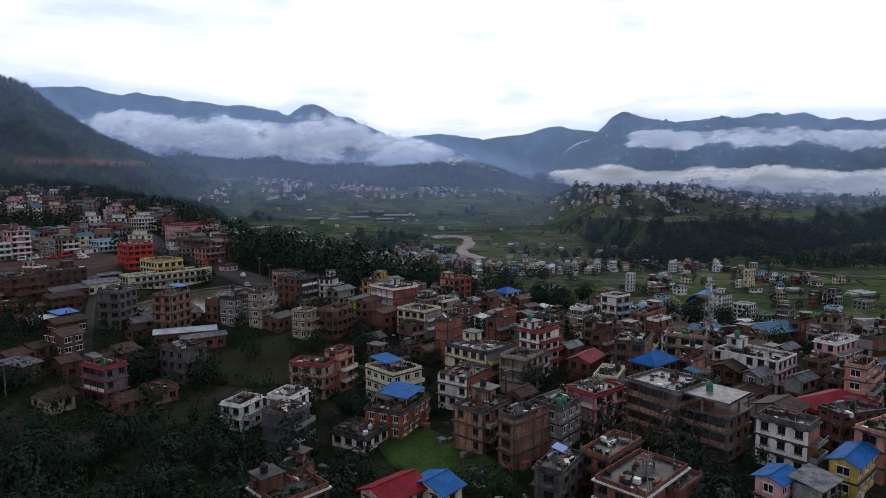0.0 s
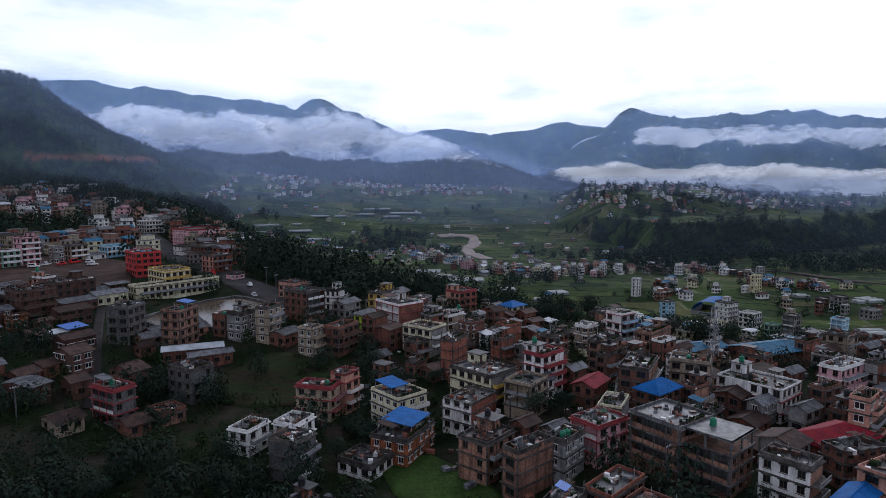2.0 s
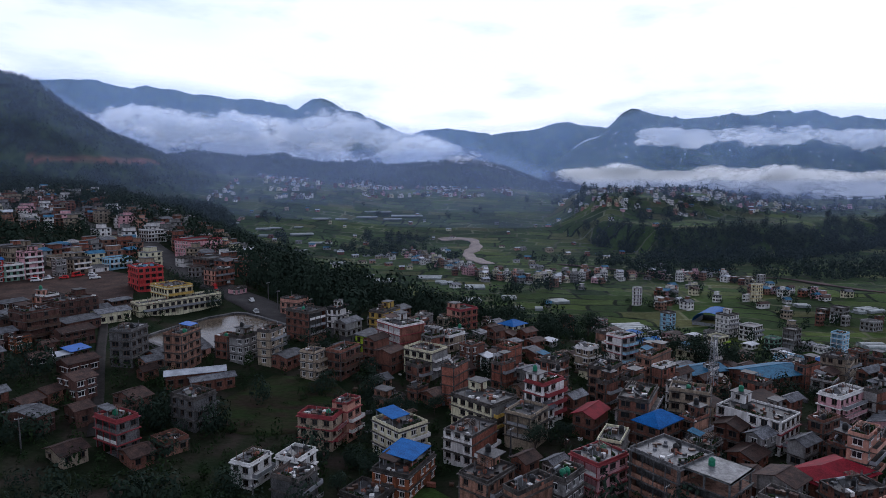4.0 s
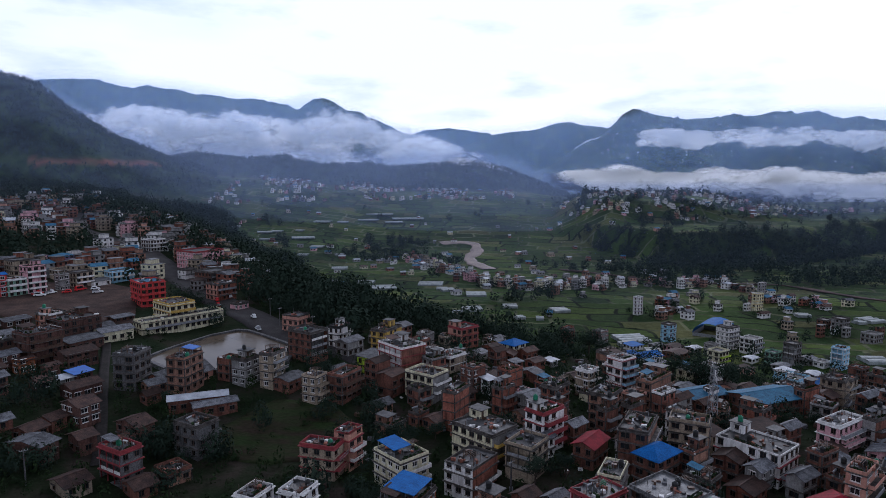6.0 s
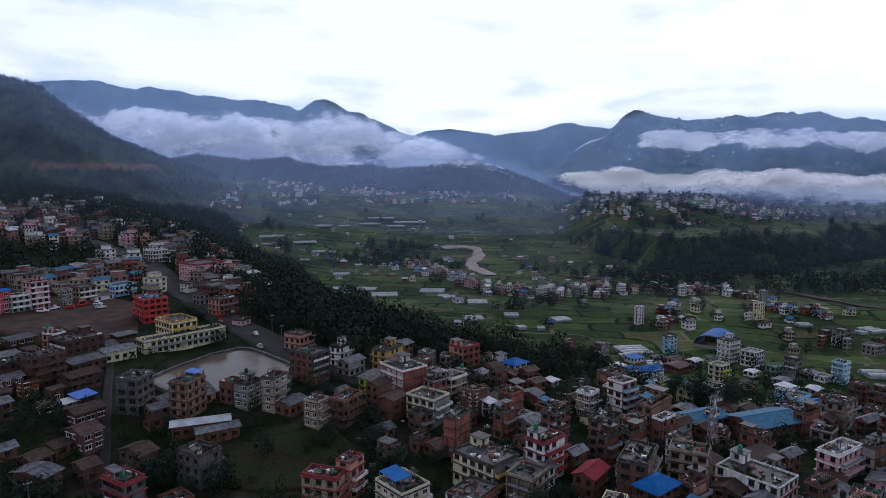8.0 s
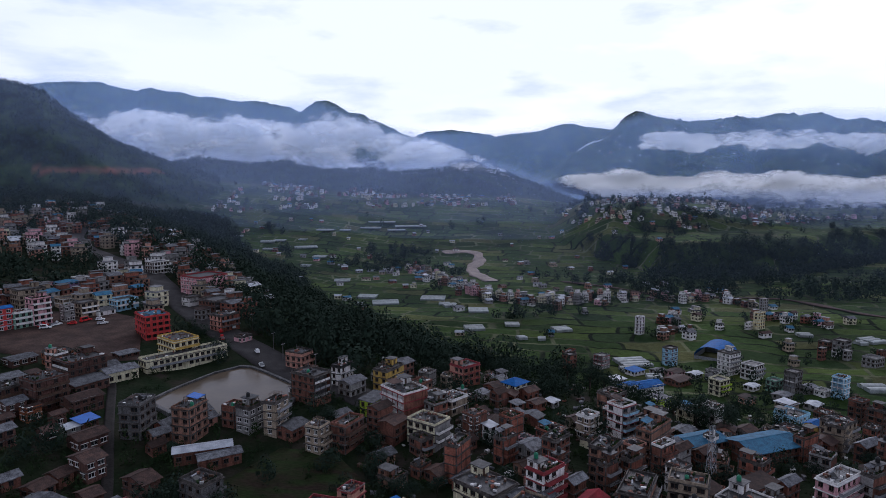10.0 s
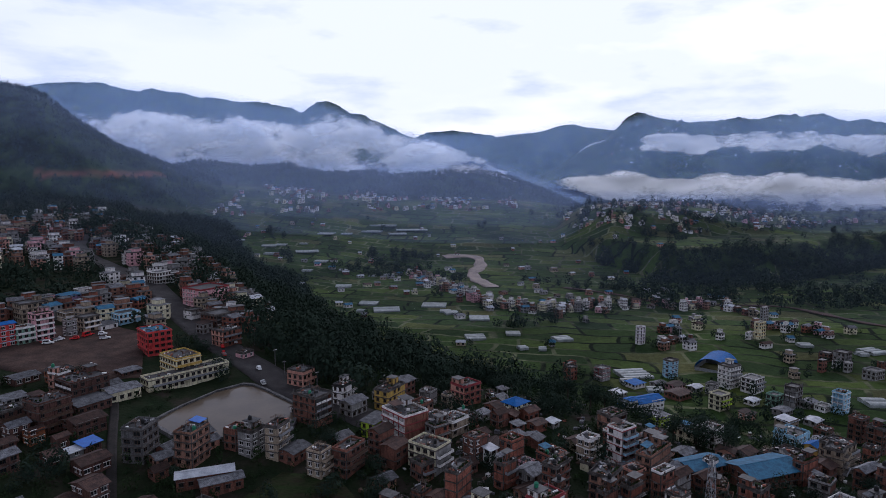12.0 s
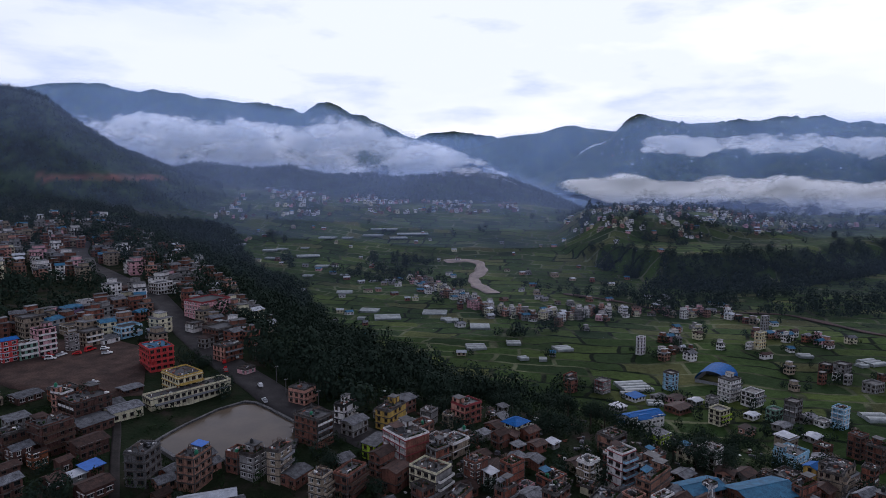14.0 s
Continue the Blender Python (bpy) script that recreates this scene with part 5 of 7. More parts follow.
house(-14.6, 220.3, 14.9, 18.7, 41, 4, WHITE, "white house with rows of dark windows", near=2, trim=MAROON, stair=1, roof_mat=ROOFTOP, side_bays=6, side=BRICK[1], blank=(0,))
house(-50.2, 230.6, 12.4, 16.5, 57, 4, BRICK[1], "tall dark brick house with overhanging slabs", near=2, tanks=2, stubs=4, side=BRICK[1], blank=(0,))
house(-40.2, 192.3, 7.7, 7.5, 65, 3, DUN, "pale house with white window surrounds", near=2, frames=TRIM_WHITE)
house(-31.3, 196.0, 14.1, 7.8, 63, 3, BRICK[1], "brown brick house with wooden balconies", near=2, balcony=1, rail=TIMBER, side=BRICK[1])
house(-25.9, 223.8, 14.5, 7.5, 64, 2, LIME, "lime green house with a tin lean-to", near=2, roof="shed", roof_mat=GREY_TIN, rise=0.6)
house(-22.8, 250.3, 17.0, 9.5, 61, 3, YELLOW, "yellow house with a brown brick upper room", near=2, stair=1)
house(-41.9, 251.5, 11.4, 7.0, 63, 3, WHITE, "white house with black trim beside the road", near=2, trim=TANK_BLACK, stair=1)
house(-63.9, 270.5, 11.1, 12.6, 63, 2.5, SALMON, "orange-pink shop house beside the road", near=1)
house(-113.5, 268.0, 36.0, 8.0, 48, 2, CREAM, "long cream school building with rows of windows", near=2, bays=14, roof_mat=ROOFTOP, win=(1.6, 1.3), category="school")
house(-119.5, 276.5, 11.6, 15.0, 50, 3.2, CREAM, "yellow school tower with open galleries", near=2, balcony=1, rail=YELLOW, trim=YELLOW, category="school")
house(-131.0, 246.0, 12.0, 9.0, 50, 1.4, CREAM, "small pale yellow school block with a tin roof", near=1, roof="gable", roof_mat=GREY_TIN, rise=1.2, category="school")
house(-144.4, 305.5, 16.6, 21.3, 43, 4, RED_WALL, "bright red office building with a pale roof", near=2, trim=RED_WALL, balcony=1, rail=RED_WALL, roof_mat=TEAL_TIN, category="office")
# Left-hand grey houses take darker concrete walls; the dimness there is put in colour
house(-78.7, 147.8, 5.9, 9.4, 59, 3, CONCRETE, "grey and white house with maroon bands", near=2, trim=MAROON, tanks=1, roof_mat=ROOFTOP)
house(-83.9, 166.2, 6.6, 11.3, 61, 2, BRICK_OLD_DIM, "brick house under a rusty gabled roof", near=2, roof="gable", roof_mat=RUST_TIN, rise=1.6)
house(-66.2, 163.5, 8.9, 10.8, 61, 3, CONCRETE, "grey house with white verandas", near=2, balcony=1, tanks=1)
house(-74.2, 185.7, 16.5, 5.0, 21, 1.3, BRICK[1], "long shed under a pale tin roof", near=1, roof="gable", roof_mat=PALE_TIN, rise=0.9, category="shed")
house(-68.3, 183.1, 12.1, 5.0, 30, 1.2, BRICK[1], "long low shed under a grey tin roof", near=1, roof="gable", roof_mat=GREY_TIN, rise=0.8, category="shed")
house(-30.7, 154.0, 5.9, 10.4, 73, 3, DUN, "cream and salmon house with long balconies", near=2, balcony=1, trim=MAROON, tanks=1)
house(-24.6, 158.7, 7.0, 5.3, 62, 3.6, SALMON, "salmon house with maroon bands and a roof terrace", near=2, trim=MAROON, balcony=1, rail=TRIM_WHITE)
house(-7.1, 182.5, 7.2, 5.5, 54, 1.3, BRICK[1], "small brick hut with a flat roof", near=1)
house(-82.5, 197.0, 12.8, 9.1, 75, 4, BRICK[2], "tall narrow brick house with a blue tarpaulin", near=2, tanks=1, stubs=2)
house(-99.5, 197.3, 12.5, 9.8, 83, 4, CONCRETE, "bare grey concrete apartment house", near=2, tanks=1)
house(-71.6, 206.9, 8.4, 7.2, 68, 2.5, BRICK[1], "low brick house beside the pond", near=1, tanks=1)
house(-65.1, 203.2, 9.0, 8.1, 65, 3, GREY_WALL, "grey and white house backing on the pond", near=1, stair=1, tanks=1)
house(-55.9, 202.0, 10.2, 6.5, 71, 4, DUN, "dun four-storey house backing on the pond", near=2, balcony=1)
house(-102.7, 173.2, 8.1, 11.7, 60, 2, BRICK_OLD_DIM, "red brick house under a brown tin roof", near=1, roof="gable", roof_mat=RUST_TIN, rise=1.5)
house(-94.5, 159.3, 5.1, 7.1, 55, 1.5, BRICK_OLD_DIM, "low brick house beside the lane", near=1, roof="gable", roof_mat=RUST_TIN, rise=1.2)
house(-103.2, 152.8, 5.7, 11.3, 73, 1.5, BRICK_OLD_DIM, "low brick house under the dark trees", near=1, roof="gable", roof_mat=GREY_TIN, rise=1.0)
house(-50.3, 200.8, 11.4, 9.3, 63, 1.3, BRICK[1], "small house with a grey tin roof", near=1, roof="gable", roof_mat=GREY_TIN, rise=1.0)
house(-16.9, 202.1, 10.2, 8.0, 58, 2.5, BRICK[1], "brown brick house with a sagging tin roof", near=1, roof="gable", roof_mat=RUST_TIN, rise=1.0)
house(154.5, 492.5, 10.5, 7.5, 34, 5, WHITE, "white five-storey house standing in the fields", near=1, trim=PURPLE)
house(258.9, 512.2, 16.8, 7.7, 33, 5, CREAM, "cream five-storey house among paddy fields", near=1, trim=YELLOW)
house(302.8, 592.5, 14.8, 7.3, 29, 5, GREY_WALL, "grey unfinished tower behind the cream house", near=0)
house(251.5, 513.4, 14.7, 5.4, 38, 2, WHITE, "white house beside the cream tower", near=0)
house(83.8, 417.2, 16.2, 6.9, 49, 2, BRICK[0], "brick house alone in the paddies", near=1)
house(101.0, 401.5, 12.1, 7.4, 40, 2.5, GREY_WALL, "dark house with a red porch in the paddies", near=1, stubs=2)
house(254.6, 417.5, 7.9, 4.0, 30, 2.8, BRICK[1], "brick farmhouse among the paddy fields", near=0)
house(269.5, 425.8, 8.0, 4.0, 29, 1.6, WHITE, "white farmhouse among the paddy fields", near=0)
house(271.6, 416.9, 7.9, 4.0, 29, 2.2, GREY_WALL, "grey farmhouse among the paddy fields", near=0)
house(298.8, 423.2, 8.2, 4.0, 27, 1.6, BRICK[1], "brick farmhouse among the paddy fields", near=0)
house(75.8, 200.5, 5.1, 4.0, 37, 1.9, GREY_WALL, "grey house of the lower town", near=1, roof="gable", roof_mat=GREY_TIN, rise=1.1)
house(88.9, 202.7, 5.4, 4.0, 35, 2.6, WHITE, "white house of the lower town", near=1)
house(-4.2, 222.3, 11.2, 7.6, 51, 3, BRICK[1], "brown brick house with a flat roof in the dense town", near=1, side=BRICK[0], blank=(), tanks=0, stair=0, stubs=0, balcony=0)
house(32.1, 171.4, 7.8, 4.5, 44, 3, BRICK[1], "brown brick house with a flat roof in the dense town", near=1, side=BRICK[1], blank=(0,), tanks=1, stair=1, stubs=2, balcony=1)
house(36.4, 167.2, 7.4, 4.2, 42, 2, BRICK[1], "brown brick house under a tin roof in the dense town", near=1, roof="gable", roof_mat=GREY_TIN, rise=1.2)
house(26.0, 157.6, 6.6, 4.0, 43, 2, WHITE, "white house under a tin roof in the dense town", near=1, roof="gable", roof_mat=GREY_TIN, rise=1.2)
house(17.5, 126.1, 4.7, 4.0, 43, 3, BRICK[1], "brown brick house under a tin roof in the dense town", near=1, roof="gable", roof_mat=RUST_TIN, rise=1.2)
house(24.4, 128.9, 4.8, 4.0, 42, 2, GREY_WALL, "grey house under a tin roof in the dense town", near=1, roof="gable", roof_mat=GREY_TIN, rise=1.2)
house(66.0, 182.7, 9.7, 4.7, 38, 4, BRICK[1], "brown brick house with a flat roof in the dense town", near=1, side=BRICK[0], blank=(), tanks=0, stair=0, stubs=0, balcony=0)
house(73.2, 188.2, 9.8, 4.7, 37, 3, GREY_WALL, "grey house under a tin roof in the dense town", near=1, roof="gable", roof_mat=RUST_TIN, rise=1.2)
house(55.2, 177.5, 8.7, 4.4, 40, 3, BRICK[0], "red brick house with a flat roof in the dense town", near=1, side=BRICK[0], blank=(0,), tanks=0, stair=1, stubs=0, balcony=1)
house(60.4, 145.5, 6.7, 4.0, 36, 3, BRICK[1], "brown brick house with a flat roof in the dense town", near=1, side=BRICK[2], blank=(0,), tanks=2, stair=1, stubs=4, balcony=1)
house(83.8, 194.6, 10.1, 4.6, 36, 2, BRICK[1], "brown brick house under a tin roof in the dense town", near=1, roof="gable", roof_mat=RUST_TIN, rise=1.2)
house(119.3, 200.4, 11.8, 4.9, 31, 3, BRICK[1], "brown brick house with a flat roof in the dense town", near=1, side=BRICK[0], blank=(0,), tanks=0, stair=1, stubs=0, balcony=1)
house(135.8, 194.8, 11.9, 4.5, 29, 3, BRICK[1], "brown brick house under a tin roof in the dense town", near=1, roof="gable", roof_mat=GREY_TIN, rise=1.2)
house(120.5, 168.9, 9.6, 4.0, 28, 3, GREY_WALL, "grey house with a flat roof in the dense town", near=1, side=BRICK[1], blank=(0,), tanks=1, stair=1, stubs=2, balcony=1)
house(97.4, 170.7, 8.8, 4.0, 33, 2, BRICK[1], "brown brick house under a tin roof in the dense town", near=1, roof="gable", roof_mat=GREY_TIN, rise=1.2)
house(86.9, 159.7, 7.9, 4.0, 33, 2, GREY_WALL, "grey house with a flat roof in the dense town", near=1, side=BRICK[0], blank=(0,), tanks=0, stair=1, stubs=0, balcony=1)
house(91.8, 146.1, 7.5, 4.0, 31, 3, BRICK[1], "brown brick house with a flat roof in the dense town", near=1, side=BRICK[1], blank=(), tanks=1, stair=0, stubs=0, balcony=0)
house(82.5, 138.1, 6.5, 4.0, 33, 2, GREY_WALL, "grey house under a tin roof in the dense town", near=1, roof="gable", roof_mat=GREY_TIN, rise=1.2)
house(91.1, 137.4, 6.7, 4.0, 31, 2, BRICK[1], "brown brick house with a flat roof in the dense town", near=1, side=BRICK[1], blank=(0,), tanks=1, stair=1, stubs=2, balcony=1)
house(-9.7, 232.9, 12.2, 8.3, 52, 3, BRICK[1], "brown brick house with a flat roof in the dense town", near=1, side=BRICK[2], blank=(), tanks=2, stair=0, stubs=0, balcony=0)
house(-19.5, 265.9, 14.9, 10.4, 54, 2, BRICK[1], "brown brick house under a tin roof in the dense town", near=1, roof="gable", roof_mat=GREY_TIN, rise=1.2)
house(-36.3, 240.4, 12.2, 9.0, 56, 2, GREY_WALL, "grey house under a tin roof in the dense town", near=1, roof="gable", roof_mat=GREY_TIN, rise=1.2)
house(-22.2, 209.4, 9.9, 7.2, 54, 3, BRICK[1], "brown brick house under a tin roof in the dense town", near=1, roof="gable", roof_mat=RUST_TIN, rise=1.2)
house(19.0, 190.7, 8.9, 5.5, 46, 3, BRICK[0], "red brick house with a flat roof in the dense town", near=1, side=BRICK[0], blank=(0,), tanks=0, stair=1, stubs=0, balcony=1)
house(18.8, 158.7, 6.4, 4.0, 45, 2, BRICK[1], "brown brick house under a tin roof in the dense town", near=1, roof="gable", roof_mat=GREY_TIN, rise=1.2)
house(46.8, 173.4, 8.3, 4.4, 41, 3, BRICK[1], "brown brick house with a flat roof in the dense town", near=1, side=BRICK[1], blank=(0,), tanks=1, stair=1, stubs=2, balcony=1)
house(50.8, 125.9, 5.4, 4.0, 37, 3, BRICK[1], "brown brick house with a flat roof in the dense town", near=1, side=BRICK[2], blank=(), tanks=2, stair=0, stubs=0, balcony=0)
house(75.1, 142.5, 6.7, 4.0, 34, 2, GREY_WALL, "grey house under a tin roof in the dense town", near=1, roof="gable", roof_mat=GREY_TIN, rise=1.2)
house(8.5, 257.6, 13.6, 11.5, 42, 3, SALMON, "salmon house with a red walled roof", near=1, side=BRICK[0], trim=MAROON, stair=2)
house(0.8, 249.2, 4.8, 4.1, 44, 2, DUN, "dun house beside the salmon one", near=1)
house(26.2, 282.7, 5.6, 4.7, 42, 1, GREY_WALL, "small grey hut under a tin sheet", near=1, roof="shed", roof_mat=GREY_TIN, rise=0.5)
house(19.6, 263.3, 5.6, 4.8, 44, 1, WHITE, "low white hut above the wood", near=1)
house(28.3, 246.1, 10.4, 8.8, 44, 1.9, CREAM, "cream house under a bright blue hipped tin roof", near=1, roof="hip", roof_mat=BLUE_TIN, rise=1.8, over=1.0)
house(33.3, 242.4, 8.4, 7.1, 40, 1.3, BRICK[0], "red brick house under rusty tin sheets", near=1, roof="gable", roof_mat=RUST_TIN, rise=1.2)
house(20.6, 233.6, 7.2, 6.1, 39, 2, BRICK[1], "brick house under a rusty gabled roof", near=1, roof="gable", roof_mat=RUST_TIN, rise=1.4)
house(15.1, 239.7, 6.0, 5.1, 46, 1, GREY_WALL, "grey shed under a tin roof", near=1, roof="shed", roof_mat=GREY_TIN, rise=0.6)
house(27.5, 231.1, 5.8, 4.9, 41, 0.8, BRICK[1], "low shed under a grey tin sheet", near=1, roof="shed", roof_mat=GREY_TIN, rise=0.5)
house(34.9, 232.4, 8.1, 6.8, 41, 1, BRICK[0], "low brick house with a rusty roof", near=1, roof="gable", roof_mat=RUST_TIN, rise=0.8)
house(41.6, 236.4, 6.0, 5.1, 47, 0.8, GREY_WALL, "open shed under pale tin sheets", near=1, roof="shed", roof_mat=PALE_TIN, rise=0.5)
house(10.3, 207.8, 9.0, 7.6, 43, 3, BRICK[1], "brown house with white-painted window bands", near=1, frames=TRIM_WHITE, side=BRICK[1])
house(2.9, 228.1, 12.5, 10.6, 47, 2, DUN, "dun house with a long pale roof edge", near=1, trim=TRIM_WHITE)
house(22.8, 207.5, 9.0, 7.6, 43, 3, BRICK[0], "tall narrow red brick house", near=1, blank=(0,), side=BRICK[0])
house(15.3, 205.6, 4.7, 4.0, 45, 1.9, WHITE, "slim white house with tin on its roof", near=1, roof="shed", roof_mat=PALE_TIN, rise=0.6)
house(35.9, 204.9, 10.9, 9.2, 40, 2, BRICK[0], "red brick house with a black and white parapet", near=1, tanks=2, trim=TANK_BLACK)
house(27.3, 202.7, 5.8, 4.9, 44, 1, PINK, "low pink house with a grey roof", near=1)
house(49.9, 211.7, 8.6, 7.3, 45, 3, DUN, "dun house with pale overhanging slabs", near=1, trim=TRIM_WHITE, balcony=1)
house(61.0, 210.2, 10.3, 8.7, 36, 5, WHITE, "white house with maroon bands and a blue balcony", near=1, trim=MAROON, balcony=1, rail=SKY_BLUE, side=GREY_WALL)
house(64.7, 236.9, 12.1, 10.3, 38, 3, BRICK[2], "wide pale brick house with a walled roof", near=1, side=BRICK[1])
house(71.8, 211.7, 13.0, 11.0, 37, 3, BRICK[2], "big pale brick house with a green roof room", near=1, stair=1, side=BRICK[2], blank=(0,))
house(93.2, 308.8, 8.3, 7.0, 32, 2.3, WHITE, "white house under a small blue tin roof", near=1, roof="gable", roof_mat=BLUE_TIN, rise=0.8)
house(95.8, 273.6, 11.8, 10.0, 37, 1.6, LIME, "lime green wall and sheds of the market", near=1, roof="shed", roof_mat=GREY_TIN, rise=0.6)
house(101.0, 359.2, 11.4, 9.7, 36, 0.8, GREY_WALL, "market shed under pale tin", near=0, roof="shed", roof_mat=PALE_TIN, rise=0.7)
house(117.7, 381.7, 14.0, 11.8, 33, 0.8, WHITE, "market shed under blue tin", near=0, roof="shed", roof_mat=BLUE_TIN, rise=0.6)
house(131.9, 381.2, 11.7, 9.9, 30, 0.8, GREY_WALL, "market shed under grey tin", near=0, roof="gable", roof_mat=GREY_TIN, rise=0.9)
house(141.0, 377.3, 14.1, 11.9, 37, 0.9, PINK, "long shed under a rust-red tin roof", near=0, roof="gable", roof_mat=RUST_TIN, rise=0.9)
house(135.8, 358.0, 17.8, 15.1, 34, 1, BRICK[1], "long brown shed behind the blue market roof", near=0, roof="gable", roof_mat=RUST_TIN, rise=1.0)
house(151.0, 371.7, 10.7, 9.1, 35, 0.9, GREY_WALL, "shed under pale tin near the hall", near=0, roof="gable", roof_mat=PALE_TIN, rise=0.9)
house(80.8, 398.4, 10.2, 8.6, 39, 3, BRICK[0], "half-built brick house alone in the paddies", near=1, stubs=4)
house(100.8, 396.2, 11.9, 10.1, 37, 3, GREY_WALL, "dark unfinished house with a red porch", near=1, stubs=4, trim=MAROON)
house(147.7, 405.1, 11.7, 9.9, 37, 4, SKY_BLUE, "tall sky blue house at the field edge", near=1, frames=PURPLE, bays=2, side_bays=1)
house(175.0, 380.2, 15.5, 13.1, 32, 5, WHITE, "white apartment block with balconies", near=1, balcony=1, stair=1)
house(184.9, 370.4, 15.3, 12.9, 35, 3, WHITE, "white apartment block with a stepped roof", near=1, balcony=1)
house(149.6, 334.9, 12.5, 10.6, 33, 3, CREAM, "cream and lime house below the apartments", near=1, balcony=1, rail=LIME)
house(158.9, 366.2, 9.0, 7.6, 37, 2, GREY_WALL, "grey house below the sports hall", near=1)
house(192.8, 340.4, 11.0, 9.3, 35, 4, GREY_WALL, "unfinished grey house at the field edge", near=1, stubs=4)
house(183.8, 342.5, 10.2, 8.6, 29, 2, GREEN_WALL, "low mossy house at the field edge", near=1)
house(199.3, 336.4, 10.2, 8.7, 29, 1.3, GREY_WALL, "shed under grey tin at the field edge", near=1, roof="gable", roof_mat=GREY_TIN, rise=0.8)
house(203.9, 330.7, 10.1, 8.6, 30, 1, WHITE, "low white house at the field edge", near=1)
house(211.2, 327.6, 10.5, 8.9, 35, 4, SKY_BLUE, "pale blue apartment house in the fields", near=1, trim=TRIM_WHITE, frames=TRIM_WHITE)
house(97.4, 241.0, 11.9, 10.1, 35, 2, CREAM, "cream house with a balustraded roof", near=1, trim=CREAM, stubs=4)
house(148.8, 261.7, 16.2, 13.7, 35, 3, SKY_BLUE, "pale blue house with white balconies", near=1, balcony=1, rail=TRIM_WHITE, trim=SKY_BLUE, stair=2, frames=TRIM_WHITE)
house(123.8, 218.9, 13.3, 11.2, 33, 2, DUN, "dun house with a walled roof below the blue one", near=1)
house(140.0, 230.4, 7.7, 6.5, 34, 2.9, YELLOW, "yellow and blue house under a blue tin roof", near=1, roof="gable", roof_mat=BLUE_TIN, rise=1.0)
house(144.9, 224.3, 13.6, 11.5, 33, 4, DUN, "four-storey dun house with open verandas", near=1, balcony=1, stubs=4)
house(166.0, 297.0, 12.0, 10.2, 32, 2.6, DUN, "dun house behind the pale blue one", near=1, roof="shed", roof_mat=PALE_TIN, rise=0.6)
house(196.5, 290.4, 10.3, 8.7, 33, 4, BRICK[1], "dark brick house with open galleries", near=1, balcony=1)
house(197.5, 277.5, 11.3, 9.5, 33, 4, BRICK[1], "brown brick house at the town edge", near=1, stair=1)
house(86.5, 220.2, 9.4, 8.0, 39, 0.8, BRICK[1], "low sheds under wet grey tin", near=1, roof="gable", roof_mat=GREY_TIN, rise=0.8)
house(158.1, 320.1, 10.0, 8.4, 35, 1, SALMON, "low orange house beside the trees", near=1, roof="shed", roof_mat=RUST_TIN, rise=0.6)
house(171.8, 343.8, 10.1, 8.5, 36, 0.8, WHITE, "shed under white tin sheets", near=0, roof="gable", roof_mat=PALE_TIN, rise=0.7)
house(179.5, 326.0, 11.9, 10.1, 35, 0.8, GREY_WALL, "shed under grey tin near the blue house", near=0, roof="gable", roof_mat=GREY_TIN, rise=0.8)
house(187.2, 310.9, 10.8, 9.1, 36, 0.8, GREY_WALL, "long shed under pale tin", near=0, roof="gable", roof_mat=PALE_TIN, rise=0.7)
house(184.2, 297.0, 10.3, 8.7, 34, 1, BRICK[1], "dark low house behind the dun one", near=1)
house(277.4, 399.8, 15.2, 12.9, 27, 2, GREY_WALL, "grey house at the edge of the fields", near=1)
house(274.3, 445.7, 13.1, 11.1, 33, 2, BRICK[1], "dark low farmhouse among the paddies", near=1)
house(279.9, 436.4, 15.2, 12.8, 33, 3, GREY_WALL, "grey farmhouse among the paddies", near=1)
house(98.9, 212.3, 8.0, 6.7, 38, 1, GREY_WALL, "grey house with a cluttered roof by the trees", near=1, stubs=2)
house(89.1, 210.2, 6.5, 5.5, 36, 1, BRICK[1], "brown house beside the workshop roofs", near=1)
house(104.0, 327.0, 24.0, 10.0, 24, 1.6, WHITE, "market hall under a wide blue tin roof", near=1, roof="gable", roof_mat=BLUE_TIN, rise=1.8, category="hall")
house(96.0, 313.0, 19.0, 6.0, 24, 1.5, WHITE, "long market hall under a bright blue tin roof", near=1, roof="gable", roof_mat=BLUE_TIN, rise=1.2, category="hall")
house(-216.5, 302.4, 10.3, 8.7, 56, 4.1, RED_WALL, "red painted house under a blue tin roof", near=1, roof="gable", roof_mat=BLUE_TIN, rise=1.0, trim=SKY_BLUE)
house(-211.0, 307.6, 11.8, 10.0, 55, 3, GREEN_WALL, "green and white house on the square", near=1, balcony=1, rail=TRIM_WHITE, trim=TRIM_WHITE)
house(-206.4, 314.8, 12.7, 10.7, 57, 5, PINK, "tall pink and white house on the square", near=1, balcony=1, rail=TRIM_WHITE, stair=1)
house(-234.0, 348.7, 20.3, 17.2, 55, 4, DUN, "pale house rising behind the square", near=1, stair=1)
house(-232.9, 384.0, 20.3, 17.2, 55, 2.6, PURPLE, "mauve house under a blue hipped roof", near=1, roof="hip", roof_mat=TEAL_TIN, rise=1.8)
house(-213.7, 352.4, 15.8, 13.4, 57, 2, DUN, "dun house with a broad pale slab", near=1, trim=TRIM_WHITE)
house(-196.6, 322.4, 7.6, 6.4, 61, 3, GREY_WALL, "narrow grey house facing the square", near=1)
house(-193.4, 333.5, 13.9, 11.8, 60, 3, DUN, "brown and white house facing the square", near=1, balcony=1, rail=TRIM_WHITE)
house(-187.0, 338.8, 14.0, 11.8, 60, 1.1, WHITE, "low white shop beside the square", near=1, roof="shed", roof_mat=GREY_TIN, rise=0.5)
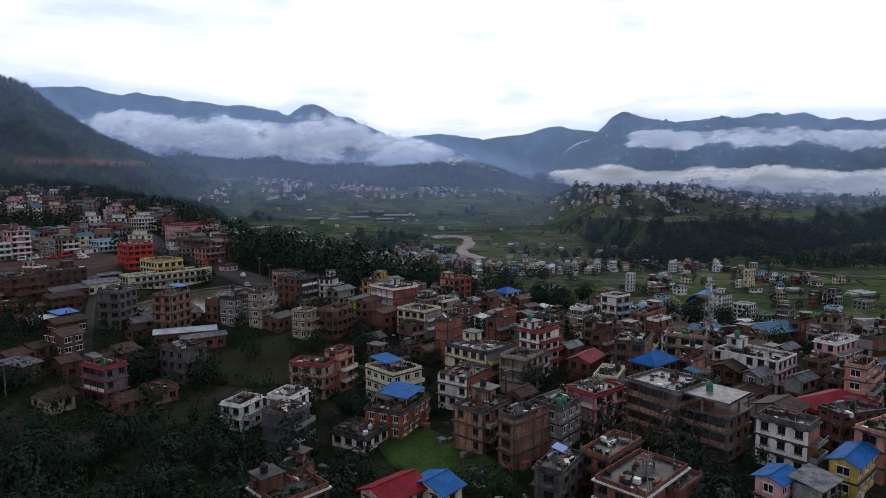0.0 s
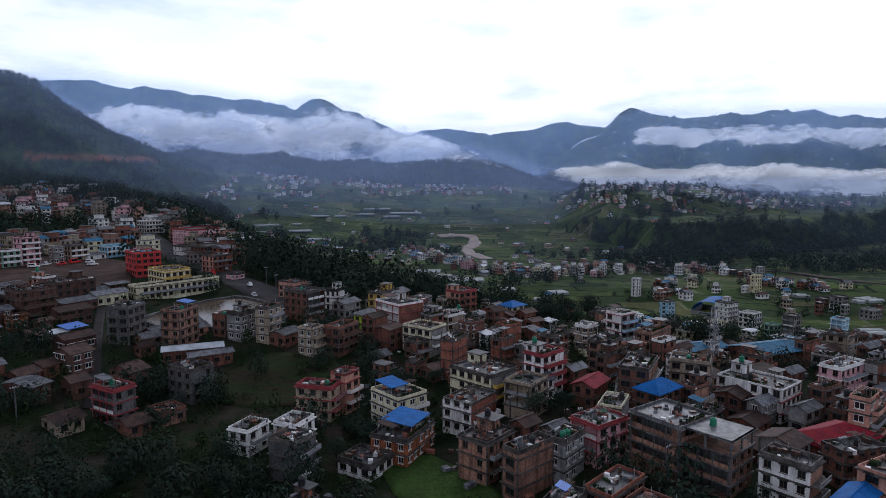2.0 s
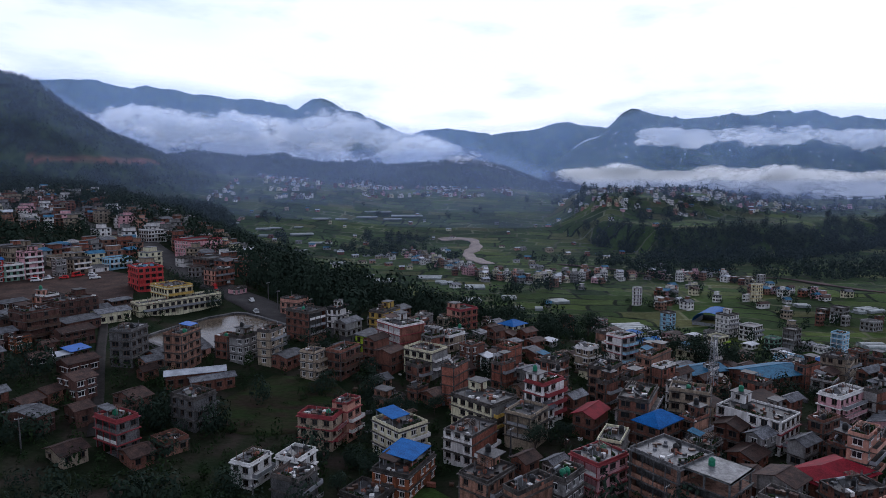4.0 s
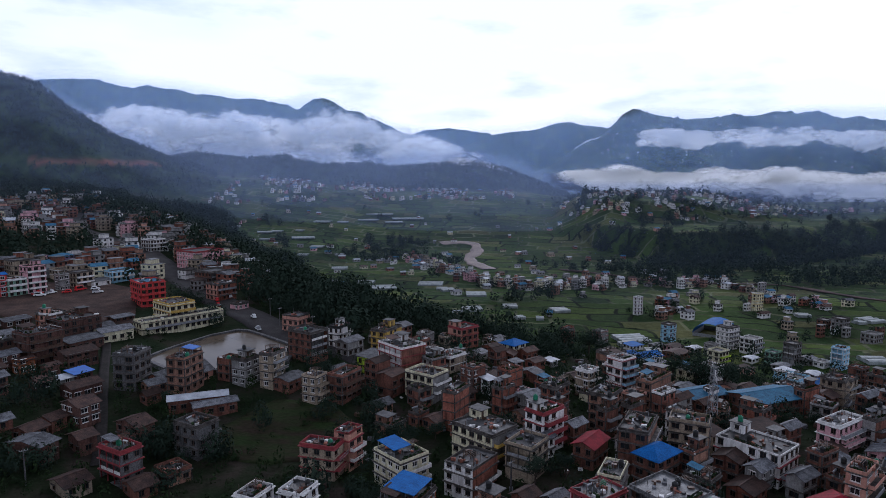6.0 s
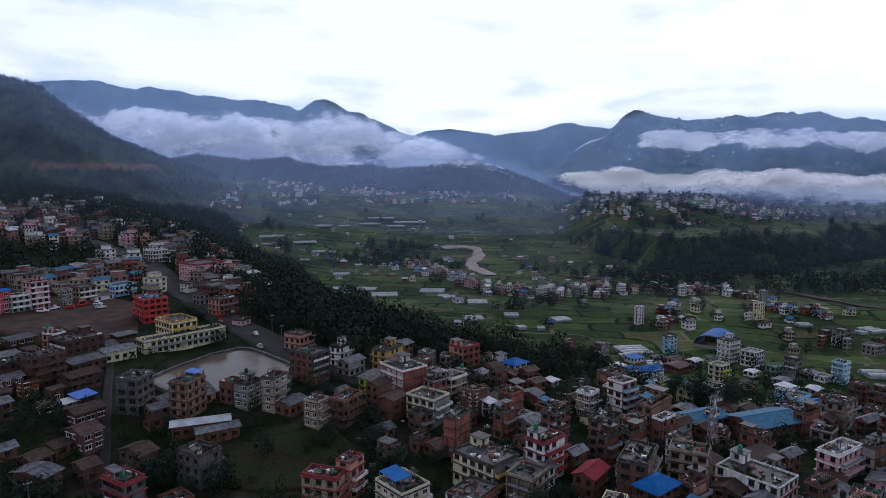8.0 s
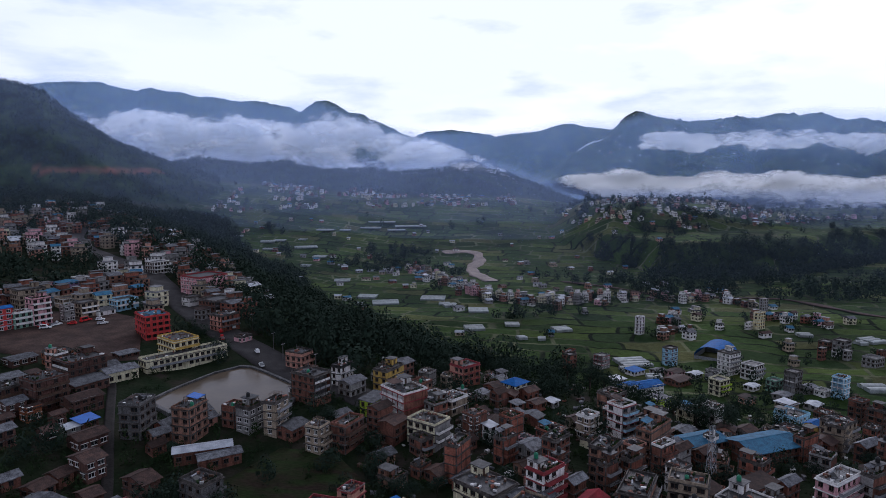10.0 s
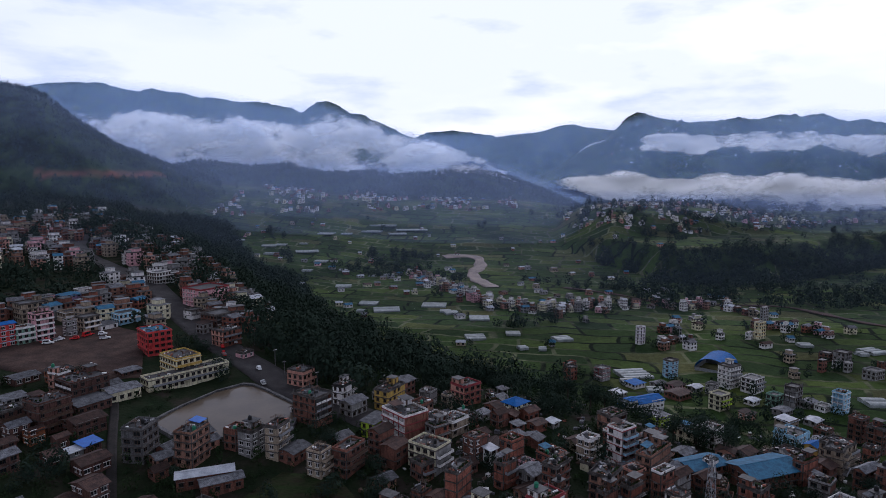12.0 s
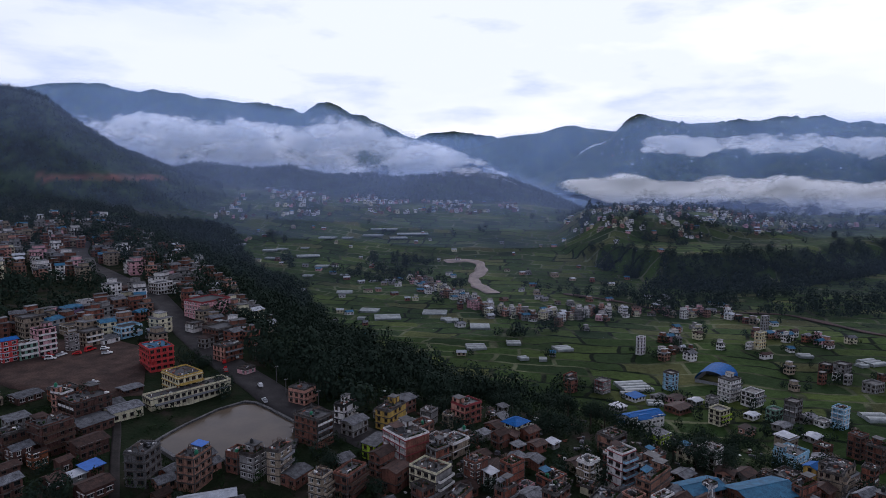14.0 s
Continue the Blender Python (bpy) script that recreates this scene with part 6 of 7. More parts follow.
house(-184.0, 354.5, 18.6, 15.7, 56, 2, SKY_BLUE, "long pale blue house with white verandas", near=1, balcony=1, rail=TRIM_WHITE, trim=TRIM_WHITE)
house(-167.1, 353.2, 11.9, 10.1, 58, 1.8, GREY_WALL, "grey house near the red office", near=1, roof="shed", roof_mat=GREY_TIN, rise=0.6)
house(-223.3, 403.6, 9.7, 8.2, 56, 2, WHITE, "narrow white house behind the street", near=1)
house(-239.0, 408.3, 13.0, 11.0, 55, 2, WHITE, "white house above the mauve one", near=1)
house(-206.5, 392.2, 15.6, 13.2, 55, 2, BRICK[1], "dark brick house behind the street", near=1)
house(-204.6, 414.6, 14.7, 12.4, 56, 2, BRICK[0], "brick house beside the street", near=1)
house(-232.4, 451.1, 20.1, 17.0, 61, 2.3, BRICK[1], "brown brick house up the street", near=1, roof="gable", roof_mat=RUST_TIN, rise=1.0)
house(-213.2, 463.2, 20.5, 17.3, 61, 3, WHITE, "white house with verandas on the street bend", near=1, balcony=1, rail=TRIM_WHITE)
house(-191.3, 464.3, 25.7, 21.8, 56, 3, BRICK[1], "dark brick block with long slabs", near=1)
house(-156.9, 406.3, 33.3, 28.2, 59, 4, PINK, "wide pink house with maroon bands on the street", near=1, trim=MAROON, balcony=1, rail=PINK)
house(-151.3, 370.7, 12.3, 10.4, 60, 2, WHITE, "white shop house beside the main road", near=1)
house(-129.2, 353.3, 22.7, 19.2, 61, 3, BRICK[1], "brown brick row with stepped roof terraces", near=1, stubs=2)
house(-133.0, 340.2, 9.6, 8.1, 61, 2.1, GREY_WALL, "grey shop house beside the main road", near=1, roof="shed", roof_mat=RUST_TIN, rise=0.6)
house(-114.4, 321.7, 16.2, 13.7, 55, 3, SALMON, "salmon shop block with a whitewashed end", near=1, side=BRICK[0])
house(-98.8, 302.2, 9.4, 8.0, 59, 1, PINK, "small pink kiosk beside the main road", near=1)
house(-148.3, 438.8, 14.1, 12.0, 59, 2, CREAM, "yellow and cream house above the wood", near=1, trim=YELLOW)
house(-139.2, 436.5, 11.0, 9.3, 58, 2, RED_WALL, "low red house above the wood", near=1, trim=TRIM_WHITE)
house(-118.5, 369.1, 15.8, 13.4, 55, 1.2, BRICK[1], "long brick shed at the edge of the wood", near=1, roof="gable", roof_mat=RUST_TIN, rise=0.8)
house(-145.3, 244.1, 20.9, 17.7, 58, 3, BRICK_OLD_DIM, "wide brown brick house with tin on its roof", near=1, stair=1)
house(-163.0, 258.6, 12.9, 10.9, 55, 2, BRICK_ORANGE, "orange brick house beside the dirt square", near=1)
house(-177.7, 256.4, 13.8, 11.7, 61, 1, BRICK_OLD_DIM, "low brick shed under grey tin by the square", near=1, roof="gable", roof_mat=GREY_TIN, rise=0.8)
house(-140.5, 214.4, 15.8, 13.4, 61, 4, BRICK_OLD_DIM, "old brick house with open plank galleries", near=1, balcony=1, rail=TIMBER)
house(-151.9, 209.9, 11.0, 9.3, 58, 3, BRICK_OLD_DIM, "brown brick house with timber balconies", near=1, balcony=1, rail=TIMBER)
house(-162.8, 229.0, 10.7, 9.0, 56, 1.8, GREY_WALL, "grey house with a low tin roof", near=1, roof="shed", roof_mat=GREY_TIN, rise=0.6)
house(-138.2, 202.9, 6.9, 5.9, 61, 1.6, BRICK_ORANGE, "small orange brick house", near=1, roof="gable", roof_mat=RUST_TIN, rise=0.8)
house(-127.1, 213.6, 14.4, 12.2, 59, 1.7, BRICK_OLD_DIM, "old brick row under a rusty tin roof", near=1, roof="gable", roof_mat=RUST_TIN, rise=1.4)
house(-127.9, 200.4, 5.8, 4.9, 61, 1.5, BRICK_OLD_DIM, "narrow brick house by the lane", near=1, roof="gable", roof_mat=RUST_TIN, rise=0.8)
house(-118.5, 200.4, 7.9, 6.7, 61, 1, BRICK_OLD_DIM, "brick house with a blue tarpaulin roof", near=1, roof="shed", roof_mat=TANK_BLUE, rise=0.7)
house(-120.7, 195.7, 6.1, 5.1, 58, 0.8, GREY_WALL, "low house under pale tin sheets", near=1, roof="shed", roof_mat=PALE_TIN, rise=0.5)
house(-111.1, 188.3, 12.2, 10.3, 57, 1.3, BRICK_OLD_DIM, "brick row under layered rusty tin", near=1, roof="gable", roof_mat=RUST_TIN, rise=1.2)
house(-137.8, 234.0, 17.9, 15.2, 59, 1.2, BRICK_OLD_DIM, "long shed under mossy grey tin", near=1, roof="gable", roof_mat=GREY_TIN, rise=1.0)
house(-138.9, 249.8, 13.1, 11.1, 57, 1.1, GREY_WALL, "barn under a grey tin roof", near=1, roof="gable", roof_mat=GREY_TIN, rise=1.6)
house(-141.1, 271.6, 11.9, 10.0, 55, 0.8, BRICK_OLD_DIM, "low shed beside the square", near=1, roof="gable", roof_mat=GREY_TIN, rise=0.6)
house(-145.3, 225.1, 5.1, 4.3, 56, 0.9, BRICK_OLD_DIM, "tin shed painted blue", near=1, roof="shed", roof_mat=BLUE_TIN, rise=0.5)
house(-141.5, 192.1, 8.9, 7.6, 61, 1.7, BRICK_OLD_DIM, "dark brick house under the trees", near=1, roof="gable", roof_mat=RUST_TIN, rise=1.0)
house(186.0, 424.0, 26.0, 21.0, 52, 0.8, STEEL, "sports hall under a tall blue arched roof", near=0, roof="arch", roof_mat=BLUE_TIN, rise=7.5, over=0.2, category="hall", bays=0, side_bays=0)

# ---- the rest of the town, street by street ----
WALLS = ((BRICK[0], "red brick"), (BRICK[1], "brown brick"), (GREY_WALL, "grey rendered"), (WHITE, "whitewashed"), (DUN, "dun"), (SALMON, "salmon"), (PINK, "pink"), (CREAM, "cream"), (BRICK[2], "pale brick"))


def fill(seed, tries, most, x0, x1, y0, y1, keep, where, near=0, tall=(2, 4), size=(7, 12), turn=50, tin=0.25, gap=0.95, weights=(3, 4, 3, 2, 2, 1, 1, 1, 2), bays=None):
    """Houses at random over a stretch of the plan, clear of each other."""
    rng = random.Random(seed)
    made = 0
    for _ in range(tries):
        x, y = rng.uniform(x0, x1), rng.uniform(y0, y1)
        w, d = rng.uniform(*size), rng.uniform(*size)
        if not keep(x, y) or any(math.hypot(x - a, y - b) < gap * (r + (w + d) / 4) for a, b, r in PLACED):
            continue
        wall, word = rng.choices(WALLS, weights)[0]
        # The left quarter swaps its brick for the dimmed old one
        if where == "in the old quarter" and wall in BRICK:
            wall, word = BRICK_OLD_DIM, "old dark brick"
        floors = rng.randint(*tall)
        is_tin = rng.random() < tin
        label = f"{word} house {'under a tin roof' if is_tin else 'with a flat roof'} {where}"
        if is_tin:
            house(x, y, w, d, turn + rng.uniform(-12, 12), max(1, floors - 1), wall, label, roof="gable", roof_mat=rng.choice((GREY_TIN, RUST_TIN, RUST_TIN, GREY_TIN, RUST_TIN)), rise=1.3, near=near, bays=bays, side_bays=bays)
        else:
            house(x, y, w, d, turn + rng.uniform(-12, 12), floors, wall, label, near=near, side=rng.choice((None, BRICK[0], BRICK[1], BRICK[2])) if near else None, blank=rng.choice(((), (0,))), balcony=rng.choice((0, 0, 1)), stair=rng.choice((0, 0, 0, 1, 2)), stubs=rng.choice((0, 0, 4)) if near else 0, tanks=rng.choice((0, 1)) if near else 0, bays=bays, side_bays=bays, roof_mat=rng.choice((ROOFTOP, ROOFTOP, PALE_ROOF)))
        made += 1
        if made >= most:
            break


def village(seed, tries, most, x0, x1, y0, y1, keep, label, tall, size, turn, tin=0.35, gap=0.95, weights=(3, 3, 3, 2, 2, 1, 1, 1, 2)):
    """A far quarter of many small houses, too far off to pick apart: one thing."""
    rng = random.Random(seed)
    roofs = (ROOFTOP, PALE_ROOF, GREY_TIN, RUST_TIN, TEAL_TIN, PALE_TIN)
    v, f, slots, made = [], [], [], 0
    for _ in range(tries):
        x, y = rng.uniform(x0, x1), rng.uniform(y0, y1)
        w, d = rng.uniform(*size), rng.uniform(*size)
        if not keep(x, y) or any(math.hypot(x - a, y - b) < gap * (r + (w + d) / 4) for a, b, r in PLACED):
            continue
        PLACED.append((x, y, (w + d) / 4))
        is_tin = rng.random() < tin
        wall = 1 + rng.choices(range(len(WALLS)), weights)[0]
        far_into(v, f, slots, x, y, ground_at(x, y), w, d, turn + rng.uniform(-20, 20), rng.randint(*tall), wall, 1 + len(WALLS) + (rng.choice((2, 3, 4, 5)) if is_tin else rng.choice((0, 0, 1))), is_tin)
        made += 1
        if made >= most:
            break
    me = mesh_of("village", v, f, [GLASS, *[m for m, _ in WALLS], *roofs], slots=slots)
    tagged(new("village", me), label, "village", kind="stuff")


def on_ridge(x, y):
    return town_side(x, y) < 0.12 and near_path(x, y, MAIN_ROAD, 0) > 11


def in_wood(x, y):
    """The wooded hollow on the upper side of the square."""
    return (((x + 300) / 75) ** 2 + ((y - 425) / 70) ** 2 < 1) & (x < -238)


def square(x, y):
    return -238 < x < -132 and 262 < y < 345


def lane_clear(x, y):
    return near_path(x, y, LANE, 0) > 6


OLD = (4, 8, 2, 0.5, 1.5, 0.3, 0.2, 0.2, 1)
fill(21, 2500, 40, -230, -120, 150, 262, lambda x, y: on_ridge(x, y) and lane_clear(x, y), "in the old quarter", 1, (1, 3), (5.5, 9), 56, 0.65, 0.85, weights=OLD)
fill(38, 1500, 14, -120, -45, 140, 215, lambda x, y: lane_clear(x, y) and x < -50 - 0.2 * (215 - y), "below the pond", 1, (1, 2), (5, 8), 60, 0.7, 0.95, weights=OLD)
fill(25, 1400, 16, -60, 45, 205, 262, on_ridge, "above the wood", 1, (1, 2), (6.5, 9.5), 55, 0.6, 0.85)
fill(37, 3000, 44, -20, 140, 150, 236, lambda x, y: town_side(x, y) < 0.5 and not (x < 2 and y < 178) and not (40 < x < 66 and y > 222), "in the crowded middle town", 1, (1, 3), (6.5, 9.5), 48, 0.6, 0.85)
fill(26, 1400, 16, 140, 260, 190, 300, lambda x, y: town_side(x, y) < 0.97, "on the town's lower slope", 1, (1, 3), (7, 11), 45, 0.45, 0.85)
fill(30, 700, 14, 58, 120, 85, 170, lambda x, y: True, "in the lower quarter", 1, (2, 3), (6, 8), 40, 0.35, 0.85)
BRIGHT = (2, 1, 3, 7, 1, 3, 4, 3, 1)
PALE = (2, 1, 3, 6, 2, 1, 1, 2, 1)
village(22, 4000, 70, -340, -110, 330, 440, lambda x, y: on_ridge(x, y) and not square(x, y) and not in_wood(x, y) and near_path(x, y, MAIN_ROAD, 0) < 130, "dark brick shop houses crowding the main road", (2, 3), (6, 9), 54, 0.3, 0.85, (4, 7, 3, 1.5, 3, 1, 1, 1, 2))
village(23, 9000, 330, -620, -150, 400, 900, lambda x, y: on_ridge(x, y) and near_path(x, y, MAIN_ROAD, 0) < 140 and not in_wood(x, y), "packed brick and concrete houses up the main road", (2, 4), (6, 10.5), 50, 0.2, 0.86, (2, 6, 5, 3, 3, 1, 2, 1, 2))
village(24, 2500, 60, -640, -330, 640, 980, lambda x, y: town_side(x, y) < 0.3 and waves(x, y, 170, 2) > -0.1, "scattered houses on the slope above the town", (1, 3), (6, 10), 20)
village(27, 3000, 210, 240, 900, 960, 1330, lambda x, y: land(x, y) > 50 and waves(x, y, 150, 8) > -0.25, "pale hamlet of small houses along the plateau", (1, 2), (4.5, 8), 15, weights=PALE)
village(28, 5000, 260, -470, 160, 1120, 1600, lambda x, y: land(x, y) > 70 and waves(x, y, 180, 6) > 0.0, "small pale houses scattered over the wooded hills", (1, 2), (5.5, 9), 10, weights=PALE)
village(29, 700, 40, -330, 330, 640, 1000, lambda x, y: town_side(x, y) > 0.97 and near_path(x, y, [(-10, 1190), (58, 1150), (40, 985), (62, 832)], 0) > 25, "farm huts standing among the paddy fields", (1, 1), (6, 10), 15, 0.7, weights=PALE)
village(31, 6000, 420, 700, 2700, 2350, 3500, lambda x, y: waves(x, y, 330, 3) > -0.1, "tiny pale farmhouses over the far mountainside", (1, 1), (4, 6.5), 5, 0.5, weights=PALE)
village(32, 1500, 24, -60, 320, 560, 900, lambda x, y: near_path(x, y, [(-45, 900), (-12, 800), (30, 690), (60, 640), (100, 624), (180, 638), (240, 660), (300, 630)], 0) < 18, "small farmhouses beside the river fields", (1, 3), (5, 8), 40, 0.3, 0.9, PALE)
village(39, 600, 7, 225, 320, 360, 570, lambda x, y: waves(x, y, 90, 3) > 0.0, "small farmhouses spread over the lower fields", (1, 2), (4.5, 7), 30, 0.5, 1.6, PALE)
village(33, 2500, 60, -60, 140, 600, 940, lambda x, y: near_path(x, y, [(-47, 920), (-5, 800), (38, 718), (54, 672), (97, 640)], 0) < 11, "crowded small houses along the track by the river", (1, 3), (4.5, 7.5), 30, 0.25, 0.8, BRIGHT)
village(34, 2500, 40, 90, 330, 600, 720, lambda x, y: near_path(x, y, [(100, 648), (180, 668), (240, 672), (300, 655)], 0) < 13, "close row of narrow houses between the paddy fields", (1, 3), (4.5, 7), 20, 0.3, 0.9, BRIGHT)
village(35, 1200, 26, 150, 400, 420, 600, lambda x, y: near_path(x, y, [(236, 610), (215, 560), (196, 530), (180, 480)], 0) < 13 or near_path(x, y, [(290, 560), (350, 530)], 0) < 12, "sheds and small houses along the field track", (1, 2), (4.5, 8), 25, 0.55, 0.85, BRIGHT)
village(36, 2500, 60, -420, 330, 470, 1260, lambda x, y: town_side(x, y) > 0.97 and waves(x, y, 160, 4) > -0.1 and near_path(x, y, [(-10, 1190), (58, 1150), (40, 985), (62, 832)], 0) > 25, "pale plastic sheds and tin huts spread over the paddy fields", (1, 1), (4, 9), 10, 0.9, weights=PALE)


# ---- pond, square, greenhouses ----
def pond():
    """Muddy pond below the school, with a stone bank."""
    edge = [(-109, 225), (-107, 234), (-104, 243), (-97, 259), (-89, 268), (-84, 267), (-77, 261), (-58, 242), (-57, 222), (-76, 212), (-96, 214)]
    cx, cy = sum(p[0] for p in edge) / len(edge), sum(p[1] for p in edge) / len(edge)
    level = 56.75
    n = len(edge)
    thing = tagged(new("pond"), "muddy brown pond with a low stone bank", "pond", kind="structure")
    part("water", mesh_of("water", [(x, y, level) for x, y in edge] + [(cx, cy, level)], [(i, (i + 1) % n, n) for i in range(n)][::-1], [POND]), thing)
    v = []
    for k, (grow, z) in enumerate(((0.995, level - 6), (0.995, level + 0.7), (1.05, level + 0.75), (1.06, level - 6))):
        v += [(cx + (x - cx) * grow, cy + (y - cy) * grow, z) for x, y in edge]
    part("bank", mesh_of("bank", v, [f[::-1] for f in grid_faces(4, n, True)], [CONCRETE]), thing)


pond()


def apron(name, edge, mat, label, category, rise=0.3):
    """An open yard laid on the ground: a fine fan that follows the land."""
    cx, cy = sum(p[0] for p in edge) / len(edge), sum(p[1] for p in edge) / len(edge)
    dense = []
    for (ax, ay), (bx, by) in zip(edge, edge[1:] + edge[:1]):
        dense += [(ax + (bx - ax) * k / 6, ay + (by - ay) * k / 6) for k in range(6)]
    v = []
    for k in (1.02, 1.0, 0.85, 0.7, 0.5, 0.25, 0.002):
        v += [(cx + (x - cx) * k, cy + (y - cy) * k, ground_at(cx + (x - cx) * k, cy + (y - cy) * k) + (rise if k < 1.01 else -0.5)) for x, y in dense]
    return tagged(new(name, mesh_of(name, v, grid_faces(7, len(dense), True), [mat], True)), label, category, kind="structure")


apron("square", [(-232, 332), (-190, 346), (-160, 330), (-148, 300), (-134, 268), (-156, 262), (-192, 268), (-225, 290)], DIRT, "wide reddish dirt square with puddles", "square", 0.75)
apron("garden", [(-66, 172), (-52, 192), (-34, 190), (-24, 178), (-28, 164), (-45, 158), (-60, 160)], TERRACE, "overgrown green garden terraces below the pond houses", "garden", 0.3)
apron("garden", [(-14, 131), (-2, 132), (10, 117), (14, 104), (3, 101), (-9, 116)], GRASS, "small green vegetable garden between brick houses", "garden", 0.35)


def greenhouse(x, y, w, d, turn):
    """Plastic tunnels side by side, on hoops."""
    root = tagged(new("greenhouse"), "grey plastic-covered greenhouse tunnels in the paddy fields", "greenhouse", "greenhouses in the valley")
    root.matrix_basis = pose(x, y, ground_at(x, y) + 0.4, 0, 0, turn)
    n = max(2, min(5, int(d / 4.5)))
    span = d / n
    for k in range(n):
        y0 = -d / 2 + span * (k + 0.5)
        cover = part("tunnel", tin_roof("arch", w, span - 0.5, 0.5, 0.9, 0.0, PLASTIC_SHEET), root, at=pose(0, y0, 0))
        part("side_wall", boxes("side_wall", PLASTIC_SHEET, (-w / 2, w / 2, -span / 2 + 0.27, -span / 2 + 0.31, -0.8, 0.6)), cover)
        part("end_wall", boxes("end_wall", PLASTIC_SHEET, (-w / 2 + 0.02, -w / 2 + 0.06, -span / 2 + 0.3, span / 2 - 0.3, -0.8, 0.9)), cover)


greenhouse(-298, 1054, 24, 19, 13)
greenhouse(-281, 1069, 19, 15, -1)
greenhouse(-231, 1040, 37, 22, 17)
greenhouse(-225, 1184, 32, 22, -7)
greenhouse(-190, 1199, 21, 17, 1)
greenhouse(-283, 1005, 18, 14, -4)
greenhouse(-247, 1091, 14, 11, -4)
greenhouse(-196, 982, 21, 17, -2)
greenhouse(-202, 908, 15, 12, -6)
greenhouse(-153, 931, 13, 11, 0)
greenhouse(-107, 900, 11, 9, 17)
greenhouse(-83, 908, 16, 13, -4)
greenhouse(-132, 801, 20, 16, 5)
greenhouse(-85, 683, 21, 17, -8)
greenhouse(-62, 646, 27, 21, 8)
greenhouse(-88, 640, 8, 8, -7)
greenhouse(-13, 672, 26, 21, -4)
greenhouse(-1, 639, 11, 11, -2)
greenhouse(-128, 1278, 53, 22, -6)
greenhouse(-69, 1249, 62, 22, 5)
greenhouse(-145, 1229, 39, 22, -4)
greenhouse(-95, 1222, 33, 22, 14)
greenhouse(32, 602, 19, 19, 0)
greenhouse(24, 512, 16, 16, 7)
greenhouse(57, 528, 12, 12, 0)
greenhouse(95, 507, 14, 14, 16)
greenhouse(59, 476, 7, 8, 18)
greenhouse(74, 473, 6, 8, -7)
greenhouse(124, 407, 20, 20, 9)
greenhouse(116, 389, 10, 10, 2)
greenhouse(322, 468, 15, 15, 19)
greenhouse(240, 342, 13, 13, -3)
greenhouse(282, 487, 10, 10, -6)
greenhouse(-388, 1047, 32, 22, 11)
greenhouse(-352, 1066, 19, 15, 11)
greenhouse(5, 631, 14, 14, 15)
greenhouse(126, 370, 9, 9, -7)
greenhouse(309, 460, 7, 8, 11)


# ---- vehicles ----
def car(x, y, turn, paint_mat, label, category="car", long=4.3, high=1.75, bed=0):
    """Body with a narrower cabin, dark glass, four wheels; bed: a truck's open back."""
    root = tagged(new(category.replace(" ", "_")), label, category, "vehicles on the road and the square")
    root.matrix_basis = pose(x, y, ground_at(x, y) + 0.78, 0, 0, turn)
    h, wd = long / 2, 0.85
    v = [(-h, -wd, 0.35), (h, -wd, 0.35), (h, wd, 0.35), (-h, wd, 0.35), (-h, -wd, 0.85), (h, -wd * 0.95, 0.8), (h, wd * 0.95, 0.8), (-h, wd, 0.85), (-h * 0.98, -wd * 0.95, 0.98), (h * 0.55, -wd * 0.95, 0.98), (h * 0.55, wd * 0.95, 0.98), (-h * 0.98, wd * 0.95, 0.98)]
    f = [(0, 3, 2, 1), (0, 1, 5, 4), (1, 2, 6, 5), (2, 3, 7, 6), (3, 0, 4, 7), (4, 5, 9, 8), (5, 6, 10, 9), (6, 7, 11, 10), (7, 4, 8, 11), (8, 9, 10, 11)]
    part("body", mesh_of("body", v, f, [paint_mat]), root)
    a, b = (-h * 0.9 if not bed else 0.0), h * 0.42
    cabin = part("cabin", mesh_of("cabin", [(a, -0.78, 0.98), (b, -0.78, 0.98), (b, 0.78, 0.98), (a, 0.78, 0.98), (a + 0.15, -0.66, high), (b - 0.55, -0.66, high), (b - 0.55, 0.66, high), (a + 0.15, 0.66, high)], [(4, 5, 6, 7), (0, 1, 5, 4), (1, 2, 6, 5), (2, 3, 7, 6), (3, 0, 4, 7)], [paint_mat]), root)
    part("window", boxes("window", GLASS, (a + 0.3, b - 0.6, -0.76, 0.76, 1.1, high - 0.18)), cabin, "dark side glass")
    if bed:
        part("bed", ring("bed", STEEL, h - 0.1, 1.6, 0.98, 1.5, 0.08), root, at=pose(-h / 2 - 0.1, 0, 0))
    for wx in (-h * 0.62, h * 0.62):
        for wy in (-wd + 0.05, wd - 0.05):
            ring_v = [(0.34 * math.cos(k * math.pi / 5), s, 0.34 * math.sin(k * math.pi / 5)) for s in (-0.11, 0.11) for k in range(10)]
            part("wheel", mesh_of("wheel", ring_v, grid_faces(2, 10, True) + [tuple(range(10)), tuple(range(19, 9, -1))], [RUBBER]), root, at=pose(wx, wy, 0.34))


car(-86, 282, 120, CAR_WHITE, "white jeep driving on the wet main road", "jeep")
car(-80, 268, 120, CAR_WHITE, "white pickup truck parked beside the main road", "pickup truck", 4.8, 1.7, 1)
car(-114, 314, 118, CAR_RED, "small red car on the wet main road")
car(-110, 322, 118, CAR_WHITE, "white car behind the red one on the road")
car(-185, 440, 120, CAR_WHITE, "white van far up the main road", "van", 4.6, 2.0)
car(-198, 306, 20, CAR_WHITE, "white minibus parked on the dirt square", "minibus", 5.2, 2.1)
car(-190, 315, 200, CAR_RED, "faded red car parked on the dirt square")
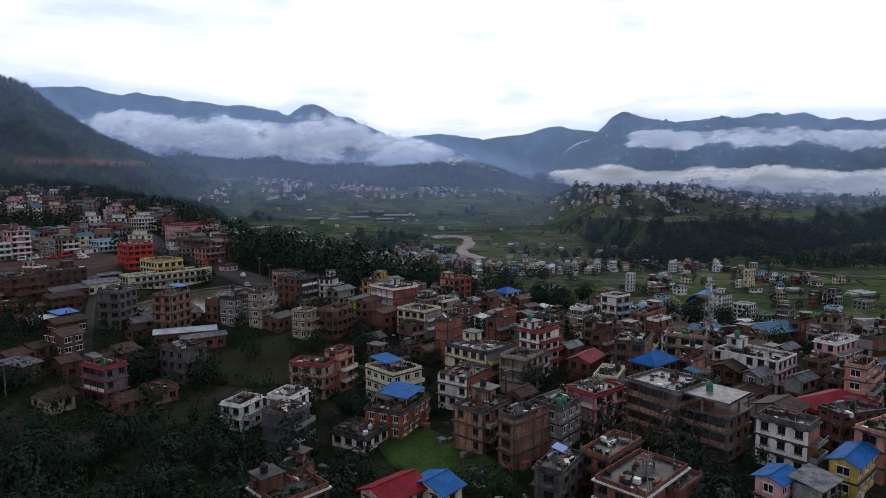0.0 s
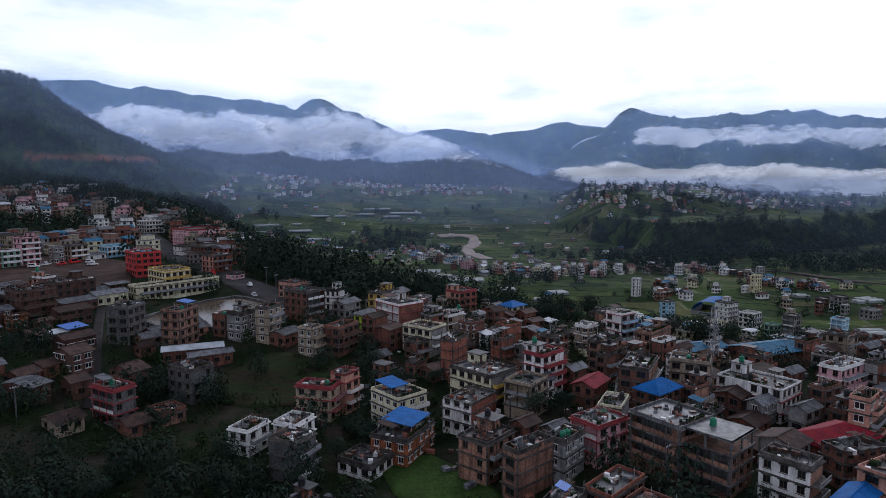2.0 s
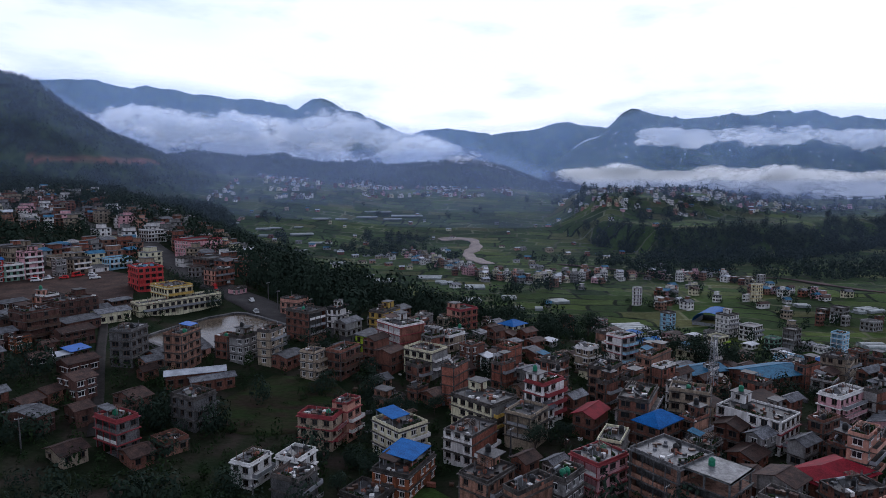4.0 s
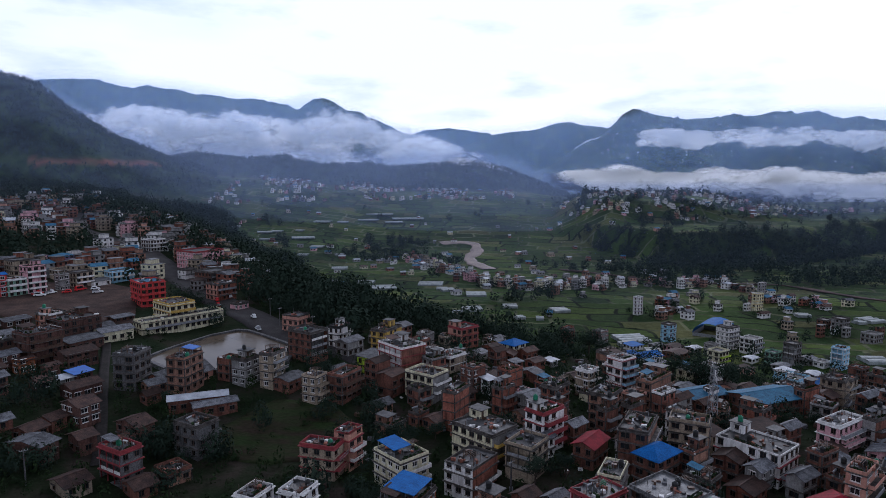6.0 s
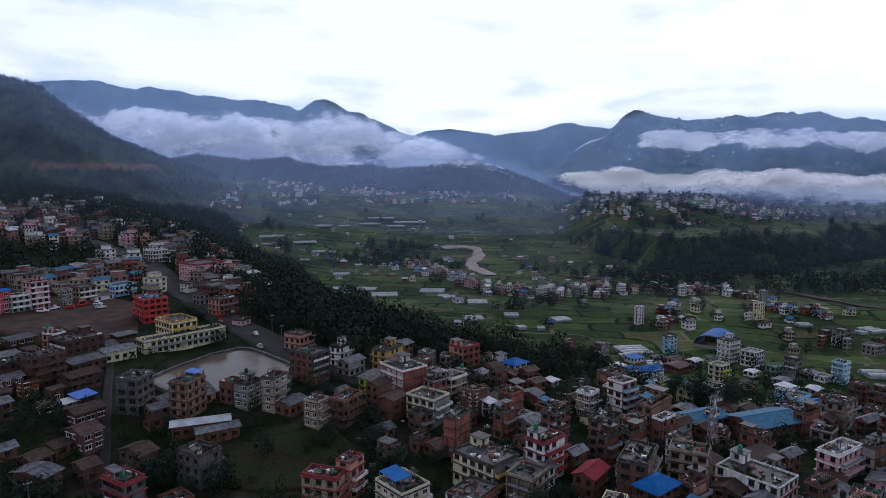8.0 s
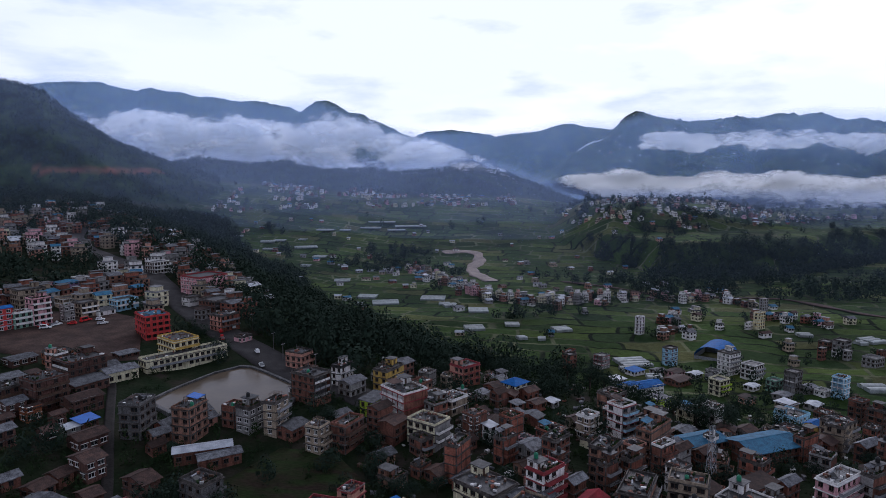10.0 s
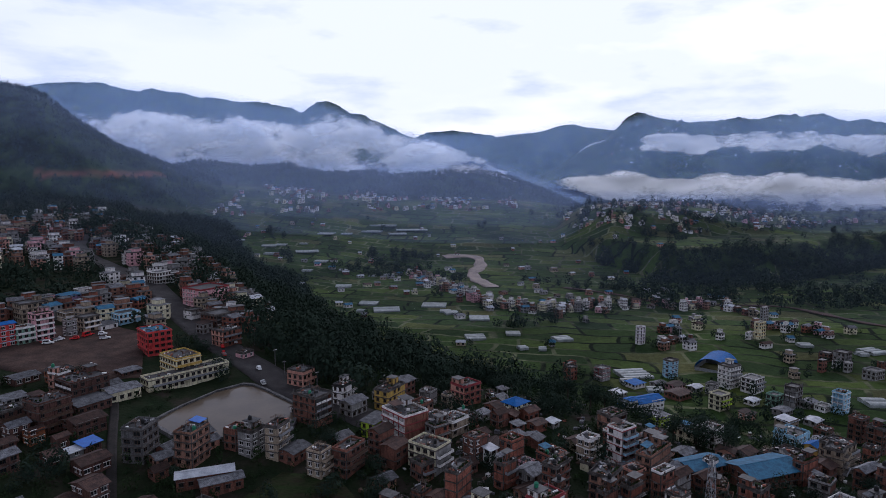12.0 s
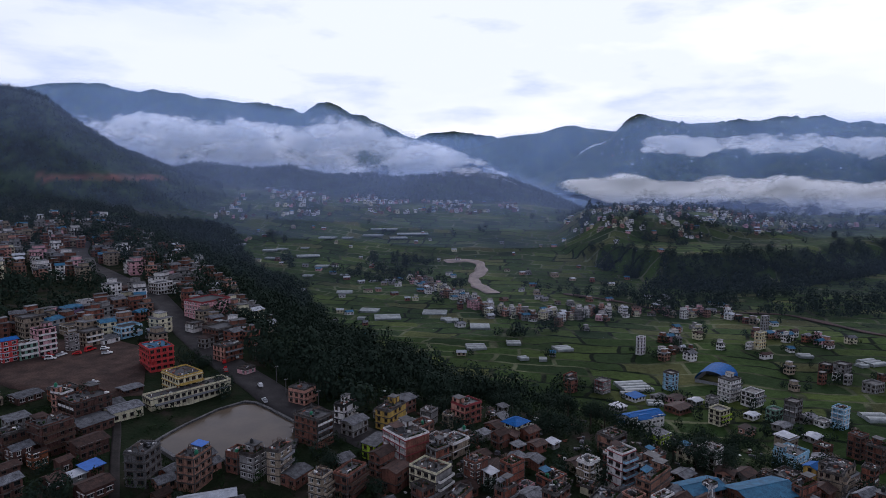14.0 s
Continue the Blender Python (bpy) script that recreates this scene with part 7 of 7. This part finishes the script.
car(-176, 318, 30, CAR_WHITE, "white truck parked at the edge of the square", "pickup truck", 5.2, 1.9, 1)
car(-201, 309, 70, CAR_RED, "faded red truck parked in a row on the square", "truck", 5.4, 2.2, 1)
car(-196, 312, 72, CAR_WHITE, "pale truck parked in a row on the square", "truck", 5.4, 2.2, 1)
car(-187, 322, 70, CAR_RED, "old red bus parked at the edge of the square", "bus", 6.5, 2.5)
car(-181, 325, 20, CAR_WHITE, "white car parked at the edge of the square")
car(-109, 302, 118, CAR_RED, "bright red delivery truck on the main road", "truck", 5.6, 2.4, 1)
car(-104, 290, 118, CAR_WHITE, "white saloon car on the wet main road")
car(-160, 276, 60, CAR_WHITE, "white truck beside the tin barn", "pickup truck", 5.0, 2.0, 1)


# ---- poles and the radio mast ----
def pole(x, y, h=9.0):
    root = tagged(new("utility_pole"), "grey concrete electricity pole with a crossarm", "pole", "electricity poles")
    root.matrix_basis = pose(x, y, ground_at(x, y), 0, 0, 40)
    part("shaft", mesh_of("shaft", [(r * c, r * s, z) for r, z in ((0.16, -0.5), (0.15, h * 0.5), (0.09, h)) for c, s in ((1, 1), (-1, 1), (-1, -1), (1, -1))], grid_faces(3, 4, True) + [(8, 9, 10, 11)], [CONCRETE]), root)
    arm = part("crossarm", boxes("crossarm", STEEL, (-0.9, 0.9, -0.17, -0.1, h - 0.7, h - 0.58)), root)
    for k in (-0.8, -0.3, 0.3, 0.8):
        part("insulator", boxes("insulator", TRIM_WHITE, (k - 0.05, k + 0.05, -0.19, -0.08, h - 0.576, h - 0.36)), arm)


for px, py in ((-72, 274), (-80, 288), (-100, 322), (-128, 366), (-150, 406), (-55, 262), (-37, 118), (-97, 140), (-24, 108), (42, 112), (-8, 150), (16, 140)):
    pole(px, py)


def radio_mast(x, y, z, h):
    """Lattice mast: four legs, rings and diagonals, with drum and panel antennas."""
    root = tagged(new("radio_mast"), "grey steel lattice radio mast with antennas on a rooftop", "mast")
    root.matrix_basis = pose(x, y, z, 0, 0, 30)
    levels, half = 7, (0.95, 0.45)

    def corner(k, s):
        r = half[0] + (half[1] - half[0]) * s
        return Vector((r * (1, -1, -1, 1)[k], r * (1, 1, -1, -1)[k], h * s))

    def strut(a, b, t, name):
        d = (b - a)
        side = d.orthogonal().normalized() * t
        up = d.cross(side).normalized() * t
        v = [tuple(p + q) for p in (a, b) for q in (side, up, -side, -up)]
        part(name, mesh_of(name, v, [(0, 1, 5, 4), (1, 2, 6, 5), (2, 3, 7, 6), (3, 0, 4, 7), (3, 2, 1, 0), (4, 5, 6, 7)], [STEEL]), root)

    for k in range(4):
        strut(corner(k, 0), corner(k, 1), 0.07, "leg")
        for n in range(levels):
            a, b = n / levels, (n + 1) / levels
            strut(corner(k, a), corner((k + 1) % 4, b), 0.04, "brace")
            strut(corner(k, b), corner((k + 1) % 4, b), 0.04, "ring_bar")
    for n, (a, z0) in enumerate(((0.4, 0.82), (2.2, 0.9), (4.2, 0.86), (5.5, 0.72))):
        part("antenna", boxes("antenna", TRIM_WHITE, (-0.14, 0.14, -0.08, 0.08, -0.9, 0.9)), root, at=pose(0.75 * math.cos(a), 0.75 * math.sin(a), h * z0, 0, 0, math.degrees(a) + 90))


radio_mast(71.1, 160.8, 61.5, 13)


# ---- on the roofs ----
def tin_shelter(x, y, z, turn, w, d, mat, label):
    root = tagged(new("roof_shelter"), label, "shelter", "rooftop shelters")
    root.matrix_basis = pose(x, y, z, 0, 0, turn)
    for a in (-1, 1):
        for b in (-1, 1):
            part("post", boxes("post", STEEL, (a * (w / 2 - 0.1) - 0.04, a * (w / 2 - 0.1) + 0.04, b * (d / 2 - 0.1) - 0.04, b * (d / 2 - 0.1) + 0.04, 0, 2.0 if b < 0 else 2.45)), root)
    part("roof", tin_roof("shed", w - 0.4, d - 0.4, 2.0, 0.5, 0.3, mat), root)


def solar_heater(x, y, z, turn):
    root = tagged(new("solar_heater"), "rooftop solar water heater with a silver drum", "solar heater", "solar heaters")
    root.matrix_basis = pose(x, y, z, 0, 0, turn)
    part("collector", mesh_of("collector", [(-0.9, -0.8, 0.2), (0.9, -0.8, 0.2), (0.9, 0.7, 1.3), (-0.9, 0.7, 1.3), (-0.9, -0.8, 0.1), (0.9, -0.8, 0.1), (0.9, 0.7, 1.2), (-0.9, 0.7, 1.2)], [(0, 1, 2, 3), (7, 6, 5, 4), (0, 4, 5, 1), (1, 5, 6, 2), (2, 6, 7, 3), (3, 7, 4, 0)], [TANK_BLACK]), root)
    drum = [(s, 0.85 + 0.24 * math.cos(k * math.pi / 4), 1.5 + 0.24 * math.sin(k * math.pi / 4)) for s in (-1.0, 1.0) for k in range(8)]
    part("drum", mesh_of("drum", drum, grid_faces(2, 8, True) + [tuple(range(8))[::-1], tuple(range(8, 16))], [STEEL]), root)
    for a in (-0.85, 0.85):
        part("leg", boxes("leg", STEEL, (a - 0.03, a + 0.03, 0.66, 0.72, 0, 1.3)), root)


def roof_plants(x, y, z, turn, length, seed):
    rng = np.random.default_rng(seed)
    root = tagged(new("roof_plants"), "row of potted plants along a roof edge", "plants", "rooftop plants")
    root.matrix_basis = pose(x, y, z, 0, 0, turn)
    q = leaf_quads(rng, int(26 * length), "round", 0.16)
    q = q - q.mean(1, keepdims=True) * (0.55, 0.3, 0.25)
    c = q.mean(1, keepdims=True)
    q = (q - c) * 1.6 + np.stack([rng.uniform(-length / 2, length / 2, len(q)), rng.uniform(-0.25, 0.25, len(q)), rng.uniform(0.45, 1.1, len(q))], 1)[:, None]
    part("foliage", quads_object("foliage", q, [LEAF[1]]), root)
    part("trough", boxes("trough", BRICK[0], (-length / 2, length / 2, -0.2, 0.2, 0, 0.42)), root)


def dress_roofs():
    rng = random.Random(77)
    flats = [o for o in scene.objects if o.name.startswith("house") and o.parent is None and any(c.name.startswith("parapet") for c in o.children)]
    for o in flats:
        x, y, z = o.matrix_basis.translation
        if y > 250 or y < 60:
            continue
        turn = math.degrees(o.matrix_basis.to_euler().z)
        roof = next(c for c in o.children if c.name.startswith("roof"))
        lo, hi = Vector(roof.data.vertices[0].co), Vector(roof.data.vertices[6].co)
        w, d, top = hi.x - lo.x, hi.y - lo.y, hi.z
        at = lambda a, b: o.matrix_basis @ Vector((a, b, top + 0.004))
        kind = rng.random()
        if kind < 0.22 and w > 5:
            p = at(-w * 0.22, d * 0.18)
            mat, word = rng.choice(((GREY_TIN, "grey"), (RUST_TIN, "rusty"), (GREY_TIN, "grey"), (TEAL_TIN, "faded blue")))
            tin_shelter(*p, turn, min(4.5, w * 0.45), min(4.0, d * 0.45), mat, f"{word} tin shelter on posts over a flat roof")
        elif kind < 0.55:
            solar_heater(*at(-w * 0.2, 0), turn + rng.uniform(-15, 15))
        if rng.random() < 0.4:
            roof_plants(*at(0, -d / 2 + 0.6), turn, w * rng.uniform(0.4, 0.75), rng.randint(0, 999))
        if rng.random() < 0.15:
            roof_plants(*at(-w / 2 + 0.6, 0), turn + 90, d * rng.uniform(0.3, 0.6), rng.randint(0, 999))


dress_roofs()


def shelter_on(label, w, d, a, b, mat, word):
    """A tin roof on posts over part of the named house's flat roof."""
    for o in list(scene.objects):
        if o.get("label") == label:
            roof = next(c for c in o.children if c.name.startswith("roof"))
            top = roof.data.vertices[6].co.z
            tin_shelter(*(o.matrix_basis @ Vector((a, b, top + 0.004))), math.degrees(o.matrix_basis.to_euler().z), w, d, mat, word)


shelter_on("orange brick house with a blue tin upper roof", 8.6, 7.6, 1.6, 0.2, BLUE_TIN, "bright blue tin roof over a brick house terrace")
shelter_on("cream house with white balconies and a blue tin top", 5.2, 6.5, -1.2, 1.2, BLUE_TIN, "bright blue tin roof over a cream house terrace")
shelter_on("tall narrow brick house with a blue tarpaulin", 4.0, 4.0, 2.0, -1.0, TANK_BLUE, "blue tarpaulin stretched on posts over a roof")
shelter_on("grey concrete house with a blue tarpaulin on its roof", 2.2, 1.8, 0.0, 0.0, TANK_BLUE, "small blue tarpaulin shelter on a concrete roof")


def litter(name, label, spots, seed, mats, low, high):
    """Loose planks, bricks, sheets and tubs, too small to pick apart."""
    rng = random.Random(seed)
    v, f, slots = [], [], []
    for x, y, z in spots:
        a, n0 = rng.uniform(0, math.pi), len(v)
        lx, ly, lz = rng.uniform(low, high), rng.uniform(low * 0.5, high * 0.6), rng.uniform(0.08, high * 0.5)
        box_into(v, f, -lx / 2, lx / 2, -ly / 2, ly / 2, 0, lz)
        c, s = math.cos(a), math.sin(a)
        v[n0:] = [(x + p * c - q * s, y + p * s + q * c, z + r) for p, q, r in v[n0:]]
        slots += [rng.randrange(len(mats))] * 6
    tagged(new(name, mesh_of(name, v, f, list(mats), slots=slots)), label, "clutter", kind="stuff")


def clutter_rods(rng):
    """Poles, rails and low frames of timber and rusted steel standing about on the flat roofs."""
    v, f, slots = [], [], []
    for o in scene.objects:
        if o.parent is not None or not o.name.startswith("house") or o.matrix_basis.translation.y > 300 or not any(c.name.startswith("parapet") for c in o.children):
            continue
        hi = next(c for c in o.children if c.name.startswith("roof")).data.vertices[6].co
        n0 = len(v)
        for _ in range(rng.randint(3, 9)):
            a, b, tall = rng.uniform(-hi.x, hi.x) * 0.94, rng.uniform(-hi.y, hi.y) * 0.94, rng.uniform(0.8, 2.4)
            box_into(v, f, a - 0.045, a + 0.045, b - 0.045, b + 0.045, hi.z - 0.02, hi.z + tall)
            slots += [rng.randrange(3)] * 6
        if rng.random() < 0.6:
            w, d = rng.uniform(1.6, 3.2), rng.uniform(1.6, 3.0)
            a, b, tall = rng.uniform(-hi.x, hi.x - w) * 0.9, rng.uniform(-hi.y, hi.y - d) * 0.9, rng.uniform(1.7, 2.2)
            for p in (a, a + w):
                for q in (b, b + d):
                    box_into(v, f, p - 0.05, p + 0.05, q - 0.05, q + 0.05, hi.z - 0.02, hi.z + tall)
                    slots += [0] * 6
            for k in range(6):
                box_into(v, f, a - 0.3, a + w + 0.3, b + d * k / 5 - 0.04, b + d * k / 5 + 0.04, hi.z + tall, hi.z + tall + 0.09)
                slots += [0] * 6
        v[n0:] = [tuple(o.matrix_basis @ Vector(p)) for p in v[n0:]]
    tagged(new("roof_poles", mesh_of("roof_poles", v, f, [TIMBER, STEEL, CONCRETE], slots=slots)), "thin poles and bare timber frames on the flat roofs", "clutter", kind="stuff")


def roof_litter():
    rng = random.Random(5)
    spots = []
    for o in scene.objects:
        if o.parent is None and o.name.startswith("house"):
            if any(c.name.startswith("parapet") for c in o.children) and o.matrix_basis.translation.y < 330:
                roof = next(c for c in o.children if c.name.startswith("roof"))
                hi = roof.data.vertices[6].co
                for _ in range(rng.randint(12, 26)):
                    p = o.matrix_basis @ Vector((rng.uniform(-hi.x, hi.x) * 0.88, rng.uniform(-hi.y, hi.y) * 0.88, hi.z - 0.02))
                    spots.append(tuple(p))
    clutter_rods(rng)
    litter("roof_clutter", "planks, bricks and tubs left on the flat roofs", spots, 6, (BRICK[0], TIMBER, TRIM_WHITE, ROOFTOP, GREY_TIN, TANK_BLACK, RUST_TIN, LEAF[1], BRICK[1], TIMBER), 0.4, 1.7)


def yard_litter():
    x, y = scatter(44, 4200, -170, 150, 75, 300, lambda x, y, r: clear_of_houses(x, y, -1.0) & (town_side(x, y) < 0.9) & (waves(x, y, 40, 5) > -0.1) & (x > -30 + 0.0 * y) & (r < 0.5))
    litter("yard_clutter", "tin sheets, brick piles and planks lying between the houses", list(zip(x, y, land(x, y))), 7, (BRICK[0], TIMBER, GREY_TIN, GREY_TIN, RUST_TIN, SLAB, TRIM_WHITE), 0.6, 2.6)


# ---- trees and scrub in the town ----
def tree(x, y, high, wide, label, seed, leaves=1700, mat=None, shape="round"):
    rng = np.random.default_rng(seed)
    root = tagged(new("tree"), label, "tree", "trees in the town")
    root.matrix_basis = pose(x, y, ground_at(x, y), 0, 0, rng.uniform(0, 360))
    stem = [trunk_quads(high * 0.62, high * 0.028 + 0.06, 7, (rng.uniform(-0.4, 0.4), rng.uniform(-0.4, 0.4))) - (0, 0, 0.3)]
    crown = []
    for k in range(7):
        a, r = k * 2.4, wide * rng.uniform(0.12, 0.34)
        tip = np.array([r * math.cos(a), r * math.sin(a), high * rng.uniform(0.5, 0.8)])
        limb = trunk_quads(1.0, high * 0.011 + 0.02, 4)
        base = np.array([0, 0, high * rng.uniform(0.28, 0.5)])
        limb = np.stack([base[0] + (tip - base)[0] * limb[..., 2] + limb[..., 0], base[1] + (tip - base)[1] * limb[..., 2] + limb[..., 1], base[2] + (tip - base)[2] * limb[..., 2]], -1)
        stem.append(limb)
        size = wide * rng.uniform(0.42, 0.62)
        puff = leaf_quads(rng, leaves // 7, shape, 0.06)
        crown.append(tip + (puff - (0, 0, 0.45)) * (size, size, size * rng.uniform(0.7, 1.0)))
    part("trunk", quads_object("trunk", np.concatenate(stem), [BARK]), root)
    part("crown", quads_object("crown", np.concatenate(crown), [mat or LEAF[0]]), root)


for k, (x, y, h, w) in enumerate(((65, 274, 15, 11), (58, 290, 14, 11), (74, 284, 12, 9), (50, 300, 12, 10), (30, 278, 11, 9), (96, 232, 13, 12), (104, 226, 11, 10), (90, 240, 11, 9), (112, 240, 10, 9), (-16, 134, 8, 6), (-22, 128, 7, 5), (22, 142, 9, 6), (30, 146, 7, 5), (-10, 168, 7, 7), (-2, 172, 6, 6), (-14, 172, 6, 6), (56, 128, 6, 5), (-96, 92, 9, 7), (-80, 84, 10, 8), (-70, 95, 8, 7), (-58, 80, 9, 8), (-48, 88, 8, 7), (-42, 100, 7, 6), (-88, 108, 8, 7), (-62, 108, 7, 6), (-104, 128, 9, 8), (-54, 118, 6, 6), (40, 100, 6, 6), (44, 104, 5, 5), (120, 178, 7, 7), (134, 190, 8, 7), (-120, 110, 9, 8), (-110, 100, 8, 7), (-40, 208, 7, 7), (-54, 206, 6, 6), (-20, 186, 6, 6))):
    tree(x, y, h, w, "dark leafy tree standing between the houses" if k > 8 else "tall dark broadleaf tree at the edge of the fields", 100 + k)


def clear_of_houses(x, y, gap):
    ok = np.ones(len(x), bool)
    for a, b, r in PLACED:
        if b < 560:
            ok &= np.hypot(x - a, y - b) > r * 1.12 + gap
    return ok


roof_litter()
yard_litter()


def slope_wood(x, y, r):
    a, b = (y - x) * 0.7071, (x + y) * 0.7071
    low_edge = town_side(x, y) < 0.955 + 0.04 * waves(x, y, 60)
    return (b > np.interp(a, TOP_A, TOP_B) - 26) & low_edge & (a > 195 + 12 * waves(x, y, 40)) & (a < 1150) & off_road(x, y, 11) & clear_of_houses(x, y, 2.0) & (r < 0.97)


x, y = scatter(1, 8200, -480, 160, 240, 1250, slope_wood)
stand_of_trees("forest", "dense dark green forest on the slope below the town", x, y, rng_size.uniform(8, 15, len(x)), LEAF[0], 150, 0.075, 11)


def scrub(x, y, r):
    keep = clear_of_houses(x, y, 0.4) & (town_side(x, y) < 0.97) & (near_path(x, y, MAIN_ROAD, 0) > 9) & (near_path(x, y, LANE, 0) > 4)
    keep &= ~((np.hypot((x + 83) / 29, (y - 240) / 33) < 1) | ((np.hypot((x + 45) / 22, (y - 176) / 17) < 1) & (r > 0.32)) | ((x > -236) & (x < -134) & (y > 262) & (y < 346)) | (np.hypot((x - 0) / 13, (y - 117) / 15) < 1))
    dense = np.where((x < -5) & (y < 180), 0.95, 0.75) * np.where(waves(x, y, 55, 3) > -0.35, 1.0, 0.3)
    return keep & (r < dense)


x, y = scatter(41, 9000, -190, 175, 62, 330, scrub)
stand_of_trees("scrub", "dark green scrub, weeds and banana clumps between the houses", x, y, rng_size.uniform(1.0, 3.4, len(x)), LEAF[1], 46, 0.125, 41, ("round", "round", "tall"), 0.75, 0.3)
x, y = scatter(42, 5200, -190, 175, 62, 330, lambda x, y, r: scrub(x, y, r) & clear_of_houses(x, y, 2.0) & ((waves(x, y, 48, 7) > 0.15) | ((x < -25) & (y < 128))))
stand_of_trees("garden_trees", "dark garden trees crowding between the houses", x, y, rng_size.uniform(3.5, 7.5, len(x)), LEAF[0], 250, 0.06, 42, ("round", "tall", "round"))


def hill_gardens(x, y, r):
    ok = (town_side(x, y) < 0.25) & (near_path(x, y, MAIN_ROAD, 0) > 14) & (r < 0.85)
    for a, b, q in PLACED:
        if b > 330 and a < -100:
            ok &= np.hypot(x - a, y - b) > q * 1.2 + 2
    ok &= ~((x > -236) & (x < -134) & (y > 262) & (y < 346))
    return ok & ((waves(x, y, 120, 5) > 0.05) | (r < 0.3) | in_wood(x, y))


x, y = scatter(43, 7000, -900, -110, 300, 1150, hill_gardens)
stand_of_trees("hillside_trees", "dark trees spread between the houses of the upper town", x, y, rng_size.uniform(6, 12, len(x)), LEAF[0], 60, 0.115, 43)


def valley_gardens():
    """Low trees standing round the houses of the valley floor and the lower town."""
    rng = np.random.default_rng(8)
    xs, ys = [], []
    for a, b, q in PLACED:
        if 300 < b < 700 and town_side(a, b) > 0.5:
            for _ in range(3):
                t, r = rng.uniform(0, 6.28), q * 1.2 + rng.uniform(1.5, 7)
                xs.append(a + r * math.cos(t))
                ys.append(b + r * math.sin(t))
    x, y = np.array(xs), np.array(ys)
    keep = np.ones(len(x), bool)
    for a, b, q in PLACED:
        keep &= np.hypot(x - a, y - b) > q + 0.8
    x, y = x[keep], y[keep]
    stand_of_trees("valley_gardens", "small dark trees round the houses on the valley floor", x, y, rng.uniform(2.5, 6.5, len(x)), LEAF[0], 60, 0.13, 45)


valley_gardens()
